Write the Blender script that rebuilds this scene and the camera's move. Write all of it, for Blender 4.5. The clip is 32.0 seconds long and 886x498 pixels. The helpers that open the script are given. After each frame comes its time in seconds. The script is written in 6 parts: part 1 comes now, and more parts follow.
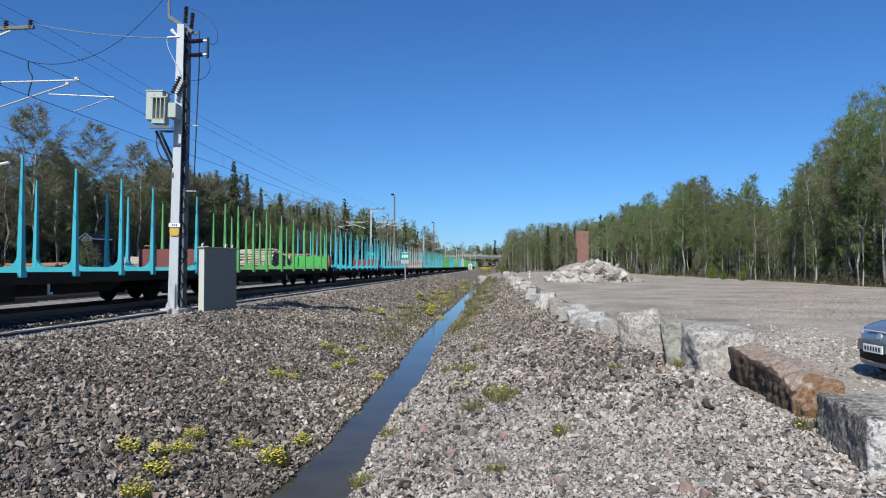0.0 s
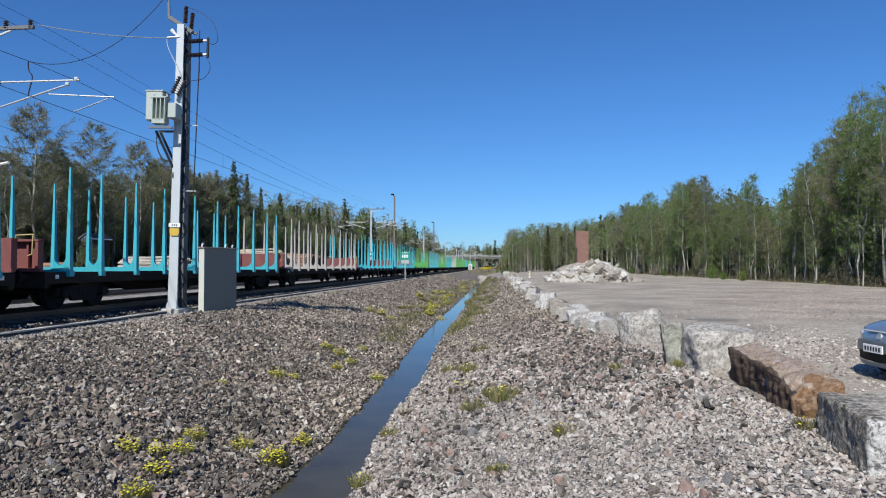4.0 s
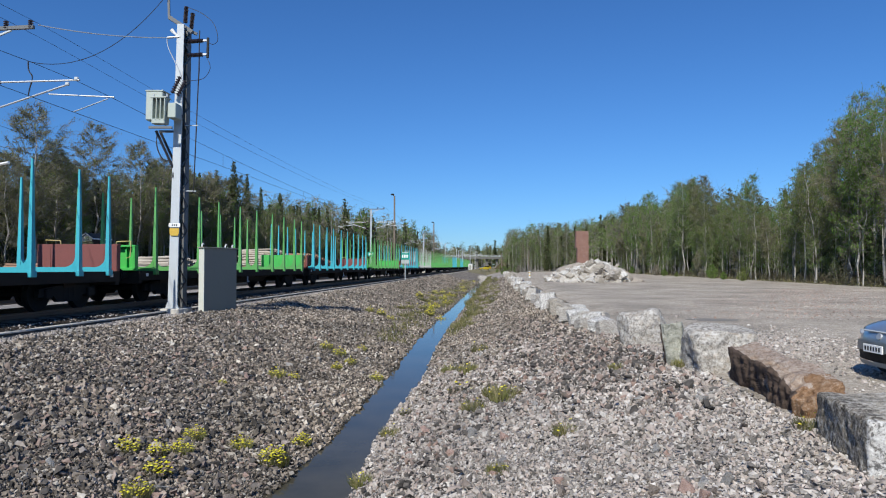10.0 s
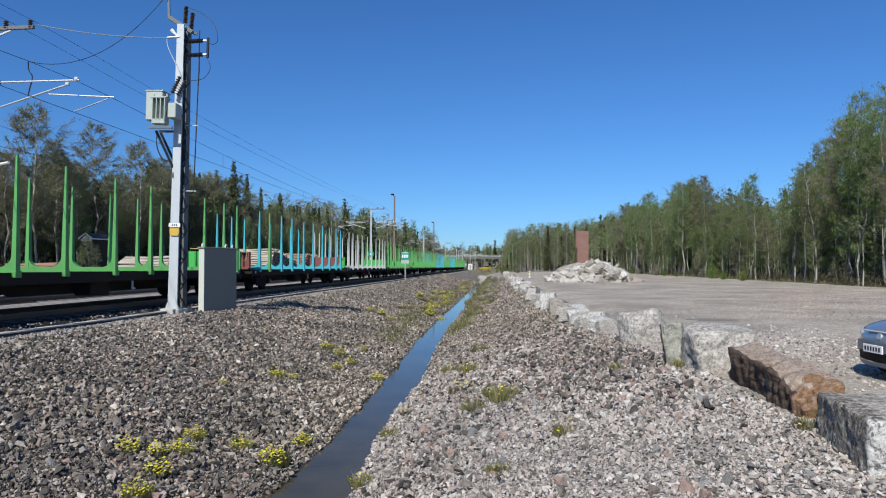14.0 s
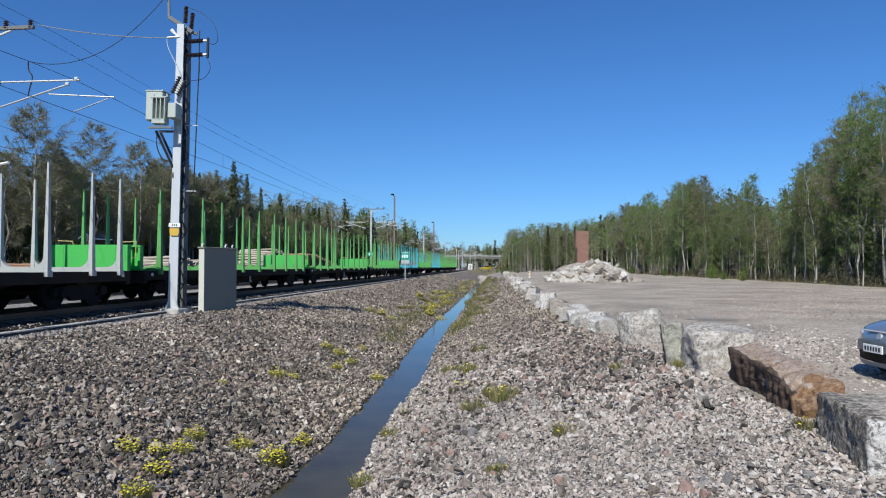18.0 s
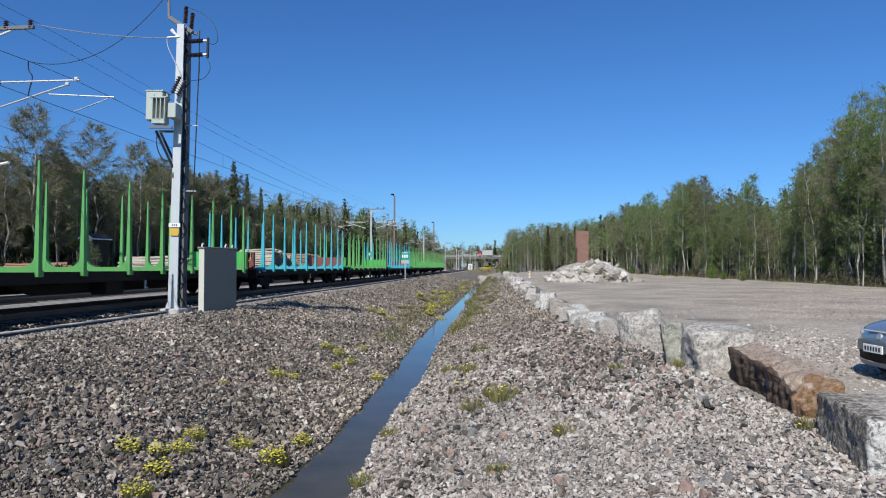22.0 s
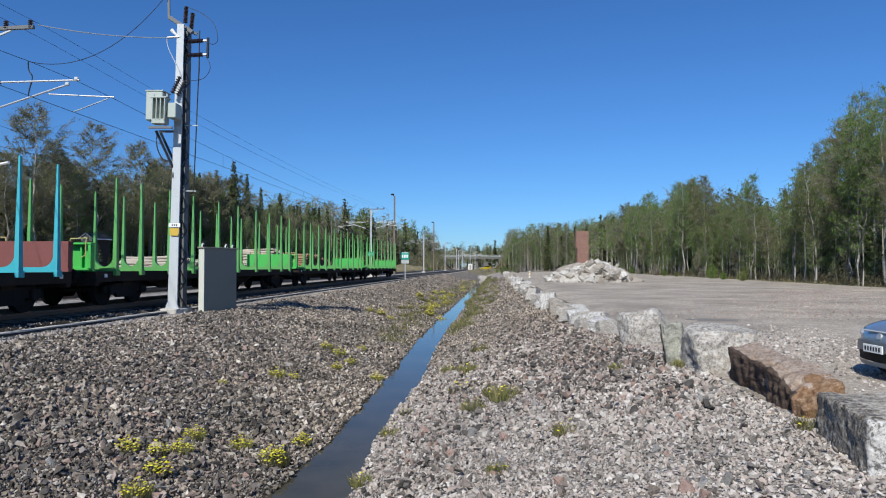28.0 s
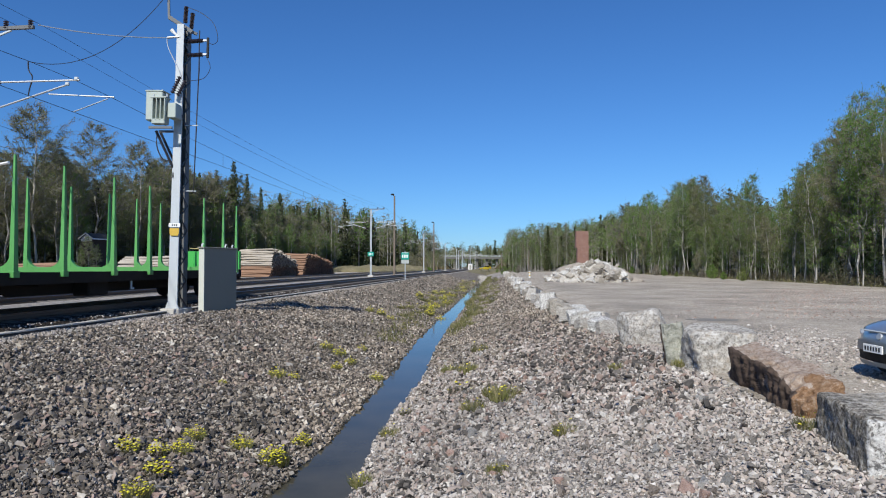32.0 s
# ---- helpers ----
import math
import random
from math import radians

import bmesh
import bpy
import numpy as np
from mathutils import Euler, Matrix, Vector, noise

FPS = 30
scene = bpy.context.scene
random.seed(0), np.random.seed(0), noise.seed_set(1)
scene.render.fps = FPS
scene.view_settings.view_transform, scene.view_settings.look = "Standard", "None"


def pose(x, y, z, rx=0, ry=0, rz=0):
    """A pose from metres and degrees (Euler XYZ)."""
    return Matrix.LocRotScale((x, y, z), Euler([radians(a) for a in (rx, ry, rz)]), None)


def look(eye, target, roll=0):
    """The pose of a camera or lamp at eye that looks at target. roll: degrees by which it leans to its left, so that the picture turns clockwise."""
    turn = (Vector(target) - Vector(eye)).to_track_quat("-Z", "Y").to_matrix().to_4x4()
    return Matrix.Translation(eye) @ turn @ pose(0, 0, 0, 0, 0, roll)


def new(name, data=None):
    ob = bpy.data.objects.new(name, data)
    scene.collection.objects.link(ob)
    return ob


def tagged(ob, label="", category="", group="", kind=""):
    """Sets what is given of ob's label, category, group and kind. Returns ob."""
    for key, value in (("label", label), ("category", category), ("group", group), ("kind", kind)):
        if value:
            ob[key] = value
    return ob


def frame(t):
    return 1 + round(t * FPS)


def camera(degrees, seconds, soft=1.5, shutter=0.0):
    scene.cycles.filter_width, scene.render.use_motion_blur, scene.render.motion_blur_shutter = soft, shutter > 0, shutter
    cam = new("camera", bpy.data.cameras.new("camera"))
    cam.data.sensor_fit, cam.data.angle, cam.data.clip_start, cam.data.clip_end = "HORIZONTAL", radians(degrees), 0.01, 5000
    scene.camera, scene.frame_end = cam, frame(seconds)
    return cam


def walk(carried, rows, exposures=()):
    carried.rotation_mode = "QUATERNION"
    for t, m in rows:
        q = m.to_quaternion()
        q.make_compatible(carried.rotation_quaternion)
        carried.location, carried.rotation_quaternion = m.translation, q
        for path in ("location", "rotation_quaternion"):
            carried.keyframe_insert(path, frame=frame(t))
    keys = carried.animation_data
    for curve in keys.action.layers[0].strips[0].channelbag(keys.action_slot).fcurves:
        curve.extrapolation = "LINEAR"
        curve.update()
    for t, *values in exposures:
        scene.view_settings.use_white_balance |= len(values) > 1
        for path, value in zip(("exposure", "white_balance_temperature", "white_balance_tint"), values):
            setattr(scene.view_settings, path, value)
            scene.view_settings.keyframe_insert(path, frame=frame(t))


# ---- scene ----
# ---------------------------------------------------------------- camera
# x: right of the line of sight, y: along the railway, z = 0: top of the rails
EYE = (0.0, 0.0, 1.17)
cam = camera(66.3, 32.0, soft=1.08)
STAND = pose(*EYE, 91.47, 0, 4.43)
walk(cam, [(0, STAND), (32, STAND)], exposures=[(0, 0.0, 5300, 10), (32, 0.0, 5300, 10)])

# ---------------------------------------------------------------- world and sun
SUN_EL, SUN_AZ = 41.0, 197.0          # degrees; azimuth clockwise from +y
world = bpy.data.worlds.new("world")
scene.world = world
world.use_nodes = True
wn = world.node_tree.nodes
sky = wn.new("ShaderNodeTexSky")
sky.sky_type = "NISHITA"
sky.sun_disc = False
sky.sun_elevation = radians(SUN_EL)
sky.sun_rotation = radians(SUN_AZ)
sky.air_density, sky.dust_density, sky.ozone_density = 1.0, 0.1, 3.0
wn["Background"].inputs["Strength"].default_value = 0.078
tint = wn.new("ShaderNodeMix")          # clear dry spring air: deeper blue
tint.data_type, tint.blend_type = "RGBA", "MULTIPLY"
tint.inputs[0].default_value = 1.0
tint.inputs[7].default_value = (0.635, 0.89, 1.165, 1)
world.node_tree.links.new(sky.outputs[0], tint.inputs[6])
world.node_tree.links.new(tint.outputs[2], wn["Background"].inputs["Color"])
sun = new("sun", bpy.data.lights.new("sun", "SUN"))
sun.data.energy, sun.data.angle, sun.data.color = 5.6, radians(0.53), (1.0, 0.85, 0.62)
sd = Vector((math.sin(radians(SUN_AZ)) * math.cos(radians(SUN_EL)), math.cos(radians(SUN_AZ)) * math.cos(radians(SUN_EL)), math.sin(radians(SUN_EL))))
sun.matrix_world = look(sd * 300, (0, 0, 0))


# ---------------------------------------------------------------- materials
def nodes_of(name):
    m = bpy.data.materials.new(name)
    m.use_nodes = True
    return m, m.node_tree.nodes, m.node_tree.links, m.node_tree.nodes["Principled BSDF"]


def coords(n, l, own=True):
    tc = n.new("ShaderNodeTexCoord")
    if not own:
        return tc.outputs["Object"]
    oi = n.new("ShaderNodeObjectInfo")
    ml = n.new("ShaderNodeMath")
    ml.operation = "MULTIPLY"
    ml.inputs[1].default_value = 37.0
    l.new(oi.outputs["Random"], ml.inputs[0])
    ad = n.new("ShaderNodeVectorMath")
    l.new(tc.outputs["Object"], ad.inputs[0])
    l.new(ml.outputs[0], ad.inputs[1])
    return ad.outputs[0]


def noise_tex(n, l, co, scale, detail=4.0, rough=0.6):
    t = n.new("ShaderNodeTexNoise")
    t.inputs["Scale"].default_value = scale
    t.inputs["Detail"].default_value = detail
    t.inputs["Roughness"].default_value = rough
    l.new(co, t.inputs["Vector"])
    return t.outputs["Fac"]


def ramp(n, l, fac, stops, constant=False):
    r = n.new("ShaderNodeValToRGB")
    e = r.color_ramp.elements
    while len(e) < len(stops):
        e.new(0.5)
    for el, (p, c) in zip(e, stops):
        el.position, el.color = p, (*c, 1)
    if constant:
        r.color_ramp.interpolation = "CONSTANT"
    l.new(fac, r.inputs["Fac"])
    return r.outputs["Color"]


def mix(n, l, fac, a, b, mode="MIX"):
    x = n.new("ShaderNodeMix")
    x.data_type, x.blend_type = "RGBA", mode
    if isinstance(fac, float):
        x.inputs[0].default_value = fac
    else:
        l.new(fac, x.inputs[0])
    for s, v in ((x.inputs[6], a), (x.inputs[7], b)):
        if isinstance(v, tuple):
            s.default_value = (*v, 1)
        else:
            l.new(v, s)
    return x.outputs[2]


def bump(n, l, bsdf, height, strength, dist):
    b = n.new("ShaderNodeBump")
    b.inputs["Strength"].default_value = strength
    b.inputs["Distance"].default_value = dist
    l.new(height, b.inputs["Height"])
    l.new(b.outputs[0], bsdf.inputs["Normal"])


def surf(name, c, c2=None, big=1.5, fine=30.0, rough=0.6, metal=0.0, amount=0.5, relief=0.003, stain=None, stain_at=0.62):
    """Paint, metal, concrete: base colour drifting to c2, fine grain, and stains where given."""
    m, n, l, b = nodes_of(name)
    co = coords(n, l)
    c2 = c2 or tuple(v * 0.72 for v in c)
    f1 = noise_tex(n, l, co, big, 5)
    f2 = noise_tex(n, l, co, fine, 3)
    col = mix(n, l, ramp(n, l, f1, [(0.35, (0, 0, 0)), (0.7, (amount,) * 3)]), c, c2)
    col = mix(n, l, 0.3, col, ramp(n, l, f2, [(0.3, tuple(v * 0.72 for v in c)), (0.7, tuple(min(1, v * 1.18) for v in c))]))
    if stain:
        f3 = noise_tex(n, l, co, big * 3.1, 8, 0.7)
        col = mix(n, l, ramp(n, l, f3, [(stain_at, (0, 0, 0)), (stain_at + 0.1, (0.85,) * 3)]), col, stain)
    l.new(col, b.inputs["Base Color"])
    b.inputs["Roughness"].default_value = rough
    b.inputs["Metallic"].default_value = metal
    if rough > 0.82:
        b.inputs["Specular IOR Level"].default_value = 0.15
    bump(n, l, b, f2, 0.5, relief)
    return m


def granite(name, c, dark, light, relief=0.02, speck=0.5, patchy=0.4):
    """Coarse speckled stone with weathered patches."""
    m, n, l, b = nodes_of(name)
    co = coords(n, l)
    sp = noise_tex(n, l, co, 15.0, 5, 0.85)
    big = noise_tex(n, l, co, 2.2, 6, 0.65)
    mid = noise_tex(n, l, co, 7.0, 6, 0.75)
    col = mix(n, l, speck, c, ramp(n, l, sp, [(0.43, dark), (0.49, c), (0.525, c), (0.58, light)]))
    col = mix(n, l, ramp(n, l, big, [(0.42, (0, 0, 0)), (0.66, (patchy,) * 3)]), col, tuple(v * 0.52 for v in c))
    col = mix(n, l, ramp(n, l, mid, [(0.52, (0, 0, 0)), (0.70, (patchy,) * 3)]), col, (c[0] * 0.85, c[1] * 0.68, c[2] * 0.48))
    l.new(col, b.inputs["Base Color"])
    b.inputs["Roughness"].default_value = 0.92
    b.inputs["Specular IOR Level"].default_value = 0.15
    ad = n.new("ShaderNodeMath")
    ad.operation = "ADD"
    l.new(sp, ad.inputs[0])
    l.new(mid, ad.inputs[1])
    bump(n, l, b, ad.outputs[0], 0.8, relief)
    return m


def rocky(name, stops, cell=9.0, relief=0.05, drift=((0.8, 0.8, 0.8), (1.15, 1.12, 1.1)), patch=0.35):
    """Ground of loose stones: cells of several stone colours with joints between them."""
    m, n, l, b = nodes_of(name)
    tc = n.new("ShaderNodeTexCoord")
    co = tc.outputs["Object"]
    wob = n.new("ShaderNodeVectorMath")
    wob.operation = "MULTIPLY_ADD"
    t = n.new("ShaderNodeTexNoise")
    t.inputs["Scale"].default_value = cell * 0.8
    l.new(co, t.inputs["Vector"])
    l.new(t.outputs["Color"], wob.inputs[0])
    wob.inputs[1].default_value = (0.6 / cell,) * 3
    l.new(co, wob.inputs[2])
    v = n.new("ShaderNodeTexVoronoi")
    v.inputs["Scale"].default_value = cell
    l.new(wob.outputs[0], v.inputs["Vector"])
    v2 = n.new("ShaderNodeTexVoronoi")
    v2.inputs["Scale"].default_value = cell * 2.7
    l.new(wob.outputs[0], v2.inputs["Vector"])
    sep = n.new("ShaderNodeSeparateColor")
    l.new(v.outputs["Color"], sep.inputs[0])
    sep2 = n.new("ShaderNodeSeparateColor")
    l.new(v2.outputs["Color"], sep2.inputs[0])
    c1 = ramp(n, l, sep.outputs[0], stops)
    c2 = ramp(n, l, sep2.outputs[0], stops)
    col = mix(n, l, 0.5, c1, c2)
    big = noise_tex(n, l, co, patch, 6, 0.65)
    col = mix(n, l, 1.0, col, ramp(n, l, big, [(0.3, drift[0]), (0.72, drift[1])]), "MULTIPLY")
    l.new(col, b.inputs["Base Color"])
    b.inputs["Roughness"].default_value = 0.92
    b.inputs["Specular IOR Level"].default_value = 0.12
    h = n.new("ShaderNodeMath")
    h.operation = "ADD"
    l.new(v.outputs["Distance"], h.inputs[0])
    l.new(v2.outputs["Distance"], h.inputs[1])
    inv = n.new("ShaderNodeMath")
    inv.operation = "MULTIPLY"
    inv.inputs[1].default_value = -1.0
    l.new(h.outputs[0], inv.inputs[0])
    bump(n, l, b, inv.outputs[0], 0.9, relief)
    return m


def island(name, stops, rough=0.9, drift=None, constant=False, fine=22.0, trans=0.0, patch=0.3, sorts=None):
    """Joined small pieces: a colour for each piece, grain inside it; sorts: the range from one plant to the next."""
    m, n, l, b = nodes_of(name)
    g = n.new("ShaderNodeNewGeometry")
    col = ramp(n, l, g.outputs["Random Per Island"], stops, constant)
    tc = n.new("ShaderNodeTexCoord")
    f = noise_tex(n, l, tc.outputs["Object"], fine, 4)
    col = mix(n, l, 1.0, col, ramp(n, l, f, [(0.3, (0.72,) * 3), (0.7, (1.2,) * 3)]), "MULTIPLY")
    if drift:
        f2 = noise_tex(n, l, tc.outputs["Object"], patch, 5)
        col = mix(n, l, 1.0, col, ramp(n, l, f2, [(0.32, drift[0]), (0.68, drift[1])]), "MULTIPLY")
    if sorts:
        oi = n.new("ShaderNodeObjectInfo")
        k = len(sorts)
        col = mix(n, l, 1.0, col, ramp(n, l, oi.outputs["Random"], [(i / (k - 1), c) for i, c in enumerate(sorts)]), "MULTIPLY")
    l.new(col, b.inputs["Base Color"])
    b.inputs["Roughness"].default_value = rough
    b.inputs["Specular IOR Level"].default_value = 0.2
    if trans:
        out = n["Material Output"]
        tr = n.new("ShaderNodeBsdfTranslucent")
        l.new(col, tr.inputs["Color"])
        ms = n.new("ShaderNodeMixShader")
        ms.inputs[0].default_value = trans
        l.new(b.outputs[0], ms.inputs[1])
        l.new(tr.outputs[0], ms.inputs[2])
        l.new(ms.outputs[0], out.inputs["Surface"])
    return m


STONE = [(0.0, (0.0972, 0.093, 0.0876)), (0.12, (0.2041, 0.192, 0.1771)), (0.32, (0.3402, 0.318, 0.2935)), (0.56, (0.3888, 0.335, 0.2985)), (0.8, (0.4374, 0.415, 0.3881)), (1.0, (0.5638, 0.545, 0.5124))]
DARKSTONE = [(0.0, (0.0439, 0.041, 0.037)), (0.28, (0.1121, 0.1, 0.0858)), (0.5, (0.2243, 0.2, 0.1677)), (0.72, (0.2905, 0.25, 0.2077)), (0.9, (0.3754, 0.35, 0.3042)), (1.0, (0.546, 0.52, 0.4631))]
M_bank = rocky("right_bank_gravel", STONE, 10.0, 0.05)
M_slope = rocky("left_bank_gravel", DARKSTONE, 10.0, 0.05)
M_lot = rocky("parking_gravel", [(0.0, (0.235, 0.215, 0.188)), (0.4, (0.38, 0.347, 0.30)), (0.8, (0.48, 0.442, 0.385)), (1.0, (0.65, 0.615, 0.57))], 20.0, 0.012, ((0.60, 0.58, 0.55), (1.26, 1.21, 1.14)), 0.30)
M_ballast = rocky("ballast", [(0.0, (0.23, 0.21, 0.19)), (0.5, (0.38, 0.35, 0.315)), (1.0, (0.52, 0.485, 0.44))], 14.0, 0.03)
# oil stain and the shade under the train, both put into the colour
M_bed = rocky("oily_shaded_track_bed", [(0.0, (0.022, 0.018, 0.015)), (0.5, (0.042, 0.034, 0.028)), (1.0, (0.075, 0.062, 0.052))], 14.0, 0.03)
M_yard = rocky("yard_dirt", [(0.0, (0.28, 0.245, 0.20)), (0.6, (0.42, 0.375, 0.32)), (1.0, (0.50, 0.46, 0.405))], 18.0, 0.02)
M_floor = rocky("forest_floor", [(0.0, (0.05, 0.05, 0.02)), (0.5, (0.10, 0.085, 0.045)), (1.0, (0.16, 0.13, 0.075))], 6.0, 0.06, ((0.6, 0.7, 0.5), (1.2, 1.1, 0.9)))
M_drygrass = rocky("dry_verge", [(0.0, (0.12, 0.105, 0.06)), (0.5, (0.22, 0.195, 0.13)), (1.0, (0.33, 0.30, 0.22))], 7.0, 0.05, ((0.7, 0.75, 0.6), (1.2, 1.15, 1.05)))
M_stone = island("loose_stones_pale", STONE, drift=((0.86, 0.845, 0.83), (1.24, 1.20, 1.17)), patch=0.55)
M_dstone = island("loose_stones_dark", DARKSTONE, drift=((0.74, 0.73, 0.72), (1.38, 1.31, 1.25)), patch=0.5)
M_rubble = island("coarse_dark_stones", [(0.0, (0.05, 0.048, 0.046)), (0.35, (0.11, 0.103, 0.097)), (0.6, (0.19, 0.175, 0.162)), (0.8, (0.29, 0.215, 0.18)), (1.0, (0.38, 0.355, 0.33))], drift=((0.75, 0.74, 0.73), (1.2, 1.15, 1.1)))
M_redstone = island("reddish_yard_stones", [(0.0, (0.16, 0.13, 0.11)), (0.4, (0.34, 0.235, 0.185)), (0.75, (0.42, 0.32, 0.265)), (1.0, (0.55, 0.51, 0.47))], drift=((0.8, 0.79, 0.78), (1.15, 1.12, 1.1)))
# ballast stones: oil plus the train's shade in one dark colour
M_bedstone = island("oily_shaded_ballast", [(0.0, (0.018, 0.015, 0.013)), (0.5, (0.05, 0.042, 0.036)), (0.9, (0.10, 0.086, 0.075)), (1.0, (0.20, 0.18, 0.16))])
M_trough = surf("dark_trough_side", (0.10, 0.092, 0.08), (0.06, 0.055, 0.05), 2.0, 40, 0.9)
M_darksoil = surf("dark_soil", (0.20, 0.18, 0.15), (0.27, 0.24, 0.20), 2.5, 30, 0.7)
M_conc = surf("concrete", (0.50, 0.475, 0.43), (0.38, 0.36, 0.33), 2.0, 40, 0.9, stain=(0.26, 0.245, 0.22))
M_sleeper = surf("stained_sleeper", (0.17, 0.155, 0.14), (0.11, 0.10, 0.09), 2.0, 30, 0.9, stain=(0.06, 0.05, 0.045), stain_at=0.55)
M_galv = surf("galvanised_steel", (0.51, 0.54, 0.56), (0.40, 0.43, 0.45), 3.0, 45, 0.6, 0.1)
# darker copy of the galvanised steel: shade on mast parts put into the colour
M_shadegalv = surf("shaded_galvanised_steel", (0.15, 0.155, 0.16), (0.10, 0.105, 0.11), 3.0, 45, 0.6, 0.1)
M_darkiron = surf("dark_iron", (0.017, 0.016, 0.016), (0.02, 0.023, 0.020), 2.0, 30, 0.85, 0.0, stain=(0.046, 0.032, 0.025))
M_frame = surf("wagon_underframe", (0.028, 0.023, 0.019), (0.042, 0.033, 0.026), 1.4, 30, 0.9, 0.0, stain=(0.049, 0.035, 0.028))
M_rail = surf("rail_steel", (0.14, 0.10, 0.075), (0.2, 0.15, 0.11), 2.0, 60, 0.5, 0.6)
M_railtop = surf("rail_head", (0.55, 0.54, 0.52), (0.4, 0.38, 0.36), 2.0, 60, 0.25, 0.9)
M_blue = surf("stake_paint_blue", (0.075, 0.40, 0.47), (0.06, 0.31, 0.38), 1.6, 25, 0.45, stain=(0.07, 0.17, 0.21), stain_at=0.66)
M_green = surf("stake_paint_green", (0.115, 0.335, 0.080), (0.095, 0.26, 0.07), 1.6, 25, 0.45, stain=(0.08, 0.17, 0.065), stain_at=0.66)
M_grey = surf("stake_paint_grey", (0.43, 0.445, 0.42), (0.33, 0.345, 0.33), 1.6, 25, 0.5, stain=(0.2, 0.2, 0.18), stain_at=0.66)
M_worn = surf("stake_paint_worn", (0.40, 0.375, 0.34), (0.28, 0.26, 0.24), 1.6, 25, 0.6, stain=(0.2, 0.15, 0.11), stain_at=0.6)
M_red = surf("headboard_red", (0.185, 0.058, 0.050), (0.13, 0.045, 0.04), 1.4, 22, 0.7, stain=(0.09, 0.04, 0.035), stain_at=0.6)
M_gboard = surf("headboard_green", (0.080, 0.43, 0.067), (0.066, 0.335, 0.055), 1.4, 22, 0.5, stain=(0.06, 0.22, 0.05), stain_at=0.68)
M_yellow = surf("yellow_paint", (0.60, 0.40, 0.045), None, 3, 30, 0.5)
M_white = surf("white_paint", (0.78, 0.78, 0.76), None, 3, 30, 0.5, amount=0.2)
M_black = surf("black_rubber", (0.02, 0.02, 0.021), None, 4, 40, 0.6)
M_cabinet = surf("cabinet_grey", (0.27, 0.258, 0.205), (0.22, 0.21, 0.17), 1.2, 30, 0.55, amount=0.4)
# lighter copy of the cabinet grey: sunlight on the narrow end as colour
M_cabedge = surf("cabinet_sunlit_edge", (0.56, 0.57, 0.50), None, 2, 30, 0.55, amount=0.3)
M_trafo = surf("transformer_green_grey", (0.43, 0.475, 0.43), (0.34, 0.38, 0.35), 2, 30, 0.5, amount=0.35)
M_porc = surf("brown_porcelain", (0.040, 0.030, 0.030), None, 3, 20, 0.2)
M_wire = surf("wire_metal", (0.045, 0.045, 0.05), None, 3, 20, 0.5, 0.4)
M_wirepale = surf("bare_aluminium_wire", (0.50, 0.51, 0.52), None, 3, 20, 0.4, 0.5)
M_pole = surf("grey_timber_pole", (0.21, 0.175, 0.14), (0.14, 0.12, 0.10), 2, 30, 0.85)
M_teal = surf("teal_sign_face", (0.02, 0.31, 0.23), None, 3, 30, 0.4, amount=0.2)
M_brick = surf("old_red_brick", (0.28, 0.165, 0.13), (0.18, 0.11, 0.088), 0.9, 5, 0.9, stain=(0.34, 0.25, 0.205), stain_at=0.54)
M_rock = granite("pale_granite", (0.53, 0.495, 0.44), (0.17, 0.155, 0.14), (0.74, 0.72, 0.68), 0.05, 0.8, 0.45)
# dark stone; on the granite block it colours in the left side's shade
M_rockdark = granite("dark_granite_and_shaded_side", (0.30, 0.27, 0.225), (0.055, 0.05, 0.042), (0.62, 0.59, 0.53), 0.06, 0.9, 0.5)
M_rockwhite = granite("fresh_white_granite", (0.60, 0.58, 0.545), (0.12, 0.115, 0.11), (0.78, 0.77, 0.74), 0.03, 1.0, 0.2)
M_rust = granite("rust_stained_granite", (0.33, 0.205, 0.115), (0.15, 0.085, 0.045), (0.46, 0.37, 0.28), 0.04, 0.8, 0.7)
M_rockbeige = granite("weathered_beige_granite", (0.40, 0.365, 0.305), (0.13, 0.118, 0.10), (0.58, 0.55, 0.50), 0.03, 0.85, 0.5)
M_rockbrown = granite("rusty_granite", (0.45, 0.36, 0.29), (0.20, 0.135, 0.09), (0.56, 0.50, 0.43), 0.04, 0.7, 0.5)
M_rockgreen = granite("mossy_grey_stone", (0.36, 0.36, 0.30), (0.14, 0.14, 0.115), (0.50, 0.49, 0.44), 0.03, 0.6, 0.4)
# streaky split rock with the shade of the left faces in its colour
M_split = surf("shaded_split_rock", (0.085, 0.064, 0.050), (0.15, 0.105, 0.078), 5.0, 14, 0.9, relief=0.03, amount=0.9, stain=(0.030, 0.024, 0.020), stain_at=0.52)
M_limb = surf("grey_birch_limb", (0.27, 0.25, 0.215), (0.17, 0.15, 0.125), 2.0, 12, 0.9)
M_bark = surf("grey_brown_bark", (0.13, 0.105, 0.08), (0.08, 0.065, 0.05), 2.0, 18, 0.95, relief=0.02)
M_birchbark = surf("white_birch_bark", (0.41, 0.385, 0.345), (0.24, 0.225, 0.20), 1.2, 9, 0.8, relief=0.01, stain=(0.07, 0.062, 0.055), stain_at=0.62)
SORTS = ((0.86, 0.78, 0.72), (1.05, 0.95, 0.9), (0.92, 1.02, 0.75), (0.75, 0.97, 0.55), (0.98, 1.1, 0.75), (0.68, 0.78, 0.62))
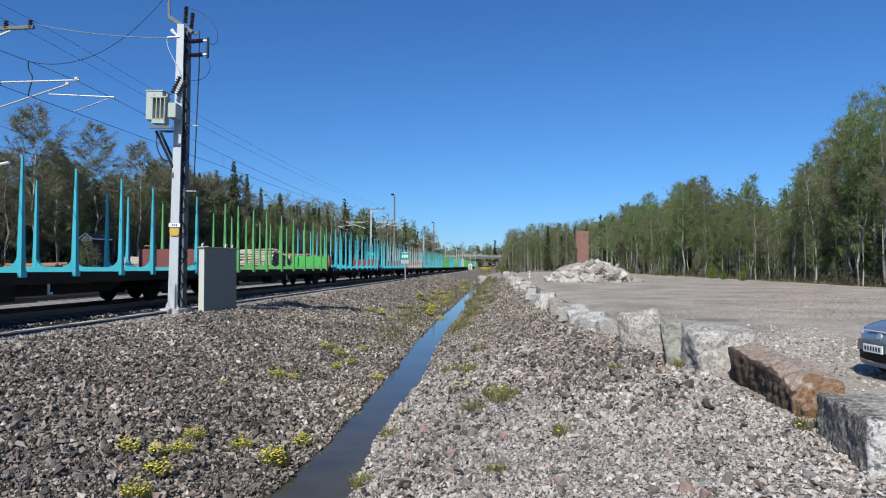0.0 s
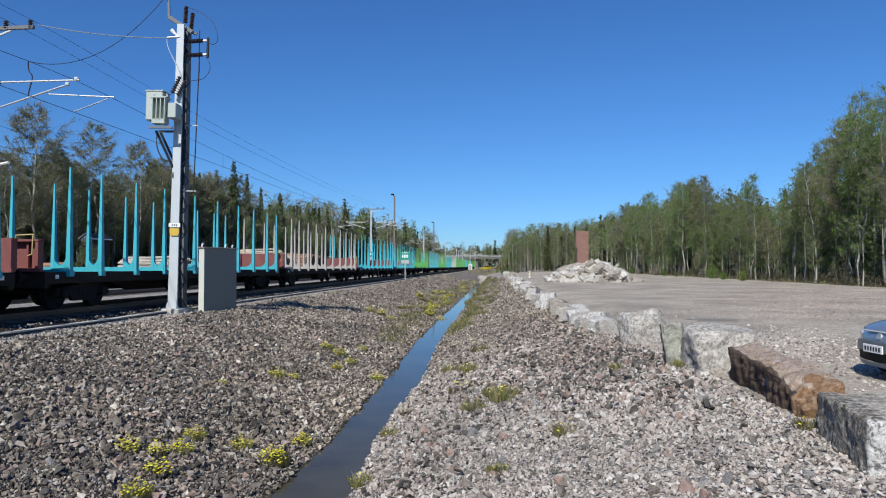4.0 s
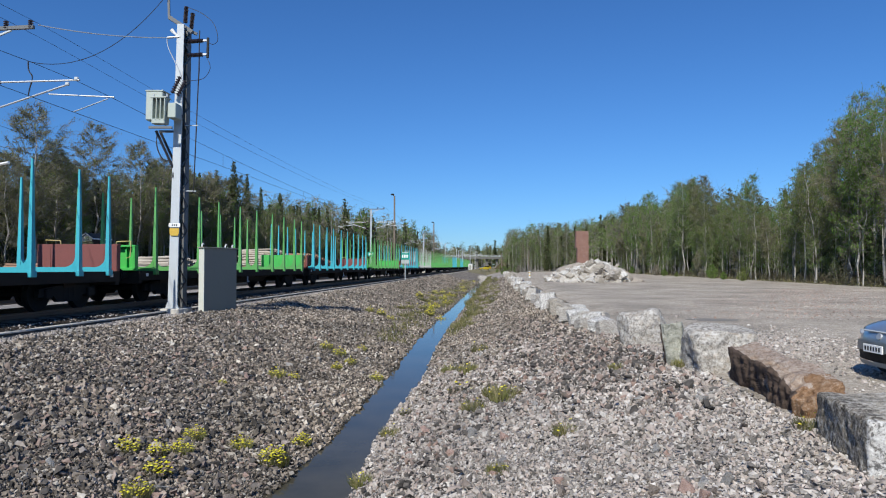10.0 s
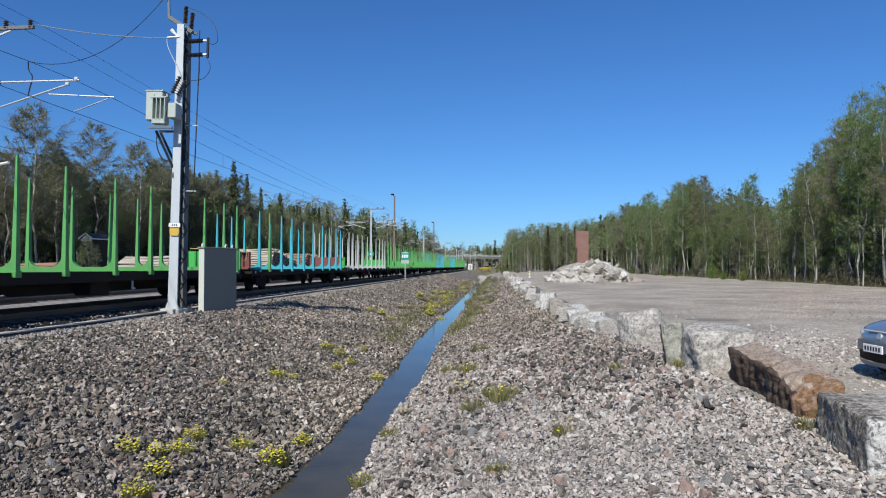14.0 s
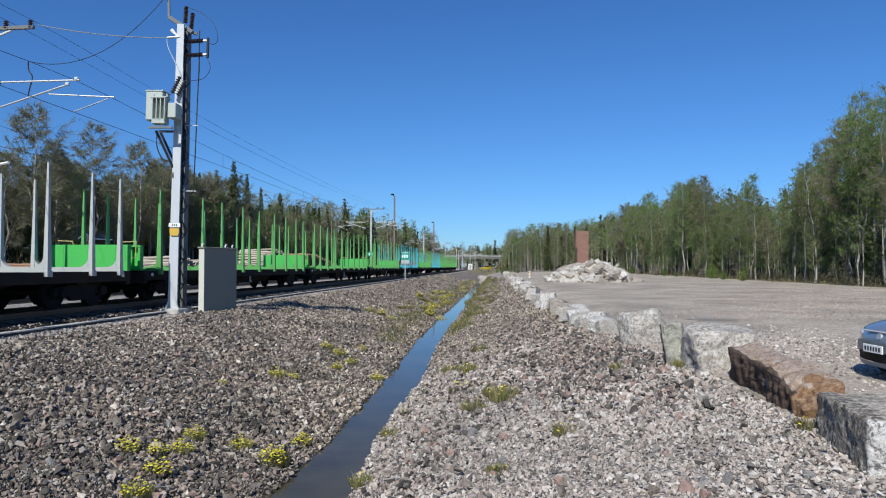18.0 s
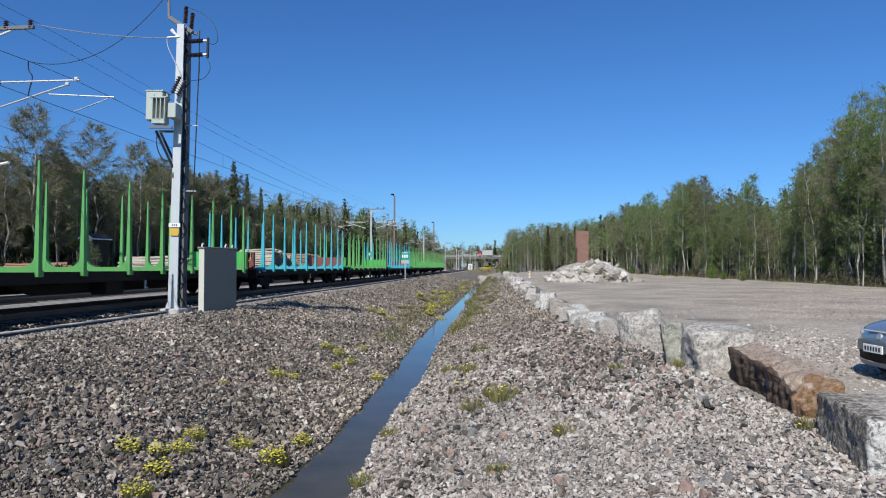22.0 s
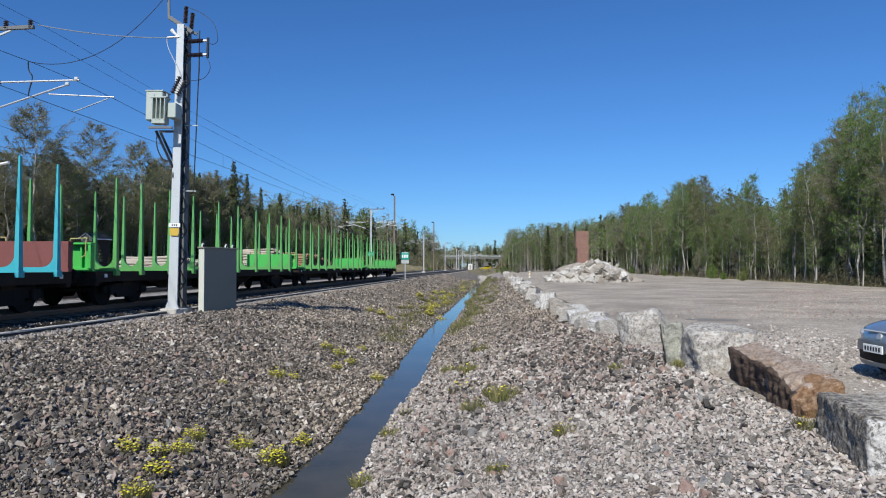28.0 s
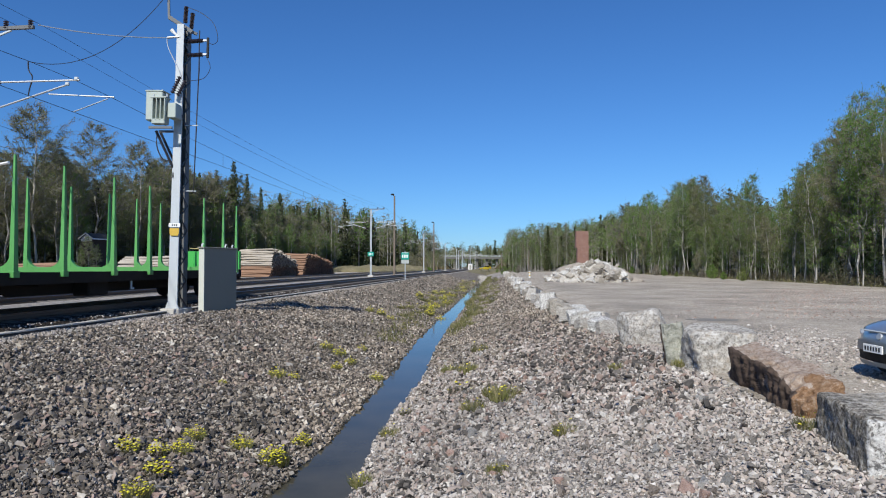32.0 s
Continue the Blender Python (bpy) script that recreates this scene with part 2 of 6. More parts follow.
M_leaf = island("young_birch_leaves", [(0.0, (0.14, 0.206, 0.064)), (0.45, (0.215, 0.305, 0.092)), (0.8, (0.265, 0.362, 0.122)), (1.0, (0.32, 0.40, 0.17))], 0.75, ((0.78, 0.74, 0.7), (1.12, 1.1, 1.0)), trans=0.5, fine=0.7, patch=0.16, sorts=SORTS)
M_bud = island("birch_buds", [(0.0, (0.150, 0.168, 0.066)), (0.5, (0.225, 0.250, 0.090)), (0.85, (0.26, 0.298, 0.105)), (1.0, (0.31, 0.33, 0.15))], 0.8, trans=0.4, fine=0.7, sorts=((0.85, 0.8, 0.8), (1.05, 1.0, 0.9), (0.9, 1.05, 0.8)))
M_twig = island("birch_twigs", [(0.0, (0.112, 0.104, 0.084)), (0.35, (0.185, 0.174, 0.140)), (0.75, (0.25, 0.238, 0.20)), (1.0, (0.33, 0.32, 0.285))], 0.85, trans=0.15, fine=0.7, sorts=((0.8, 0.78, 0.78), (1.1, 1.07, 1.0), (0.95, 0.95, 0.88)))
M_spruce = island("spruce_needles", [(0.0, (0.040, 0.054, 0.024)), (0.6, (0.078, 0.100, 0.042)), (1.0, (0.12, 0.142, 0.062))], 0.8, trans=0.15, fine=0.8, sorts=((0.75, 0.72, 0.75), (1.0, 0.95, 0.9), (1.15, 1.15, 1.0)))
M_brush = island("dry_brush", [(0.0, (0.06, 0.05, 0.035)), (0.5, (0.105, 0.092, 0.06)), (0.8, (0.10, 0.105, 0.045)), (1.0, (0.16, 0.145, 0.09))], 0.85, trans=0.2)
M_grass = island("ditch_grass", [(0.0, (0.15, 0.165, 0.05)), (0.45, (0.25, 0.25, 0.09)), (0.7, (0.33, 0.29, 0.16)), (1.0, (0.42, 0.37, 0.22))], 0.8, trans=0.4)
M_flower = island("yellow_petals", [(0.0, (0.55, 0.50, 0.02)), (0.6, (0.75, 0.68, 0.03)), (1.0, (0.85, 0.80, 0.10))], 0.6, trans=0.25)
M_sedge = island("ditch_sedge", [(0.0, (0.10, 0.115, 0.04)), (0.5, (0.19, 0.19, 0.075)), (0.8, (0.28, 0.25, 0.12)), (1.0, (0.38, 0.33, 0.19))], 0.85, ((0.75, 0.8, 0.7), (1.15, 1.1, 1.05)), trans=0.3)


def water_material():
    m, n, l, b = nodes_of("ditch_water")
    tc = n.new("ShaderNodeTexCoord")
    f = noise_tex(n, l, tc.outputs["Object"], 0.8, 4)
    l.new(ramp(n, l, f, [(0.3, (0.045, 0.043, 0.030)), (0.7, (0.085, 0.076, 0.053))]), b.inputs["Base Color"])
    b.inputs["Roughness"].default_value = 0.03
    b.inputs["IOR"].default_value = 1.33
    b.inputs["Specular IOR Level"].default_value = 0.14
    bump(n, l, b, noise_tex(n, l, tc.outputs["Object"], 5.0, 2), 0.05, 0.02)
    return m


M_water = water_material()


# ---------------------------------------------------------------- mesh helpers
def box(bm, c, s, rz=0.0, rx=0.0, ry=0.0, bevel=0.0):
    m = pose(*c, rx, ry, rz) @ Matrix.Diagonal((*s, 1))
    r = bmesh.ops.create_cube(bm, size=1.0, matrix=m)
    if bevel:
        es = list({e for v in r["verts"] for e in v.link_edges})
        bmesh.ops.bevel(bm, geom=es, offset=bevel, segments=1, affect="EDGES")


def tube(bm, p, q, r1, r2=None, seg=8, caps=True):
    p, q = Vector(p), Vector(q)
    d = q - p
    m = Matrix.Translation((p + q) / 2) @ d.to_track_quat("Z", "Y").to_matrix().to_4x4()
    bmesh.ops.create_cone(bm, cap_ends=caps, segments=seg, radius1=r1, radius2=r1 if r2 is None else r2, depth=d.length, matrix=m)


def beam(bm, p, q, w, h):
    """A square bar from p to q."""
    p, q = Vector(p), Vector(q)
    d = q - p
    m = Matrix.Translation((p + q) / 2) @ d.to_track_quat("Y", "Z").to_matrix().to_4x4() @ Matrix.Diagonal((w, d.length, h, 1))
    bmesh.ops.create_cube(bm, size=1.0, matrix=m)


def slab(bm, outline, axis, a, b):
    """A flat outline (pairs) pushed along an axis from a to b."""
    def at(u, v, w):
        return {"x": (w, u, v), "y": (u, w, v), "z": (u, v, w)}[axis]
    lo = [bm.verts.new(at(u, v, a)) for u, v in outline]
    hi = [bm.verts.new(at(u, v, b)) for u, v in outline]
    k = len(outline)
    bm.faces.new(lo), bm.faces.new(list(reversed(hi)))
    for i in range(k):
        bm.faces.new((lo[i], hi[i], hi[(i + 1) % k], lo[(i + 1) % k]))


def done(bm, name, mats, smooth=False):
    bmesh.ops.recalc_face_normals(bm, faces=bm.faces)
    me = bpy.data.meshes.new(name)
    bm.to_mesh(me)
    bm.free()
    for m in mats if isinstance(mats, (list, tuple)) else [mats]:
        me.materials.append(m)
    if smooth:
        for p in me.polygons:
            p.use_smooth = True
    return me


def part(name, bm, material, parent, label="", at=None, smooth=False):
    me = bm if isinstance(bm, bpy.types.Mesh) else done(bm, name, material, smooth)
    ob = new(name, me)
    ob.parent = parent
    if at is not None:
        ob.matrix_basis = at
    return tagged(ob, label)


def thing(name, label, category, m=None, group="", kind="", mesh=None):
    ob = new(name, mesh)
    if m is not None:
        ob.matrix_basis = m
    return tagged(ob, label, category, group, kind)


def from_arrays(name, verts, faces, mats):
    """A mesh from an array of corners and an array of equal-sided faces."""
    me = bpy.data.meshes.new(name)
    k = faces.shape[1]
    me.vertices.add(len(verts))
    me.vertices.foreach_set("co", np.asarray(verts, dtype=np.float32).ravel())
    me.loops.add(faces.size)
    me.loops.foreach_set("vertex_index", faces.astype(np.int32).ravel())
    me.polygons.add(len(faces))
    me.polygons.foreach_set("loop_start", np.arange(0, faces.size, k, dtype=np.int32))
    me.polygons.foreach_set("use_smooth", np.zeros(len(faces), dtype=bool))
    me.update(calc_edges=True)
    for m in mats if isinstance(mats, (list, tuple)) else [mats]:
        me.materials.append(m)
    return me


def cable(name, pts, r, material, parent=None, label="", category="cable", smooth_line=True):
    """A wire through points, as a round mesh along a smooth line."""
    bm = bmesh.new()
    pts, rings = [Vector(p) for p in pts], []
    if len(pts) > 2 and smooth_line:
        fine = []
        for i in range(len(pts) - 1):
            p0, p1, p2, p3 = pts[max(i - 1, 0)], pts[i], pts[i + 1], pts[min(i + 2, len(pts) - 1)]
            fine += [0.5 * (2 * p1 + (p2 - p0) * u + (2 * p0 - 5 * p1 + 4 * p2 - p3) * u * u + (3 * p1 - p0 - 3 * p2 + p3) * u ** 3) for u in (0, 0.25, 0.5, 0.75)]
        pts = fine + [pts[-1]]
    for i, p in enumerate(pts):
        q = (pts[min(i + 1, len(pts) - 1)] - pts[max(i - 1, 0)]).to_track_quat("Z", "Y")
        rings.append([bm.verts.new(p + q @ Vector((r * math.cos(k * 1.2566), r * math.sin(k * 1.2566), 0))) for k in range(5)])
    for a, b in zip(rings, rings[1:]):
        for k in range(5):
            bm.faces.new((a[k], a[(k + 1) % 5], b[(k + 1) % 5], b[k]))
    if parent:
        return part(name, bm, material, parent, label)
    return thing(name, label, category, mesh=done(bm, name, material))


def sag(p, q, drop, n=10):
    p, q = Vector(p), Vector(q)
    return [p.lerp(q, i / n) - Vector((0, 0, drop * 4 * (i / n) * (1 - i / n))) for i in range(n + 1)]


# ---------------------------------------------------------------- ground
def smooth(a, b, v):
    t = np.clip((v - a) / (b - a), 0, 1)
    return t * t * (3 - 2 * t)


def ditch_x(y):
    return -2.32 - 0.45 * smooth(9, 30, y) + 0.16 * smooth(12, 18, y)


PROFILE_X = (-2500, -60, -34, -23.5, -22.2, -21.0, -16.2, -15.6, -15.0, -10.9, -10.6, -9.4, -8.9)
PROFILE_Z = (0.2, -0.1, -0.5, -0.6, -0.55, -0.2, -0.2, -0.32, -0.2, -0.2, -0.34, -0.35, -0.38)
RIGHT_X = (2.2, 3.0, 4.0, 12, 26, 34, 2500)
RIGHT_Z = (-0.52, -0.42, -0.28, -0.26, -0.2, 0.1, 0.4)
WATER_Z = -1.69


def rough_noise(x, y, s, seed=0.0):
    a = np.sin(x * 1.7 * s + seed) * np.cos(y * 1.3 * s + seed * 2) + 0.5 * np.sin(x * 3.9 * s + y * 2.7 * s + seed) + 0.3 * np.cos(x * 7.3 * s - y * 6.1 * s)
    return a / 1.8


def ground_z(x, y):
    x, y = np.asarray(x, dtype=float), np.asarray(y, dtype=float)
    c = ditch_x(y)
    half = 0.36 + 0.13 * smooth(12, 7.5, y) + 0.10 * smooth(11, 17, y) + 0.07 * rough_noise(x * 0, y, 1.1, 3)
    left = np.interp(x, PROFILE_X, PROFILE_Z)
    right = np.interp(x, RIGHT_X, RIGHT_Z)
    edge_l, edge_r = c - half, c + half
    tl = np.clip((x + 8.9) / (edge_l + 8.9), 0, 1)
    tr = np.clip((x - edge_r) / (2.2 - edge_r), 0, 1)
    zl = -0.38 + (WATER_Z + 0.38) * (tl ** 0.93)
    zr = WATER_Z + (-0.52 - WATER_Z) * (tr ** 0.85)
    bed = WATER_Z - 0.16
    z = np.where(x < -8.9, left, np.where(x < edge_l, zl, np.where(x < edge_r, bed, np.where(x < 2.2, zr, right))))
    amp = np.where((x > -8.5) & (x < 2.4), 0.045, 0.006) * np.where((x > edge_l) & (x < edge_r), 0.3, 1)
    amp = np.where(np.abs(x) > 60, 0.4, amp)
    z = z + amp * (rough_noise(x, y, 1.0) + 0.6 * rough_noise(x, y, 2.6, 1.3))
    far = smooth(185, 250, y)          # the ditch runs out before the bridge
    return np.where((x > -9) & (x < 2.6), z * (1 - far) + far * -0.08, z)


def strip(a, b, step, grow=1.0):
    out, s = [a], step
    while out[-1] + s < b:
        out.append(out[-1] + s)
        s *= grow
    return out + [b]


def build_ground():
    xs = [-2500, -900, -400, -200, -120, -80] + strip(-60, -22.5, 2.5) + strip(-22.2, -11, 0.325) + strip(-10.9, 4.0, 0.22) + strip(4.6, 34, 1.6) + [45, 70, 120, 250, 600, 2500]
    ys = [-2500, -900, -400, -150, -60, -20, -6, -2] + strip(0, 40, 0.35) + strip(40.5, 260, 0.6, 1.03) + [300, 340, 420, 600, 900, 2500]
    xs, ys = sorted(set(xs)), sorted(set(ys))
    gx, gy = np.meshgrid(np.array(xs), np.array(ys))
    v = np.stack([gx, gy, ground_z(gx, gy)], -1).reshape(-1, 3)
    w, h = len(xs), len(ys)
    i, j = np.meshgrid(np.arange(w - 1), np.arange(h - 1))
    a = (j * w + i).ravel()
    f = np.stack([a, a + 1, a + 1 + w, a + w], 1)
    me = from_arrays("ground", v, f, [M_bank, M_slope, M_lot, M_ballast, M_yard, M_floor, M_bed, M_drygrass])
    mid = v[f].mean(1)
    x, y = mid[:, 0], mid[:, 1]
    k = np.full(len(f), 5)
    k[(x > -46) & (x < -22) & (y < 330)] = 4
    k[(x >= -22) & (x < -9.4)] = 3
    # near-black strip reaches to the trough, standing in for the train's shade too
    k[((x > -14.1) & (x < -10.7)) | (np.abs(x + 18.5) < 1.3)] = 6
    k[(x >= -9.4) & (x < ditch_x(y)) & (y < 300)] = 1
    k[(x >= ditch_x(y)) & (x < 3.0) & (y < 300)] = 0
    k[(x >= 3.0) & (x < 25.5 + y * 0.03) & (y < 175 + x * 1.2)] = 2
    k[(x > -9.4) & (x < 3.0) & (y > 205)] = 7
    me.polygons.foreach_set("material_index", k.astype(np.int32))
    me.polygons.foreach_set("use_smooth", np.ones(len(f), dtype=bool))
    tagged(new("ground", me), "grey crushed-stone banks, gravel yard and forest floor", "ground", kind="structure")
    # water of the ditch
    yy = np.array(strip(-60.0, 225, 0.8, 1.008))
    hw = 0.75
    v = np.concatenate([np.stack([ditch_x(yy) - hw, yy, yy * 0 + WATER_Z], 1), np.stack([ditch_x(yy) + hw, yy, yy * 0 + WATER_Z], 1)])
    m = len(yy)
    a = np.arange(m - 1)
    wa = from_arrays("water", v, np.stack([a, a + m, a + m + 1, a + 1], 1), M_water)
    tagged(new("water", wa), "still blue-reflecting water in a narrow drainage ditch", "water", kind="structure")


build_ground()


# ---------------------------------------------------------------- railway
TRACK, TRACK2, TRACK3 = -12.7, -18.5, -30.0


def build_track(cx, y0, y1, near0, near1, top=0.0):
    tr = tagged(new("railway_track"), "steel rails on concrete sleepers in grey ballast", "railway track", kind="structure")
    prof = [(-0.07, -0.17), (0.07, -0.17), (0.07, -0.155), (0.012, -0.13), (0.012, -0.04), (0.036, -0.03), (0.036, -0.002), (-0.036, -0.002), (-0.036, -0.03), (-0.012, -0.04), (-0.012, -0.13), (-0.07, -0.155)]
    for s in (-0.785, 0.785):
        bm = bmesh.new()
        slab(bm, [(cx + s + u, top + w) for u, w in prof], "y", y0, y1)
        r = part("rail", bm, M_rail, tr)
        bm = bmesh.new()
        slab(bm, [(cx + s - 0.03, top - 0.002), (cx + s + 0.03, top - 0.002), (cx + s + 0.026, top + 0.003), (cx + s - 0.026, top + 0.003)], "y", y0, y1)
        part("running_surface", bm, M_railtop, r, "polished rail head")
    bm = bmesh.new()
    slab(bm, [(-1.25, -0.3), (1.25, -0.3), (1.25, -0.19), (0.9, -0.165), (-0.9, -0.165), (-1.25, -0.19)], "y", -0.13, 0.13)
    me = done(bm, "sleeper", M_sleeper)
    y = near0
    while y < near1:
        part("sleeper", me, None, tr, at=pose(cx, y, top))
        y += 0.61
    n = int((y1 - near1) / 0.61)
    bm = bmesh.new()
    for i in range(n):
        box(bm, (cx, near1 + 0.3 + i * 0.61, top - 0.22), (2.5, 0.26, 0.1))
    far = part("far_sleepers", bm, M_sleeper, tr)
    far["kind"] = "stuff"
    return tr


build_track(TRACK, -420, 460, 12, 75)
build_track(TRACK2, -60, 460, 25, 90)
build_track(TRACK3, -20, 300, 60, 110, -0.25)


def build_trough():
    tr = tagged(new("cable_trough"), "low concrete cable trough with pale lids beside the ballast", "cable trough", kind="structure")
    bm = bmesh.new()
    slab(bm, [(-10.62, -0.42), (-10.42, -0.42), (-10.42, -0.295), (-10.62, -0.295)], "y", -10, 260)
    part("trough", bm, M_trough, tr, "dark trough side")
    bm = bmesh.new()
    box(bm, (0, 0, 0.004), (0.21, 0.985, 0.034), bevel=0.006)
    me = done(bm, "lid", M_conc)
    rnd = random.Random(5)
    for i in range(130):
        part("lid", me, None, tr, at=pose(-10.52 + rnd.uniform(-0.008, 0.008), 11.5 + i, -0.268 + rnd.uniform(-0.004, 0.004), rnd.uniform(-0.5, 0.5), 0, rnd.uniform(-0.5, 0.5)))


build_trough()

# ---------------------------------------------------------------- train
# one timber wagon: floor 1.1 m over the rail, ten cradles, a headboard at both ends
BODY, PITCH = 18.72, 19.84
CRADLES = (0.95, 2.4, 4.3, 6.15, 8.5, 10.6, 12.85, 14.75, 16.65, 18.07)
HALF = 1.36
SILL = 1.02


def stake_mesh(mat):
    bm = bmesh.new()
    h = 2.78
    for (z0, w0, d0), (z1, w1, d1) in zip([(-0.1, 0.125, 0.165), (0.35, 0.12, 0.15), (1.6, 0.082, 0.10)], [(0.35, 0.12, 0.15), (1.6, 0.082, 0.10), (h, 0.042, 0.055)]):
        lo = [bm.verts.new((sx * w0 / 2, sy * d0 / 2, z0)) for sx, sy in ((-1, -1), (1, -1), (1, 1), (-1, 1))]
        hi = [bm.verts.new((sx * w1 / 2, sy * d1 / 2, z1)) for sx, sy in ((-1, -1), (1, -1), (1, 1), (-1, 1))]
        for i in range(4):
            bm.faces.new((lo[i], lo[(i + 1) % 4], hi[(i + 1) % 4], hi[i]))
        bm.faces.new(hi), bm.faces.new(list(reversed(lo)))
    box(bm, (0, 0, -0.06), (0.17, 0.22, 0.16), bevel=0.01)
    return done(bm, "stake", mat)


def cradle_mesh(mat):
    """Cross beam with a curved gusset under each stake."""
    bm = bmesh.new()
    pts = [(-HALF, 0.0), (HALF, 0.0)]
    arc = [(HALF - 0.05 - 0.33 * (1 - math.cos(radians(15 * k))), 0.46 - 0.33 * math.sin(radians(15 * k))) for k in range(7)]
    pts += arc + [(-u, w) for u, w in reversed(arc)]
    slab(bm, pts, "y", -0.065, 0.065)
    return done(bm, "cradle", mat)


def headboard_mesh(mat):
    """A plate, flat inside; outside (-y) it has a deep top rail, posts and a foot rail."""
    bm = bmesh.new()
    w, h = 2.52, 0.82
    box(bm, (0, 0, h / 2), (w, 0.02, h))
    box(bm, (0, -0.105, h - 0.03), (w + 0.03, 0.21, 0.06), bevel=0.01)
    box(bm, (0, -0.07, 0.05), (w + 0.03, 0.14, 0.10), bevel=0.01)
    for x in (-w / 2 + 0.04, w / 2 - 0.04):
        box(bm, (x, -0.10, h / 2), (0.08, 0.19, h - 0.12))
    for x in (-0.92, -0.3, 0.3, 0.92):
        box(bm, (x, -0.06, h / 2), (0.05, 0.10, h - 0.12))
    for x in (-0.85, 0.85):
        box(bm, (x, 0.013, h / 2), (0.025, 0.012, h - 0.1))
    return done(bm, "headboard", mat)


def underframe_meshes():
    out = []

    def add(name, at=None):
        out.append((name, done(bm, name, M_frame), at or Matrix()))

    for s in (-1, 1):
        bm = bmesh.new()
        lip = s * 0.14
        slab(bm, [(s * 1.34, SILL - 0.30), (s * 1.34, SILL), (s * 1.34 - lip, SILL), (s * 1.34 - lip, SILL - 0.03), (s * 1.32 - s * 0.02, SILL - 0.03), (s * 1.30, SILL - 0.27), (s * 1.34 - lip, SILL - 0.27), (s * 1.34 - lip, SILL - 0.30)], "y", 0.0, BODY)
        add("solebar")
        bm = bmesh.new()
        slab(bm, [(3.2, SILL - 0.02), (5.2, SILL - 0.62), (BODY - 5.2, SILL - 0.62), (BODY - 3.2, SILL - 0.02)], "x", s * 0.55 - 0.05, s * 0.55 + 0.05)
        add("centre_sill")
    bm = bmesh.new()
    box(bm, (0, BODY / 2, SILL - 0.10), (2.4, BODY - 0.4, 0.06))
    add("floor_plate")
    for y in (0.1, BODY - 0.1):
        bm = bmesh.new()
        box(bm, (0, y, SILL - 0.2), (2.66, 0.2, 0.42), bevel=0.02)
        add("headstock")
    for y in (2.05, BODY - 2.05):
        bm = bmesh.new()
        box(bm, (0, y, SILL - 0.3), (2.2, 0.5, 0.25))
        add("bolster")
    bm = bmesh.new()
    box(bm, (0.85, 8.2, 0.55), (0.5, 1.0, 0.45), bevel=0.04)
    add("brake_box")
    bm = bmesh.new()
    tube(bm, (-0.85, 6.2, 0.62), (-0.85, 7.6, 0.62), 0.2, seg=10)
    add("air_tank")
    bm = bmesh.new()
    box(bm, (1.30, 9.6, 0.62), (0.05, 0.07, 0.34), bevel=0.01)
    box(bm, (1.31, 9.66, 0.48), (0.05, 0.16, 0.06), bevel=0.01)
    out.append(("brake_lever", done(bm, "brake_lever", M_galv), Matrix()))
    for y in (5.4, 9.0, 12.6):
        bm = bmesh.new()
        box(bm, (0, y, SILL - 0.25), (2.5, 0.12, 0.2))
        add("cross_member")
    return out


def bogie_mesh():
    bm = bmesh.new()
    for s in (-1, 1):
        slab(bm, [(-1.25, 0.36), (-1.2, 0.58), (-0.6, 0.66), (0.6, 0.66), (1.2, 0.58), (1.25, 0.36), (0.65, 0.40), (0.45, 0.22), (-0.45, 0.22), (-0.65, 0.40)], "x", s * 1.02 - 0.06, s * 1.02 + 0.06)
        for y in (-0.9, 0.9):
            box(bm, (s * 1.06, y, 0.45), (0.22, 0.26, 0.26), bevel=0.03)
        for y in (-0.2, 0.0, 0.2):
            tube(bm, (s * 1.02, y, 0.30), (s * 1.02, y, 0.60), 0.07, seg=8)
    box(bm, (0, 0, 0.55), (2.0, 0.45, 0.2), bevel=0.02)
    return done(bm, "bogie_frame", M_darkiron)


def wheelset_mesh():
    bm = bmesh.new()
    tube(bm, (-1.1, 0, 0), (1.1, 0, 0), 0.075, seg=10)
    for s in (-1, 1):
        tube(bm, (s * 0.71, 0, 0), (s * 0.74, 0, 0), 0.485, seg=22)
        tube(bm, (s * 0.74, 0, 0), (s * 0.85, 0, 0), 0.462, 0.455, seg=22)
        tube(bm, (s * 0.85, 0, 0), (s * 0.93, 0, 0), 0.14, seg=10)
        for k in range(4):
            a = k * math.pi / 2
            box(bm, (s * 0.855, 0.30 * math.cos(a), 0.30 * math.sin(a)), (0.012, 0.07, 0.07))
    return done(bm, "wheelset", M_darkiron)


def buffer_mesh():
    bm = bmesh.new()
    tube(bm, (0, 0, 0), (0, 0.35, 0), 0.11, 0.09, seg=10)
    tube(bm, (0, 0.35, 0), (0, 0.5, 0), 0.07, seg=10)
    tube(bm, (0, 0.5, 0), (0, 0.54, 0), 0.23, seg=14)
    return done(bm, "buffer", M_darkiron)


M_rail_yellow = surf("worn_yellow_rail", (0.50, 0.40, 0.13), (0.42, 0.36, 0.24), 6, 30, 0.6, amount=0.9)


def rail_mesh():
    bm = bmesh.new()
    pts = [(-0.62, 0, 0.80), (-0.60, 0, 0.93), (-0.12, 0, 0.95), (-0.06, -0.12, 0.90), (-0.06, -0.15, 0.45), (-0.18, -0.15, 0.40)]
    for a, b in zip(pts, pts[1:]):
        tube(bm, a, b, 0.015, seg=6)
    return done(bm, "handrail", M_rail_yellow)


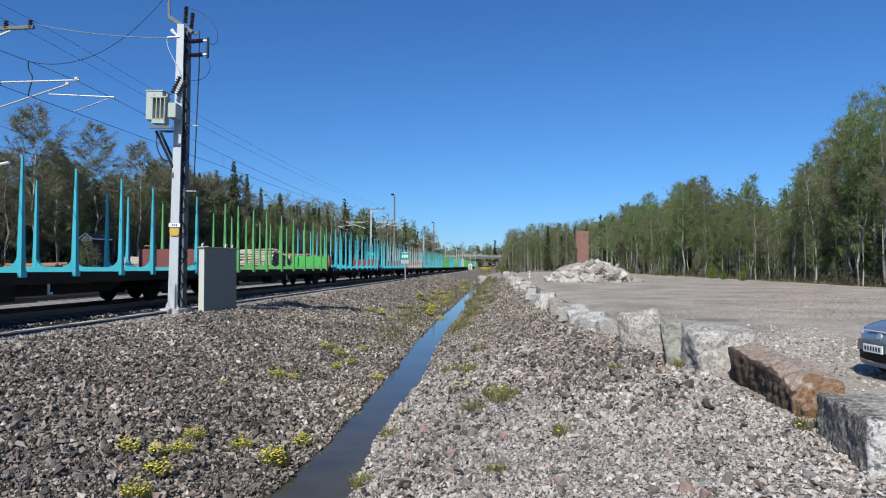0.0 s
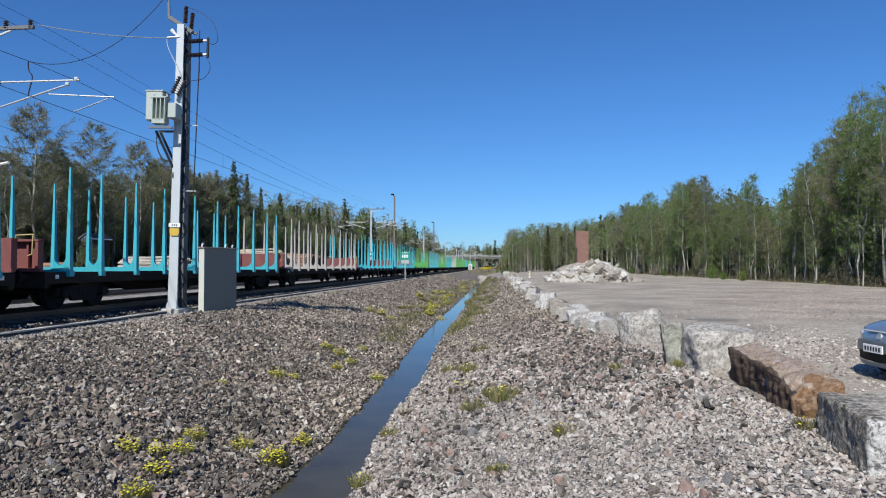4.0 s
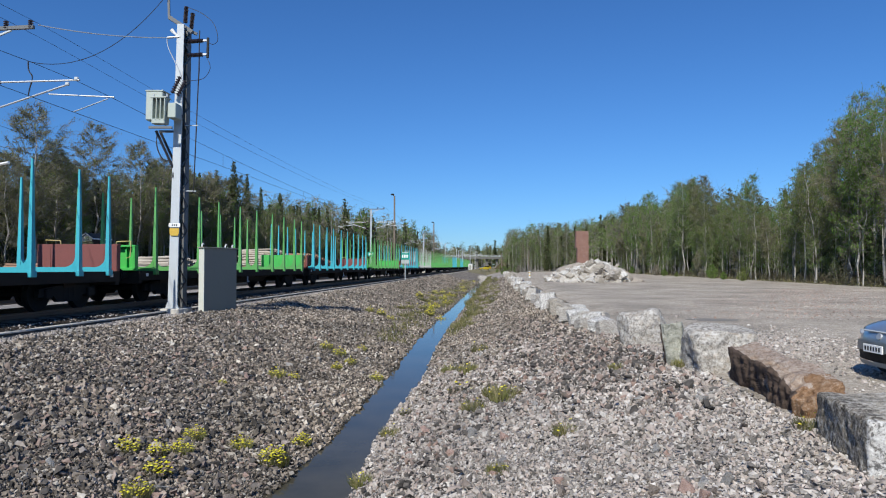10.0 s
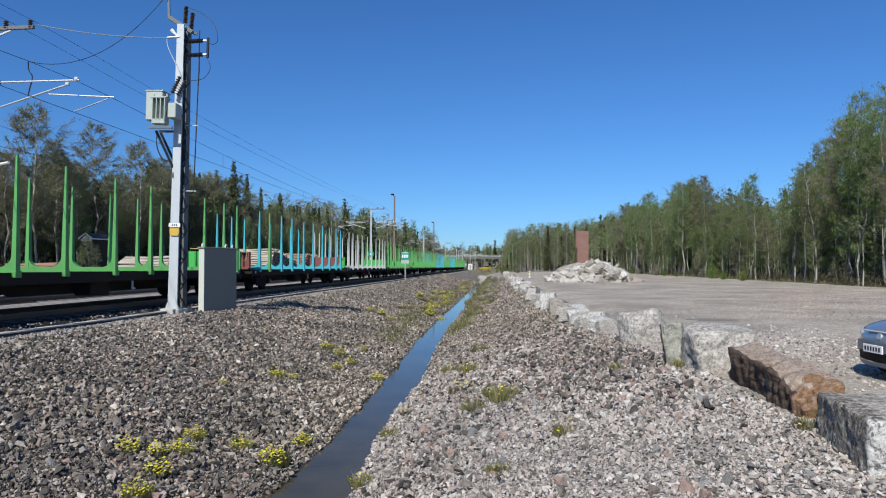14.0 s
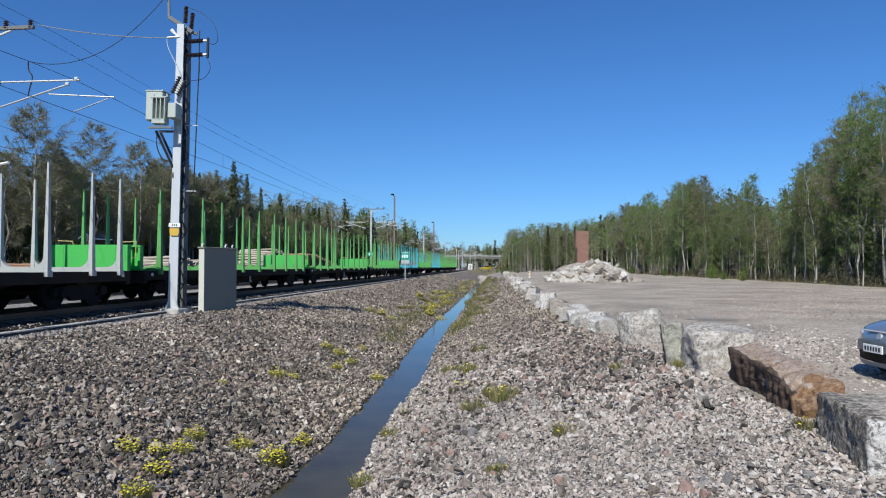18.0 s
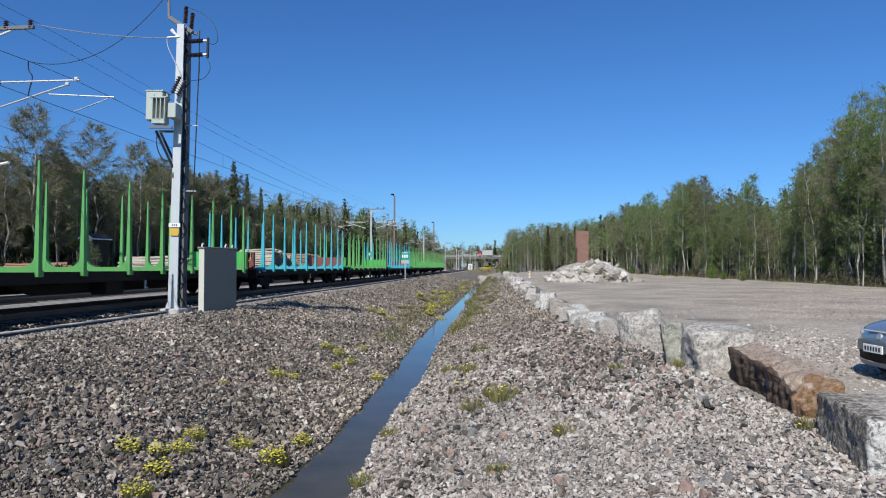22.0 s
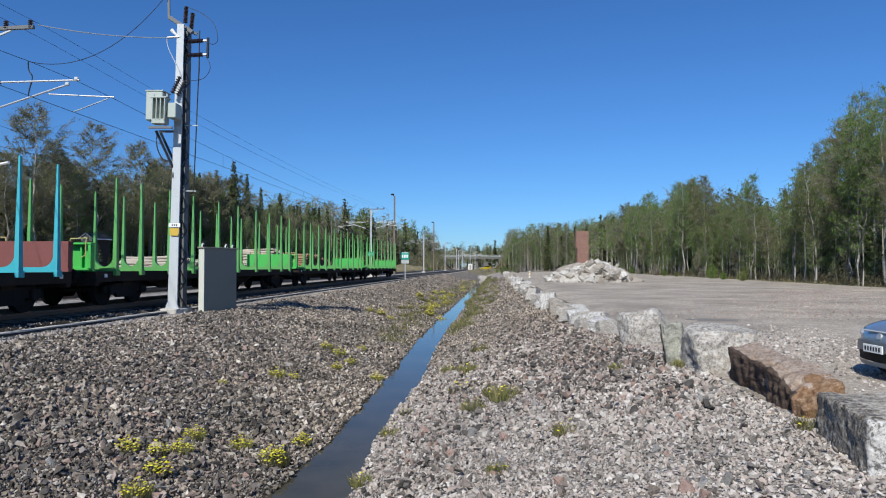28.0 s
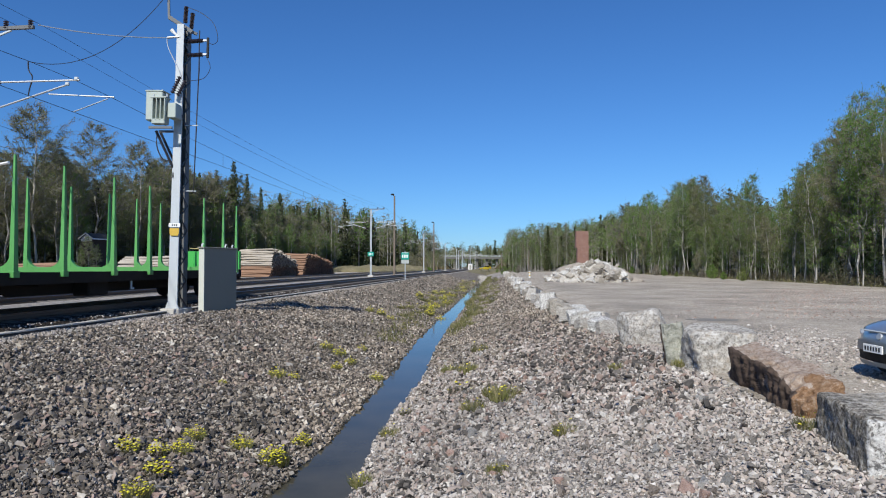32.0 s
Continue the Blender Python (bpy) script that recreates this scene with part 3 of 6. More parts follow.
UNDER, BOGIE, WHEELS, BUFFER, HANDRAIL = underframe_meshes(), bogie_mesh(), wheelset_mesh(), buffer_mesh(), rail_mesh()
PAINT = {"b": (M_blue, "blue"), "g": (M_green, "green"), "s": (M_grey, "pale grey"), "w": (M_worn, "worn grey-brown")}
BOARD = {"r": (M_red, "dull red"), "g": (M_gboard, "bright green")}
STAKES = {k: stake_mesh(v[0]) for k, v in PAINT.items()}
CRADLE = {k: cradle_mesh(v[0]) for k, v in PAINT.items()}
HEADS = {k: headboard_mesh(v[0]) for k, v in BOARD.items()}
SPINNERS = []
plate_bm = bmesh.new()
box(plate_bm, (0, 0, 0), (0.02, 0.13, 0.10), bevel=0.004)
LABEL_PLATE = done(plate_bm, "label_plate", M_white)


def timber_wagon(paint, board, odd=()):
    w = thing("timber_wagon", f"empty timber wagon with {PAINT[paint][1]} stakes and {BOARD[board][1]} headboards", "railway wagon", group="wagons of the timber train")
    for nm, me, _ in UNDER:
        part(nm, me, None, w)
    for i, y in enumerate(CRADLES):
        c = part("cradle", CRADLE[paint], None, w, at=pose(0, y, SILL))
        for s in (-1, 1):
            k = dict(odd).get(i * s, paint) if i else paint
            part("stake", STAKES[k], None, c, f"{PAINT[k][1]} replacement stake" if k != paint else "", at=pose(s * HALF, 0, 0.02))
    for y, turn in ((0.03, 0), (BODY - 0.03, 180)):
        h = part("headboard", HEADS[board], None, w, at=pose(0, y, SILL + 0.01, 0, 0, turn))
        part("handrail", HANDRAIL, None, h, "yellow handrail", at=pose(1.2, -0.1, 0))
    for y in (0.45, BODY - 0.45):
        part("label_plate", LABEL_PLATE, None, w, "small white label plate", at=pose(1.355, y, SILL - 0.12))
    for y in (2.05, BODY - 2.05):
        b = part("bogie", BOGIE, None, w, at=pose(0, y, 0))
        for d in (-0.9, 0.9):
            SPINNERS.append(part("wheelset", WHEELS, None, b, at=pose(0, d, 0.46)))
    for y, turn in ((0, 180), (BODY, 0)):
        for s in (-0.88, 0.88):
            part("buffer", BUFFER, None, w, at=pose(s, y, SILL - 0.12, 0, 0, turn))
    return w


# paint and headboards from the first wagon in view to the last
ORDER = ("br", "gg", "br", "br", "wr", "br", "br", "gg", "br", "gg", "br", "sg", "gg", "gg", "gg", "br", "gg", "br", "gg", "gg", "gg")
ODD = {10: ((1, "g"),)}           # a stake of another colour: cradle, side by its sign
TRAIN = [timber_wagon(*o, ODD.get(i, ())) for i, o in enumerate(ORDER)]


def to_roll(t):
    """Metres still to roll at t seconds until the last moment: the train slows very slightly."""
    s = 32.0 - t
    return 11.807 * s + 0.02254 * s ** 2 - 0.000247 * s ** 3


TAIL_END = 29.54          # y of the last wagon's rear end at 32 s
# slack in the couplings, wagon by wagon
SLACK = (0.1, 0.1, 0.0, -0.05, -0.12, -0.05, -0.06, -0.02, -0.05, -0.02, 0.15, 0.34, 0.1, -0.06, -0.12, -0.17, -0.2, -0.18, -0.16, 0.01, 0.06)


# ---------------------------------------------------------------- rocks
def rock_arrays(n, seed):
    """Small angular crushed stones, unit size: corners and triangles."""
    rnd = random.Random(seed)
    out = []
    for _ in range(n):
        bm = bmesh.new()
        flat = rnd.uniform(0.7, 1.0)
        for _c in range(rnd.choice((7, 7, 8, 8, 9))):
            d = Vector((rnd.gauss(0, 1), rnd.gauss(0, 1), rnd.gauss(0, 1))).normalized() * rnd.uniform(0.42, 0.62)
            bm.verts.new((d.x, d.y * rnd.uniform(0.8, 1.0), d.z * flat))
        bmesh.ops.convex_hull(bm, input=bm.verts[:])
        bmesh.ops.delete(bm, geom=[v for v in bm.verts if not v.link_faces], context="VERTS")
        bmesh.ops.triangulate(bm, faces=bm.faces[:])
        bmesh.ops.recalc_face_normals(bm, faces=bm.faces)
        bm.verts.index_update()
        v = np.array([q.co[:] for q in bm.verts])
        f = np.array([[q.index for q in p.verts] for p in bm.faces])
        bm.free()
        out.append((v, f))
    return out


ROCKS = rock_arrays(14, 11)


def turn_matrices(rng, n):
    q = rng.normal(size=(n, 4))
    q /= np.linalg.norm(q, axis=1)[:, None]
    a, b, c, d = q.T
    return np.stack([1 - 2 * (c * c + d * d), 2 * (b * c - a * d), 2 * (b * d + a * c), 2 * (b * c + a * d), 1 - 2 * (b * b + d * d), 2 * (c * d - a * b), 2 * (b * d - a * c), 2 * (c * d + a * b), 1 - 2 * (b * b + c * c)], 1).reshape(n, 3, 3)


def scatter(rng, x, y, z, size, flat=0.95):
    """Stones at the places given, joined into one set of corners and faces."""
    vs, fs, base = [], [], 0
    kind = rng.integers(0, len(ROCKS), len(x))
    for k, (v, f) in enumerate(ROCKS):
        sel = np.where(kind == k)[0]
        if not len(sel):
            continue
        s = size[sel, None] * rng.uniform(0.7, 1.3, (len(sel), 3))
        m = turn_matrices(rng, len(sel))
        p = np.einsum("nij,nkj->nki", m, v[None] * s[:, None, :])
        p[:, :, 2] *= flat
        p += np.stack([x[sel], y[sel], z[sel]], 1)[:, None, :]
        vs.append(p.reshape(-1, 3))
        fs.append((f[None] + (np.arange(len(sel)) * len(v))[:, None, None] + base).reshape(-1, 3))
        base += len(sel) * len(v)
    return np.concatenate(vs), np.concatenate(fs)


def loose_stones():
    rng = np.random.default_rng(4)
    for name, mat, x0, x1, dens in (("loose_stones", M_dstone, -9.6, -2.6, 1.0), ("crushed_stones", M_stone, -2.2, 3.1, 1.0)):
        xs, ys, ss = [], [], []
        for y0, y1, per, lo, hi in ((3.5, 9, 1050, 0.026, 0.10), (9, 17, 560, 0.032, 0.115), (17, 32, 210, 0.045, 0.12), (32, 60, 95, 0.05, 0.12), (60, 120, 20, 0.08, 0.18)):
            n = int((x1 - x0) * (y1 - y0) * per * dens)
            x, y = rng.uniform(x0, x1, n), rng.uniform(y0, y1, n)
            keep = np.abs(x / np.maximum(y, 0.1) - 0.0) < 0.80
            keep &= np.abs(x - ditch_x(y)) > 0.34
            field = rough_noise(x, y, 0.55, 2.0 + x0) + 0.5 * rough_noise(x, y, 1.3, x1)
            s = (lo + (hi - lo) * (1 - rng.power(3.4, n))) * np.where(field > 0.25, 1.3, 0.95) * (1.22 if x0 < -5 else 1.0)
            xs.append(x[keep]), ys.append(y[keep]), ss.append(s[keep])
        x, y, s = np.concatenate(xs), np.concatenate(ys), np.concatenate(ss)
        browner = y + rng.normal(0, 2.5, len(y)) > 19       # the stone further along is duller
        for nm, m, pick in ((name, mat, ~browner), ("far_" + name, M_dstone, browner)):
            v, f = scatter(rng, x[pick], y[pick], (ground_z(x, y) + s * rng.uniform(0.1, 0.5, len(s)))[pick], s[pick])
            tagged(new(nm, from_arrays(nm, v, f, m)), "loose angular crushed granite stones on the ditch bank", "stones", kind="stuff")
    x, y = np.where(rng.random(9000) < 0.12, rng.uniform(-11.1, -10.64, 9000), rng.uniform(-10.40, -8.6, 9000)), rng.uniform(11, 45, 9000)
    s = rng.uniform(0.03, 0.075, 9000)
    v, f = scatter(rng, x, y, ground_z(x, y) + s * 0.1, s)
    tagged(new("ballast_stones", from_arrays("ballast_stones", v, f, M_stone)), "small grey ballast stones beside the cable trough", "stones", kind="stuff")
    patches = (("dark_rubble", "coarse dark broken stones on the railway-side bank", 0.05, 0.17, ((-7.0, 15.2, 0.8, 2.3, 1250), (-6.0, 12.0, 0.75, 1.8, 1250), (-5.3, 9.4, 0.7, 1.0, 700), (-6.4, 8.3, 0.6, 0.8, 300), (-5.6, 7.2, 0.6, 0.8, 320), (-4.2, 7.6, 0.5, 0.8, 320), (-3.4, 8.6, 0.4, 1.0, 220), (-3.6, 12.0, 0.4, 1.6, 260), (-8.2, 19.5, 0.5, 2.5, 300))),
               ("coarse_rubble", "coarse dark and reddish stones below the boulders", 0.05, 0.17, ((2.0, 11.8, 0.5, 1.6, 1100), (1.6, 15.5, 0.6, 2.6, 1400), (2.1, 8.8, 0.4, 0.7, 110), (0.9, 20.0, 0.7, 3.0, 1200), (0.6, 12.6, 0.6, 1.8, 650), (-0.6, 15.0, 0.5, 2.4, 520), (-0.9, 7.2, 0.45, 1.2, 300), (-1.0, 10.2, 0.35, 1.6, 300))))
    for nm, lab, lo, hi, spots in patches:
        x = np.concatenate([rng.normal(px, sx, n) for px, py, sx, sy, n in spots])
        y = np.concatenate([rng.normal(py, sy, n) for px, py, sx, sy, n in spots])
        keep = (np.abs(x / np.maximum(y, 1)) < 0.85) & (x < 2.9) & (x > -8.8) & (y > 5) & (np.abs(x - ditch_x(y)) > 0.6)
        x, y = x[keep], y[keep]
        s = lo + (hi - lo) * (1 - rng.power(2.6, len(x)))
        v, f = scatter(rng, x, y, ground_z(x, y) + s * rng.uniform(0.1, 0.5, len(s)), s)
        tagged(new(nm, from_arrays(nm, v, f, M_rubble)), lab, "stones", kind="stuff")
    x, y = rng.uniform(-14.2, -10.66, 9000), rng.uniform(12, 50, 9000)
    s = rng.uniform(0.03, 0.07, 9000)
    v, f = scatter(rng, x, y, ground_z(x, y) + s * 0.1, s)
    tagged(new("track_ballast", from_arrays("track_ballast", v, f, M_bedstone)), "crushed track ballast between the sleepers, coloured dark for oil and train shade", "ballast", kind="stuff")
    n = 2800
    x, y = rng.uniform(-10.2, -7.6, n), rng.normal(15.5, 3.2, n)
    s = rng.uniform(0.03, 0.075, n)
    v, f = scatter(rng, x, y, ground_z(x, y) + s * 0.3, s)
    tagged(new("fine_gravel", from_arrays("fine_gravel", v, f, M_stone)), "finer pale gravel high on the railway-side bank", "gravel", kind="stuff")
    n = 2600
    x, y = rng.uniform(3.6, 7.5, n), rng.uniform(5.5, 17, n)
    s = rng.uniform(0.015, 0.06, n)
    v, f = scatter(rng, x, y, ground_z(x, y), s)
    tagged(new("edge_pebbles", from_arrays("edge_pebbles", v, f, M_stone)), "loose pebbles along the edge of the gravel yard", "stones", kind="stuff")
    n = 14000
    y = 13 + 55 * rng.power(0.8, n)
    x = rng.uniform(-1.7, 2.5, n)
    s = rng.uniform(0.05, 0.12, n) * (1 + y * 0.006)
    v, f = scatter(rng, x, y, ground_z(x, y) + s * 0.15, s)
    tagged(new("bank_stones", from_arrays("bank_stones", v, f, M_dstone)), "grey-brown broken stones further along the yard-side bank", "stones", kind="stuff")
    n = 2600
    x, y = rng.normal(5.4, 0.75, n), rng.normal(12.6, 1.9, n)
    keep = (x > 4.2) & (y > 8.5)
    x, y = x[keep], y[keep]
    s = rng.uniform(0.02, 0.085, len(x))
    v, f = scatter(rng, x, y, ground_z(x, y), s)
    tagged(new("gravel_spill", from_arrays("gravel_spill", v, f, M_stone)), "spill of coarse pale gravel behind the boulders", "gravel", kind="stuff")
    n = 4200
    y = 19 + 24 * rng.random(n)
    x = y * 0.44 + rng.normal(0, 2.4, n)
    s = rng.uniform(0.02, 0.075, n)
    v, f = scatter(rng, x, y, ground_z(x, y), s)
    tagged(new("yard_stones", from_arrays("yard_stones", v, f, M_redstone)), "scattered reddish stones on the gravel yard", "stones", kind="stuff")
    n = 7000
    x, y = rng.uniform(3.0, 26, n), 5 + 60 * rng.power(0.7, n)
    s = rng.uniform(0.015, 0.05, n)
    v, f = scatter(rng, x, y, ground_z(x, y), s)
    tagged(new("yard_pebbles", from_arrays("yard_pebbles", v, f, M_stone)), "scattered small pebbles on the gravel yard", "stones", kind="stuff")


def boulder_mesh(name, size, seed, mat, cuts=7, blocky=0.6, sub=4, rough=0.04, low_front=0.0, streaks=0.0):
    """A quarried block: cut planes meeting in worn edges, broken and bumpy faces."""
    rnd = random.Random(seed)
    planes = [(Vector(d), 0.5 + rnd.uniform(-0.03, 0.03)) for d in ((1, 0, 0), (-1, 0, 0), (0, 1, 0), (0, -1, 0), (0, 0, 1), (0, 0, -1))]
    for k, (d, h) in enumerate(planes):
        t = 0.16 * (1.05 - blocky)
        planes[k] = ((d + Vector((rnd.uniform(-t, t), rnd.uniform(-t, t), rnd.uniform(-t, t)))).normalized(), h)
    for _ in range(cuts):
        d = Vector((rnd.choice((-1, 1)) * rnd.uniform(0.3, 1), rnd.choice((-1, 1)) * rnd.uniform(0.3, 1), rnd.uniform(-0.4, 1))).normalized()
        planes.append((d, rnd.uniform(0.50, 0.62) + 0.10 * blocky))
    power = 8 + 16 * blocky
    bm = bmesh.new()
    bmesh.ops.create_icosphere(bm, subdivisions=sub, radius=1.0)
    off = Vector((seed * 3.1, seed * 1.7, 0))
    for v in bm.verts:
        d = v.co.normalized()
        d = Vector((d.x + 0.16 * math.sin(d.x * math.pi), d.y + 0.16 * math.sin(d.y * math.pi), d.z)).normalized()
        r = sum(max(0.0, d.dot(n) / h) ** power for n, h in planes) ** (-1 / power)
        p = Vector((d.x * r * size[0], d.y * r * size[1], d.z * r * size[2]))
        k = noise.noise(p * 1.9 + off) * rough * 2.2 + abs(noise.noise(p * 5.0 + off)) * -rough * 1.2 + noise.noise(p * 12 + off) * rough * 0.5 + noise.noise(p * 27 + off) * rough * 0.25
        if streaks and d.x < -0.25:      # ribs of a split face run up and down
            k += streaks * (noise.noise(Vector((p.y * 7, p.z * 1.2, seed))) + 0.5 * noise.noise(Vector((p.y * 14, p.z * 2.0, seed))))
        q = p + d * k
        if low_front and p.z > 0:
            q.z *= 1 - low_front * max(0.0, 0.5 - p.y / size[1]) * (1 + 0.25 * noise.noise(p * 4))
        v.co = q
    me = done(bm, name, mat, sub > 4)
    if isinstance(mat, list):            # the left side is coloured dark for its shade; then the stained end is another stone face
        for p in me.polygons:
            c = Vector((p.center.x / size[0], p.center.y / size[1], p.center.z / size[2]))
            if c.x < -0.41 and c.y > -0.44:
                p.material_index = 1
            elif len(mat) > 2 and c.y < -0.40 + 0.09 * noise.noise(p.center * 5):
                p.material_index = 2
    return me


def boulder(name, label, x, y, size, rz, mat, seed, sink=0.12, tilt=(0, 0), group="boulders along the bank", **kw):
    z = float(ground_z(x, y))
    return thing(name, label, "boulder", pose(x, y, z + size[2] / 2 - sink, tilt[0], tilt[1], rz), group, mesh=boulder_mesh(name, size, seed, mat, **kw))


def boulder_row():
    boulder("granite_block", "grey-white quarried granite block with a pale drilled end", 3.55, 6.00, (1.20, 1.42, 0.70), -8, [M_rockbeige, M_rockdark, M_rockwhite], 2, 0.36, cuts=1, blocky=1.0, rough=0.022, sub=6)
    boulder("rusty_boulder", "rust-brown broken boulder, its split face coloured dark for shade", 3.42, 8.55, (0.46, 2.50, 0.84), -2, [M_rockbrown, M_split, M_rust], 5, 0.36, (0, -7), cuts=3, blocky=0.8, rough=0.04, low_front=0.38, streaks=0.075, sub=6)
    boulder("granite_boulder", "pale rounded granite boulder on the bank edge", 3.40, 10.75, (0.96, 1.15, 0.80), -6, M_rock, 7, 0.18, cuts=6, blocky=0.45, sub=5)
    boulder("stone_slab", "upright grey splintered stone slab", 2.96, 11.55, (0.40, 0.46, 0.86), -14, [M_rockgreen, M_split], 9, 0.16, (0, -9), cuts=6, blocky=0.75, sub=5)
    boulder("granite_boulder", "pale rounded granite boulder on the bank edge", 3.04, 14.4, (0.84, 1.0, 0.84), 10, M_rock, 12, 0.16, cuts=12, blocky=0.12, sub=5)
    rnd = random.Random(21)
    y = 16.6
    shapes = [boulder_mesh("rock", (1, 1, 1), 30 + k, (M_rockwhite, M_rock, M_rockbeige, M_rock, M_rockdark, M_rockwhite, M_rock, M_rockwhite, M_rockbeige)[k], cuts=6, blocky=1.6, sub=4, rough=0.03) for k in range(9)]
    while y < 135:
        s = rnd.choice((0.30, 0.36, 0.42, 0.48, 0.56)) * (1.0 + y * 0.003)
        x = float(np.interp(y, (15, 18, 22, 31, 50), (2.75, 2.55, 2.4, 2.1, 1.95))) + rnd.uniform(-0.2, 0.3)
        ob = thing("rock", "grey broken rock in a row along the yard edge", "rock", None, "boulders along the bank", mesh=shapes[rnd.randrange(9)])
        h = rnd.uniform(0.55, 1.1)
        ob.matrix_basis = pose(x, y, float(ground_z(x, y)) + s * h * 0.44, rnd.uniform(-16, 16), rnd.uniform(-16, 16), rnd.uniform(0, 360)) @ Matrix.Diagonal((s, s * rnd.uniform(0.8, 1.2), s * h, 1))
        y += s * rnd.uniform(0.9, 1.45)


def rubble_pile():
    rnd = random.Random(8)
    p = thing("rubble_pile", "heap of grey broken concrete and rock in the gravel yard", "rubble pile", pose(8.7, 65, -0.24))
    shapes = [boulder_mesh("chunk", (1, 1, 1), 60 + k, (M_rock, M_rockbeige, M_rock, M_rockwhite, M_rockdark)[k % 5], cuts=4, blocky=2.2, sub=3, rough=0.012) for k in range(7)]
    bm = bmesh.new()
    bmesh.ops.create_icosphere(bm, subdivisions=4, radius=1.0)
    for v in bm.verts:
        v.co = Vector((v.co.x * 3.6, v.co.y * 3.2, max(-0.1, v.co.z) * 1.75)) + Vector((0.7 * max(0, v.co.x), 0.6, 0))
        v.co += Vector((noise.noise(v.co * 1.3), noise.noise(v.co * 1.3 + Vector((5, 0, 0))), noise.noise(v.co * 1.7))) * 0.25
    part("spoil", bm, M_lot, p, "crushed grey spoil", smooth=False)
    bm = bmesh.new()
    bmesh.ops.create_icosphere(bm, subdivisions=4, radius=1.0)
    for v in bm.verts:
        out = min(1.0, math.hypot(v.co.x, v.co.y))
        v.co = Vector((v.co.x * 3.3, v.co.y * 2.6, 1.55 * (1 - out) ** 1.1 if v.co.z > 0 else -0.1)) + Vector((2.2, 1.3, 0))
        v.co += Vector((0, 0, 0.16)) * noise.noise(v.co * 1.1)
    part("sand", bm, M_yard, p, "sandy spoil sliding down one side", smooth=True)
    for i in range(230):
        a, r = rnd.gauss(-1.8, 0.85), 0.3 + 0.73 * math.sqrt(rnd.random())
        x, y = 3.8 * r * math.cos(a), 3.35 * r * math.sin(a)
        z = 1.5 * max(0.0, 1 - r * r) ** 0.75 * (1 + 0.3 * noise.noise(Vector((x, y, 3)))) * (1.02 + 0.10 * x)
        s = rnd.choice((0.35, 0.45, 0.55, 0.65, 0.75, 0.9, 1.15))
        part("chunk", shapes[rnd.randrange(7)], None, p, at=pose(x, y, max(0.1, z), rnd.uniform(-45, 45), rnd.uniform(-45, 45), rnd.uniform(0, 360)) @ Matrix.Diagonal((s, s * rnd.uniform(0.5, 0.85), s * rnd.uniform(0.25, 0.55), 1)))


def dark_yard_patch():
    """A dark patch with an uneven rim, lying on the yard."""
    bm = bmesh.new()
    ring = []
    for k in range(40):
        a = 6.2832 * k / 40
        r = 1 + 0.35 * noise.noise(Vector((2 * math.cos(a), 2 * math.sin(a), 4.0)))
        x, y = 5.85 + 0.7 * r * math.cos(a), 18.9 + 0.5 * r * math.sin(a)
        ring.append(bm.verts.new((x, y, float(ground_z(x, y)) + 0.006)))
    bm.faces.new(ring)
    tagged(new("damp_patch", done(bm, "damp_patch", M_darksoil)), "dark patch on the gravel yard", "damp patch", kind="structure")


loose_stones()
dark_yard_patch()
boulder_row()
rubble_pile()


# ---------------------------------------------------------------- trees
def tri_leaves(rng, pts, size, droop=0.0, slim=1.0):
    """A small three-cornered leaf, or with slim a thin hanging twig, at every point."""
    n = len(pts)
    m = turn_matrices(rng, n)
    t = np.array([(-0.5 * slim, 0, 0), (0.5 * slim, 0.1 * slim, 0), (0.0, 0.9, 0.25 * slim)])
    s = size * rng.uniform(0.6, 1.4, n)
    p = np.einsum("nij,kj->nki", m, t) * s[:, None, None]
    if droop:
        p[:, :, 2] *= 1 + droop
        p[:, :, :2] *= 1 - 0.3 * droop
    p += pts[:, None, :]
    return p.reshape(-1, 3), np.arange(n * 3).reshape(n, 3)


def limb_mesh(name, limbs, mat, seg=5):
    bm = bmesh.new()
    for pts, r0, r1 in limbs:
        rings = []
        for i, p in enumerate(pts):
            r = r0 + (r1 - r0) * i / (len(pts) - 1)
            d = (Vector(pts[min(i + 1, len(pts) - 1)]) - Vector(pts[max(i - 1, 0)])).normalized()
            q = d.to_track_quat("Z", "Y")
            rings.append([bm.verts.new(Vector(p) + q @ Vector((r * math.cos(2 * math.pi * k / seg), r * math.sin(2 * math.pi * k / seg), 0))) for k in range(seg)])
        for a, b in zip(rings, rings[1:]):
            for k in range(seg):
                bm.faces.new((a[k], a[(k + 1) % seg], b[(k + 1) % seg], b[k]))
    return done(bm, name, mat, True)


def slivers(rng, p, q, w):
    """Thin three-cornered twigs from the points p to the points q."""
    d = q - p
    side = np.cross(d, rng.normal(size=d.shape))
    side *= (w / np.maximum(np.linalg.norm(side, axis=1), 1e-6))[:, None]
    return np.stack([p - side, p + side, q], 1)


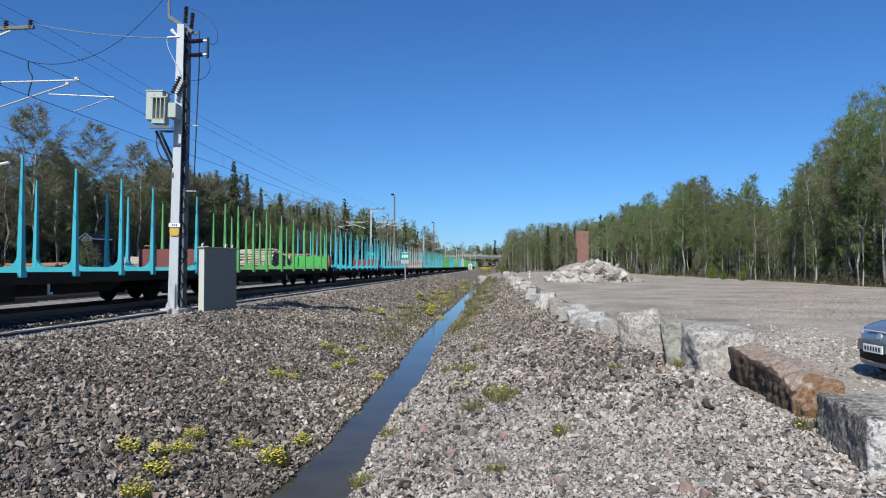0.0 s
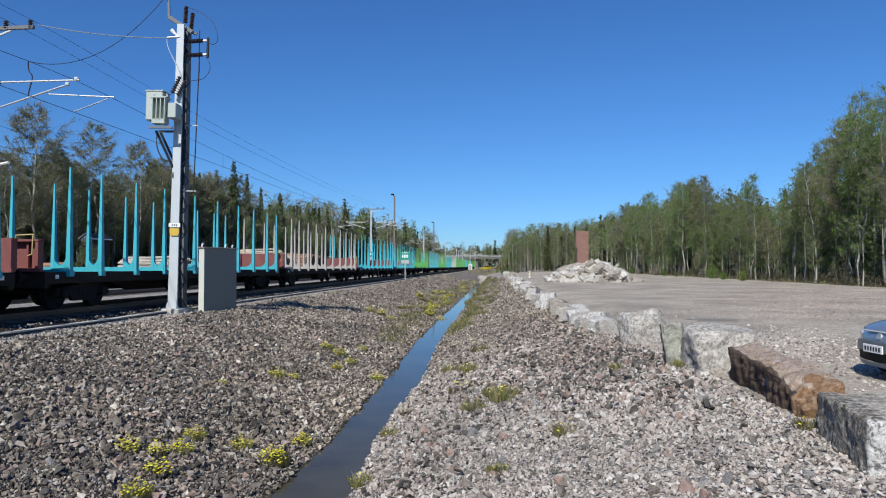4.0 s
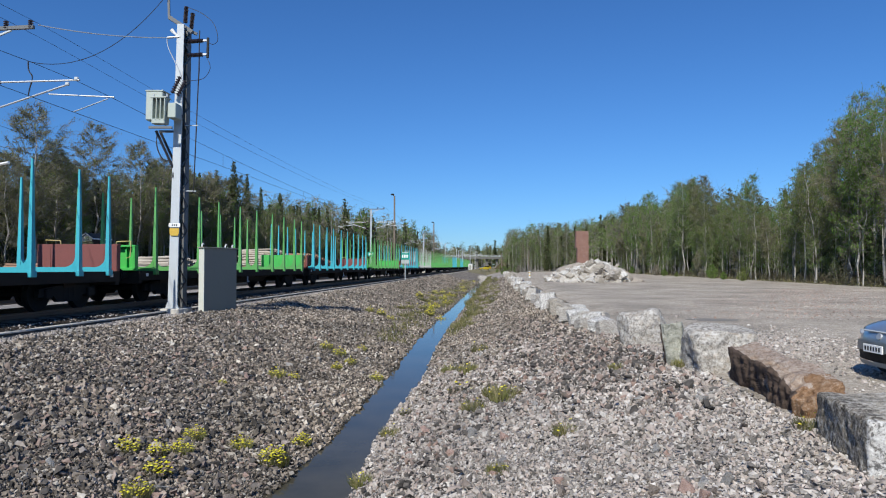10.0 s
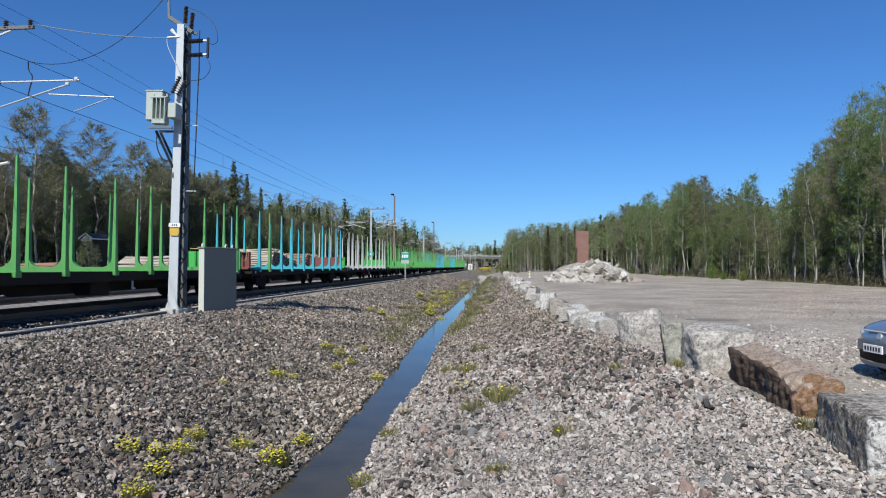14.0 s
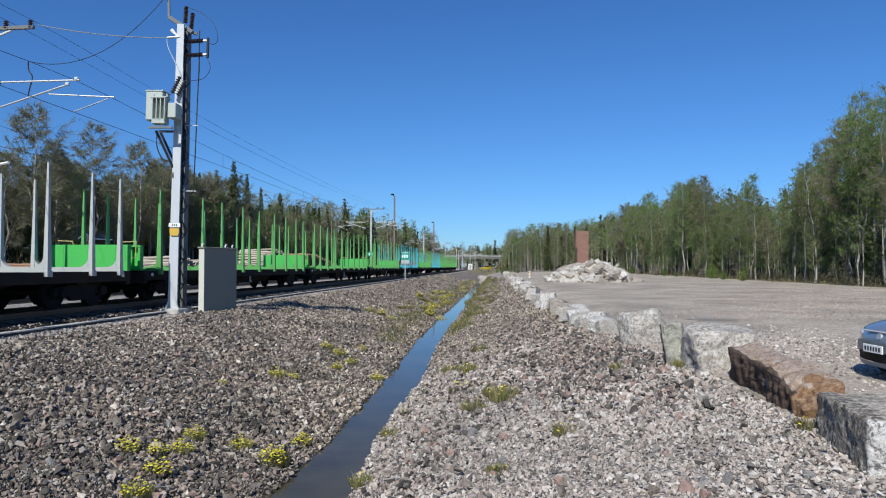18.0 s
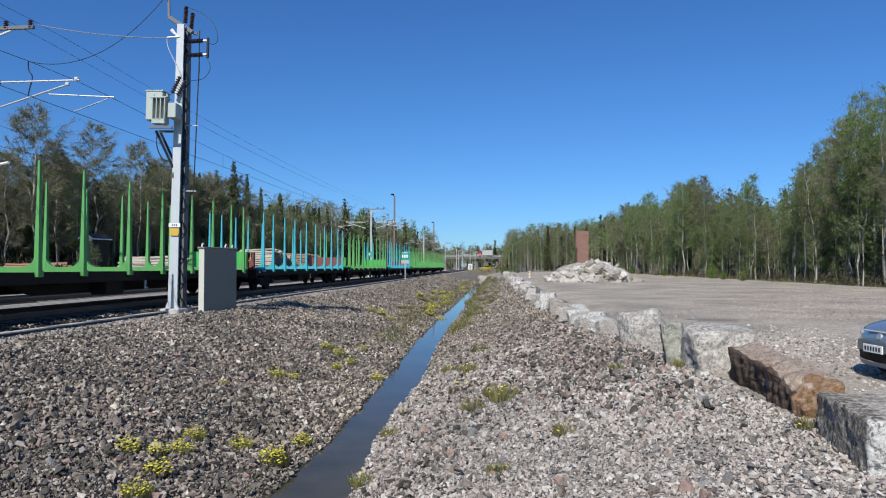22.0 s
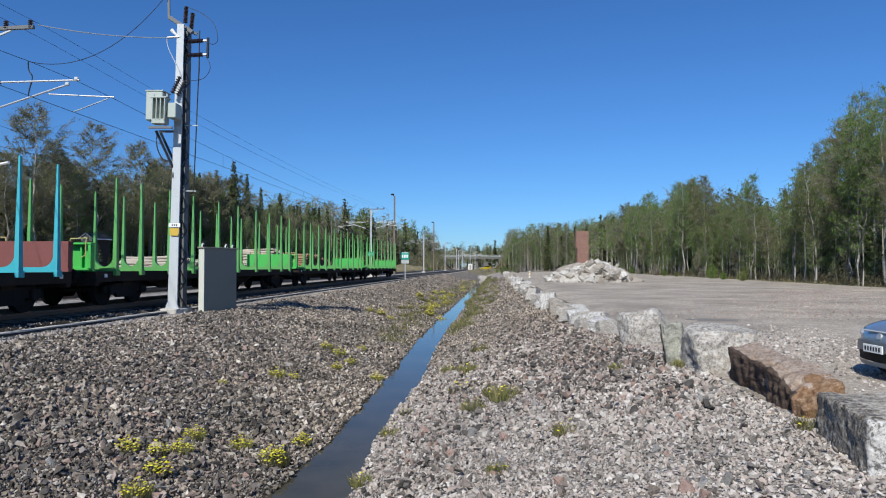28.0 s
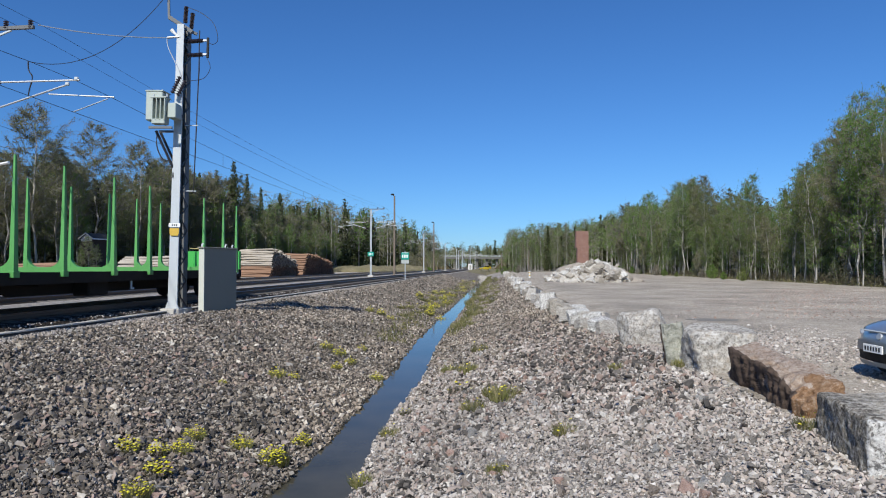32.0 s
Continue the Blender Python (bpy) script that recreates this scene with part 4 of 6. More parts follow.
def birch(seed, h, low, lean=0.0, wide=0.125, leaves=6200, twigs=2800, leaf=0.0066, droop=0.45, boughs=40):
    """Trunk, rising boughs, side branches, hanging twigs and small leaves; returns limbs, corners, faces, twig flags."""
    rnd, rng = random.Random(seed), np.random.default_rng(seed)
    bend = [Vector((lean * (i / 8) ** 1.4 * h * 0.2 + rnd.uniform(-0.014, 0.014) * h * (i > 0), rnd.uniform(-0.012, 0.012) * h * (i > 0), h * i / 8)) for i in range(9)]
    limbs = [([tuple(p) for p in bend], 0.0080 * h, 0.010)]
    va, vb, weight = [], [], []
    for k in range(boughs):
        u = (k + rnd.random()) / boughs
        t = low + (0.985 - low) * u
        i = min(7, int(t * 8))
        p = bend[i].lerp(bend[i + 1], t * 8 - i)
        az = k * 2.4 + rnd.uniform(-0.6, 0.6)
        reach = h * wide * float(np.interp(u, (0, 0.28, 0.65, 0.9, 1), (0.7, 1.0, 0.62, 0.24, 0.05))) * rnd.choice((0.55, 0.8, 0.95, 1.1, 1.25))
        rise, fall = rnd.uniform(1.0, 1.9) * (1 - 0.35 * u), rnd.uniform(0.6, 1.6) * droop
        pts = []
        for sx in (0, 0.3, 0.6, 0.85, 1.0):
            wob = rnd.uniform(-0.05, 0.05) * reach * (sx > 0)
            pts.append(p + Vector((math.cos(az) * sx * reach - math.sin(az) * wob, math.sin(az) * sx * reach + math.cos(az) * wob, reach * (rise * sx - fall * sx * sx))))
        limbs.append(([tuple(v) for v in pts], 0.0017 * h * (1.15 - t) + 0.005, 0.004))
        for _ in range(7):
            sx = rnd.uniform(0.22, 1.0)
            j = min(3, int(np.searchsorted((0.3, 0.6, 0.85), sx)))
            lo, hi = ((0, 0.3), (0.3, 0.6), (0.6, 0.85), (0.85, 1.0))[j]
            b = pts[j].lerp(pts[j + 1], (sx - lo) / (hi - lo))
            a2 = az + rnd.uniform(-1.2, 1.2)
            l2 = (0.10 + 0.42 * reach / (h * wide) * (1.15 - 0.55 * sx)) * h * wide * rnd.uniform(0.6, 1.25)
            va.append(b)
            vb.append(b + Vector((math.cos(a2) * l2, math.sin(a2) * l2, l2 * rnd.uniform(-0.2, 1.2))))
            weight.append(l2)
    va, vb, weight = np.array(va), np.array(vb), np.array(weight)
    tris = [slivers(rng, va, vb, np.full(len(va), 0.0011 * h))]
    pick = rng.choice(len(va), twigs, p=weight / weight.sum())
    base = va[pick] + (vb[pick] - va[pick]) * rng.power(1.5, twigs)[:, None]
    way = (vb[pick] - va[pick]) / weight[pick][:, None] + rng.normal(0, 0.55, (twigs, 3)) - np.array((0, 0, 0.9 * droop))
    tip = base + way * (0.022 * h * rng.uniform(0.5, 1.4, twigs))[:, None]
    tris.append(slivers(rng, base, tip, np.full(twigs, 0.0011 * h)))
    n_twig = len(va) + twigs
    if leaves:
        pick = rng.integers(0, twigs, leaves)
        pts = base[pick] + (tip[pick] - base[pick]) * rng.uniform(0.2, 1.1, leaves)[:, None] + rng.normal(0, 0.008 * h, (leaves, 3))
        v, _ = tri_leaves(rng, pts, leaf * h, 0.9, 0.8)
        tris.append(v.reshape(-1, 3, 3))
    v = np.concatenate(tris).reshape(-1, 3)
    order = rng.permutation(len(v) // 3)
    kind = (np.arange(len(v) // 3) < n_twig).astype(np.int32)
    return limbs, v.reshape(-1, 3, 3)[order].reshape(-1, 3), np.arange(len(v)).reshape(-1, 3), kind[order]


def spruce(seed, h, wide=0.15, count=3600):
    rng = np.random.default_rng(seed)
    limbs = [([(0, 0, 0), (0, 0, h * 0.5), (0, 0, h)], 0.011 * h, 0.01)]
    t = 1 - rng.power(1.7, count)
    t = 0.10 + 0.90 * np.clip(t, 0, 1)
    tier = np.floor(t * 30) / 30
    t = tier + (t - tier) * 0.85
    a = rng.integers(0, 11, count) * (2 * math.pi / 11) + tier * 40 + rng.normal(0, 0.12, count)
    r = h * wide * (1.02 - t) * rng.power(1.5, count) * rng.uniform(0.75, 1.15, count)
    p = np.stack([np.cos(a) * r, np.sin(a) * r, t * h - 0.28 * r + 0.1], 1)
    v, f = tri_leaves(rng, p, 0.020 * h, 0.0, 0.6)
    return limbs, v, f, np.zeros(len(f), dtype=np.int32)


KINDS = {}
LEAFY = "birch tree with white bark and thin new leaves"
BARE = "nearly bare birch tree with brownish spring twigs"
for key, args in {"a": (1, 14.0, 0.34), "b": (2, 14.0, 0.24), "c": (3, 14.0, 0.42, 0.2, 0.105), "d": (4, 14.0, 0.16, 0.5), "e": (6, 14.0, 0.48, 0.0, 0.10), "f": (7, 14.0, 0.38, 0.45), "g": (15, 14.0, 0.26, -0.4, 0.14)}.items():
    KINDS[key] = ("birch_tree", birch(*args), [M_leaf, M_twig], M_birchbark, LEAFY, 14.0)
for key, args in {"p": (8, 14.0, 0.24, 0.1, 0.175), "q": (9, 14.0, 0.18, -0.2, 0.185), "r": (10, 14.0, 0.32, 0.3, 0.13), "v": (12, 14.0, 0.30, 0.0, 0.15)}.items():
    KINDS[key] = ("bare_birch", birch(*args, leaves=9200, twigs=9500, leaf=0.0056, droop=0.5, boughs=54), [M_bud, M_twig], M_birchbark, BARE, 14.0)
for key, args in {"s": (21, 14.0), "t": (22, 14.0, 0.12), "u": (23, 14.0, 0.19)}.items():
    KINDS[key] = ("spruce_tree", spruce(*args), [M_spruce], M_bark, "dark green spruce tree at the forest edge", 14.0)
TEMPLATE = {}


def tree(key, x, y, h, turn, lite=False):
    name, (limbs, v, f, kind), lm, tm, label, base = KINDS[key]
    if key + str(lite) not in TEMPLATE:
        if lite:
            t = v.reshape(-1, 3, 3)[::5]
            mid = t.mean(1, keepdims=True)
            v = (mid + (t - mid) * 2.1).reshape(-1, 3)
            f, kind = np.arange(len(v)).reshape(-1, 3), kind[::5]
        crown = from_arrays("crown", v, f, lm)
        crown.polygons.foreach_set("material_index", kind)
        boughs = limbs[1::3] if lite else limbs[1:]
        TEMPLATE[key + str(lite)] = (limb_mesh("trunk", limbs[:1], tm, 6), limb_mesh("branchwork", boughs, M_limb if tm == M_birchbark else tm, 3) if boughs else None, crown)
    s = h / base
    ob = thing(name, label, "tree", None, "trees round the yard")
    ob.matrix_basis = pose(x, y, float(ground_z(x, y)) - 0.05, 0, 0, turn)
    for nm, me in zip(("trunk", "branchwork", "crown"), TEMPLATE[key + str(lite)]):
        if me:
            p = part(nm, me, None, ob, at=Matrix.Diagonal((s, s, s, 1)))
            if nm == "branchwork":
                tagged(p, kind="stuff")
    return ob


def wood(name, label, spots):
    """Far woods: trunks and crowns joined, leaves thinned."""
    rng = np.random.default_rng(len(spots))
    sets = {}
    for key, x, y, h in spots:
        _, (limbs, v, f, kind), lm, tm, _, base = KINDS[key]
        tris = v.reshape(-1, 3, 3)
        many, grow = (560, 2.7) if y < 240 else (440, 3.0) if y < 380 else (240, 4.2)
        pick = rng.choice(len(tris), min(len(tris), many), replace=False)
        a, s = rng.uniform(0, 6.28), h / base
        c, d = math.cos(a), math.sin(a)
        t = tris[pick]
        mid = t.mean(1, keepdims=True)
        t = mid + (t - mid) * grow
        w = np.stack([t[..., 0] * c - t[..., 1] * d, t[..., 0] * d + t[..., 1] * c, t[..., 2]], -1) * s
        z = float(ground_z(x, y))
        w += np.array((x, y, z))
        for i, m in enumerate(lm):
            sets.setdefault(m.name, (m, []))[1].append(w[kind[pick] == i].reshape(-1, 3))
        r = 0.0085 * h
        q = np.array([(x - r, y, z), (x + r, y, z), (x, y, z + h * 0.9), (x, y - r, z), (x, y + r, z), (x, y, z + h * 0.9)])
        sets.setdefault(tm.name, (tm, []))[1].append(q)
    vs, ks, mats = [], [], []
    for i, (m, arr) in enumerate(sets.values()):
        a = np.concatenate(arr)
        vs.append(a), mats.append(m), ks.append(np.full(len(a) // 3, i))
    v = np.concatenate(vs)
    me = from_arrays(name, v, np.arange(len(v)).reshape(-1, 3), mats)
    me.polygons.foreach_set("material_index", np.concatenate(ks).astype(np.int32))
    tagged(new(name, me), label, "woods", kind="stuff")


# tree line: bearing (x over y) and rise of the tops over the eye (height over y)
RIGHT_LINE = ((0.02, 0.055), (0.06, 0.063), (0.10, 0.063), (0.15, 0.071), (0.182, 0.082), (0.199, 0.094), (0.239, 0.104), (0.271, 0.116), (0.303, 0.123), (0.335, 0.135), (0.366, 0.119), (0.393, 0.119), (0.421, 0.138), (0.436, 0.140), (0.452, 0.156), (0.484, 0.184), (0.534, 0.238), (0.6, 0.255))
LEFT_TREES = ((68.5, 13.6, "q"), (72.9, 20.0, "p"), (76.5, 16.3, "q"), (80, 13.0, "b"), (85, 20.2, "q"), (89, 13.5, "a"), (95, 19.8, "p"), (99, 16, "a"), (102.6, 18.5, "p"), (107, 17.2, "c"), (111.5, 18.2, "q"), (117.6, 18.0, "p"), (124, 19.6, "s"), (131.5, 22.4, "u"), (134, 20, "p"), (137.7, 20.8, "s"), (143, 17.2, "q"), (148, 19.2, "t"), (155, 16.2, "c"), (162, 16.2, "s"), (169, 16.6, "a"), (176.7, 17.0, "u"), (187, 17.6, "s"), (197, 19, "t"), (207, 20.2, "s"))


def top_right(x, y):
    r, s = zip(*RIGHT_LINE)
    return 1.3 + y * float(np.interp(x / y, r, s))


def forests():
    rnd = random.Random(77)
    # right edge of the yard
    y = 38.0
    while y < 150:
        for row in range(4):
            x = 25.2 + y * 0.008 + row * rnd.uniform(2.4, 3.4) + rnd.uniform(-0.7, 0.7)
            yy = y + rnd.uniform(-1.2, 1.2)
            k = rnd.choice("aabrccevgfgpea") if row < 2 else rnd.choice("sagrbfstc")
            h = min(17.0, top_right(x, yy)) * (0.8 if k in "st" else 1.0) * rnd.choice((0.5, 0.6, 0.68, 0.76, 0.84, 0.95, 1.06) if x / yy < 0.43 else (0.7, 0.85, 0.98, 1.06))
            tree(k, x, yy, h, rnd.uniform(0, 360), y > (78 if row > 1 else 105))
        y += rnd.uniform(2.4, 3.6)
    y = 39.0
    while y < 150:                      # thin young birches along the edge
        tree(rnd.choice("bcefgr"), 24.9 + y * 0.010 + rnd.uniform(-0.5, 2.8), y, rnd.uniform(3.5, 8.5), rnd.uniform(0, 360), True)
        y += rnd.uniform(1.1, 3.0)
    for y in np.arange(40, 150, 1.6):   # darker undergrowth behind
        tree(rnd.choice("sstus" if y < 64 else "ssdgtub"), 26.2 + y * 0.012 + rnd.uniform(0, 7), float(y), min(9.0, 0.6 * top_right(25, y)) * rnd.uniform(0.6, 1.0), rnd.uniform(0, 360), True)
    y = 40.0
    while y < 150:                      # leafy shrubs and saplings at the foot of the edge
        tree(rnd.choice("dbgqd"), 24.6 + y * 0.012 + rnd.uniform(-0.4, 1.6), y, rnd.choice((1.4, 2.0, 2.6, 3.4, 4.4)) * rnd.uniform(0.8, 1.2), rnd.uniform(0, 360), True)
        y += rnd.uniform(0.5, 2.4) * (1 if y > 70 else 0.8)
    # left side behind the timber yard
    for y, h, k in LEFT_TREES:
        tree(k, -52.0 + rnd.uniform(-0.5, 0.5), y, h, rnd.uniform(0, 360))
    y = 60.0
    while y < 210:
        for row in range(3):
            x = -55.0 - row * rnd.uniform(4, 6) + rnd.uniform(-2, 2) + (y - 58) * 0.02
            h = rnd.uniform(10, 12.5) + (y - 60) * 0.03
            tree(rnd.choice("sgusqpvqts"), x, y + rnd.uniform(-1.5, 1.5), h, rnd.uniform(0, 360), True)
        y += rnd.uniform(3.6, 5.4)
    for y in np.arange(124, 204, 5.5):  # sunlit birches before the dark spruces
        tree(rnd.choice("abgcf"), -48.0 + rnd.uniform(-1.5, 1.5), float(y), rnd.uniform(9, 13.5), rnd.uniform(0, 360))
    for y in np.arange(58, 100, 2.6):   # a second line of bare birches behind the first
        tree(rnd.choice("pqva"), -57.0 + rnd.uniform(-2, 2), float(y), rnd.uniform(12.5, 15.5) + (y - 58) * 0.03, rnd.uniform(0, 360))
    for y in np.arange(116, 208, 1.7):  # a closed olive-brown front of young birches
        tree(rnd.choice("agqvbp"), -50.5 + rnd.uniform(-1.5, 1.5), float(y), float(np.interp(y, (116, 132, 142, 168, 208), (14, 14, 11, 12, 14))) * rnd.uniform(0.75, 1.0), rnd.uniform(0, 360), True)
    for y in np.arange(108, 136, 2.1):  # a tall brown group beside them
        tree(rnd.choice("pqvpq"), -54.5 + rnd.uniform(-2.5, 2.0), float(y), rnd.uniform(16.8, 20.2), rnd.uniform(0, 360))
    for _ in range(56):                 # pointed spruces standing over the birches
        y = rnd.choice((rnd.uniform(106, 134), rnd.uniform(138, 172), rnd.uniform(172, 208), rnd.uniform(172, 208)))
        tree(rnd.choice("sttu"), -54.0 - rnd.uniform(0, 6), y, float(np.interp(y, (106, 132, 142, 168, 180, 208), (19, 20, 15.5, 16.5, 18, 19.5))) * rnd.uniform(0.82, 1.03), rnd.uniform(0, 360), True)
    y = 56.0
    while y < 200:                      # dense lower growth between the trunks
        tree(rnd.choice("gqdstgvqb" if y < 118 else "sgusbvsqf"), -53.5 - rnd.uniform(0, 7) + (4 if y > 118 else 0), y, rnd.uniform(6.5, 11.5) + (4 if y > 118 else 0), rnd.uniform(0, 360), True)
        y += rnd.uniform(0.8, 1.7)
    far = []
    for _ in range(260):
        y = rnd.uniform(195, 420)
        far.append((rnd.choice("scspvuspqvqag"), -47.5 + (y - 200) * 0.062 - rnd.uniform(0, 26), y, rnd.uniform(16, 25)))
    wood("far_woods", "mixed spruce and birch woods along the railway", far)
    far = []
    for _ in range(260):
        x = rnd.uniform(3.5, 44)
        y = 178 + x * 1.2 + rnd.uniform(0, 40)
        far.append((rnd.choice("sabcepqvbc"), x, y, top_right(x, y) * rnd.uniform(0.66, 1.04)))
    for _ in range(170):                # low growth that hides most of the trunks
        x = rnd.uniform(3.0, 44)
        y = 176 + x * 1.1 + rnd.uniform(0, 14)
        far.append((rnd.choice("dbgsdq"), x, y, top_right(x, y) * rnd.uniform(0.28, 0.6)))
    for _ in range(200):
        y = rnd.uniform(145, 230)
        x = 25 + y * 0.015 + rnd.uniform(0, 22)
        far.append((rnd.choice("abcpest"), x, y, top_right(x, y) * rnd.uniform(0.68, 0.93)))
    for _ in range(100):
        y = rnd.uniform(80, 145)
        x = 36 + y * 0.02 + rnd.uniform(0, 18)
        far.append((rnd.choice("sstupa"), x, y, min(16, top_right(x, y)) * rnd.uniform(0.6, 0.88)))
    for _ in range(430):
        y = 50 + 162 * rnd.random() ** 0.95
        top = float(np.interp(y, (50, 100, 106, 132, 142, 168, 180, 212), (12.5, 14, 17.5, 18, 14, 15, 16.5, 18)))
        far.append((rnd.choice("sstuabgqpv"), -58 - rnd.uniform(0, 24), y, top * rnd.uniform(0.72, 1.0)))
    for _ in range(150):                # a closed line of olive-brown birch crowns
        y = rnd.uniform(104, 214)
        top = float(np.interp(y, (104, 132, 142, 168, 180, 214), (17.5, 17.5, 14.5, 15.2, 16.2, 17.5)))
        far.append((rnd.choice("qvpgqav"), -53 - rnd.uniform(0, 5), y, top * rnd.uniform(0.84, 1.03)))
    wood("yard_woods", "birch and spruce woods beyond the gravel yard", far)
    far = []
    for _ in range(560):
        far.append((rnd.choice("sdbgdgb"), rnd.uniform(-75, 30), rnd.uniform(390, 520), rnd.uniform(10.5, 14) + 3.0 * rnd.random() ** 4))
    wood("distant_woods", "dark distant forest beyond the road bridge", far)


forests()


# ---------------------------------------------------------------- electric line
def insulator(bm, p, q, r=0.07, sheds=8):
    """A ribbed insulator, one closed skin from p to q."""
    p, q = Vector(p), Vector(q)
    turn, rings, seg = (q - p).to_track_quat("Z", "Y"), [], 9
    prof = [(0.0, 0.0)]
    for i in range(sheds):
        prof += [(i / sheds, r * 0.45), ((i + 0.3) / sheds, r * 0.45), ((i + 0.38) / sheds, r), ((i + 0.75) / sheds, r * 0.8), ((i + 0.8) / sheds, r * 0.45)]
    prof += [(1.0, r * 0.45), (1.0, 0.0)]
    for u, w in prof:
        c = p.lerp(q, u)
        rings.append([bm.verts.new(c + turn @ Vector((max(w, 0.002) * math.cos(6.2832 * k / seg), max(w, 0.002) * math.sin(6.2832 * k / seg), 0))) for k in range(seg)])
    for a, b in zip(rings, rings[1:]):
        for k in range(seg):
            bm.faces.new((a[k], a[(k + 1) % seg], b[(k + 1) % seg], b[k]))


def channel(bm, y0, y1, z0, z1, w0, w1, depth, sgn):
    """An upright channel section from (0, y0, z0) to (0, y1, z1), flanges towards sgn, narrowing from w0 to w1."""
    ends = []
    for y, z, w in ((y0, z0, w0), (y1, z1, w1)):
        u = [(-w / 2, 0), (w / 2, 0), (w / 2, depth), (w / 2 - 0.018, depth), (w / 2 - 0.018, 0.018), (-w / 2 + 0.018, 0.018), (-w / 2 + 0.018, depth), (-w / 2, depth)]
        ends.append([bm.verts.new((a, y + sgn * b, z)) for a, b in u])
    lo, hi = ends
    bm.faces.new(lo), bm.faces.new(list(reversed(hi)))
    for i in range(8):
        bm.faces.new((lo[i], hi[i], hi[(i + 1) % 8], lo[(i + 1) % 8]))


def switch_mast():
    m = thing("transformer_mast", "grey galvanised lattice mast carrying a small transformer", "mast", pose(-10.37, 21.1, -0.36, 0, 1.05, 0))
    H = 9.42
    bm = bmesh.new()
    box(bm, (0, 0.3, 0.0), (0.62, 1.05, 0.36), bevel=0.03)
    part("footing", bm, M_conc, m, "pale concrete footing")
    for nm, y0, y1, deep, sgn in (("front_channel", 0.0, 0.04, 0.06, 1), ("back_channel", 0.70, 0.60, 0.26, -1)):
        bm = bmesh.new()
        channel(bm, y0, y1, 0.1, H, 0.31, 0.23, deep, sgn)
        # the back channel takes the dark copy for its shaded flange
        part(nm, bm, M_galv if sgn > 0 else M_shadegalv, m)
    n = 22
    for s in (-1, 1):
        for i in range(n):
            z0, z1 = 0.25 + (H - 0.4) * i / n, 0.25 + (H - 0.4) * (i + 1) / n
            f, b = 0.05, 0.62 - 0.08 * z0 / H
            bm = bmesh.new()
            ya, yb = (f, b) if i % 2 else (b, f)
            e = 0.16 - 0.04 * z0 / H
            beam(bm, (s * e, ya, z0), (s * e, yb, z1), 0.012, 0.05)
            # lacing on the side away from the sun is coloured dark as shade
            part("lacing", bm, M_wire if s > 0 else M_galv, m)
    for s in (-1, 1):
        bm = bmesh.new()
        slab(bm, [(s * 0.13, 0.12), (s * 0.25, 0.12), (s * 0.135, 0.42)], "y", -0.02, 0.02)
        part("foot_gusset", bm, M_galv, m)
    # transformer on its bracket
    tr = new("transformer")
    tr.parent = m
    tr.matrix_basis = pose(-0.31, -0.32, 6.08)
    tagged(tr, "small pale green-grey oil transformer with cooling fins")
    bm = bmesh.new()
    box(bm, (-0.36, 0.32, 0.60), (0.56, 0.5, 0.94), bevel=0.03)
    part("tank", bm, M_trafo, tr)
    bm = bmesh.new()
    box(bm, (-0.36, 0.32, 1.08), (0.60, 0.54, 0.04), bevel=0.01)
    part("tank_lid", bm, M_trafo, tr)
    bm = bmesh.new()
    box(bm, (0.34, 0.06, 0.40), (0.27, 0.42, 0.48), bevel=0.02)
    part("terminal_box", bm, M_trafo, tr)
    bm = bmesh.new()
    box(bm, (-0.05, -0.10, 0.79), (0.52, 0.34, 0.05), bevel=0.01)
    box(bm, (-0.05, -0.10, 0.03), (0.44, 0.30, 0.16), bevel=0.02)
    box(bm, (-0.05, 0.02, 0.42), (0.46, 0.06, 0.72), bevel=0.01)
    part("radiator", bm, M_trafo, tr)
    for k in range(4):
        bm = bmesh.new()
        box(bm, (-0.25 + k * 0.133, -0.12, 0.42), (0.035, 0.26, 0.74), bevel=0.008)
        part("fin", bm, M_trafo, tr)
    bm = bmesh.new()
    for x in (-0.27, 0.17):
        tube(bm, (x, -0.12, 0.80), (x, -0.12, 0.93), 0.022, seg=7)
    part("lifting_lug", bm, M_galv, tr)
    bm = bmesh.new()
    for a, b in (((0.22, 0.1, 1.0), (0.44, 0.16, 1.55)), ((0.40, 0.1, 0.92), (0.62, 0.16, 1.42))):
        insulator(bm, a, b, 0.085, 7)
    part("bushing", bm, M_porc, tr, "ribbed brown porcelain bushings")
    bm = bmesh.new()
    for y in (-0.2, 0.45):
        box(bm, (-0.30, y - 0.3, 5.92), (0.76, 0.06, 0.07))
    part("bracket", bm, M_shadegalv, m)
    for y in (0.0, 0.3):
        bm = bmesh.new()
        beam(bm, (-0.55, y - 0.3, 5.86), (-0.12, y + 0.05, 4.72), 0.07, 0.07)
        part("strut", bm, M_wire, m, "dark diagonal strut")
    # top gear
    bm = bmesh.new()
    beam(bm, (-0.42, 0.1, 9.66), (0.30, 0.25, 9.22), 0.09, 0.12)
    part("top_arm", bm, M_shadegalv, m)
    bm = bmesh.new()
    beam(bm, (-0.42, 0.1, 9.62), (-0.46, 0.1, 10.4), 0.05, 0.07)
    part("top_rod", bm, M_shadegalv, m)
    bm = bmesh.new()
    beam(bm, (0.0, 0.2, 9.35), (0.42, 0.35, 9.18), 0.10, 0.08)
    part("side_arm", bm, M_shadegalv, m)
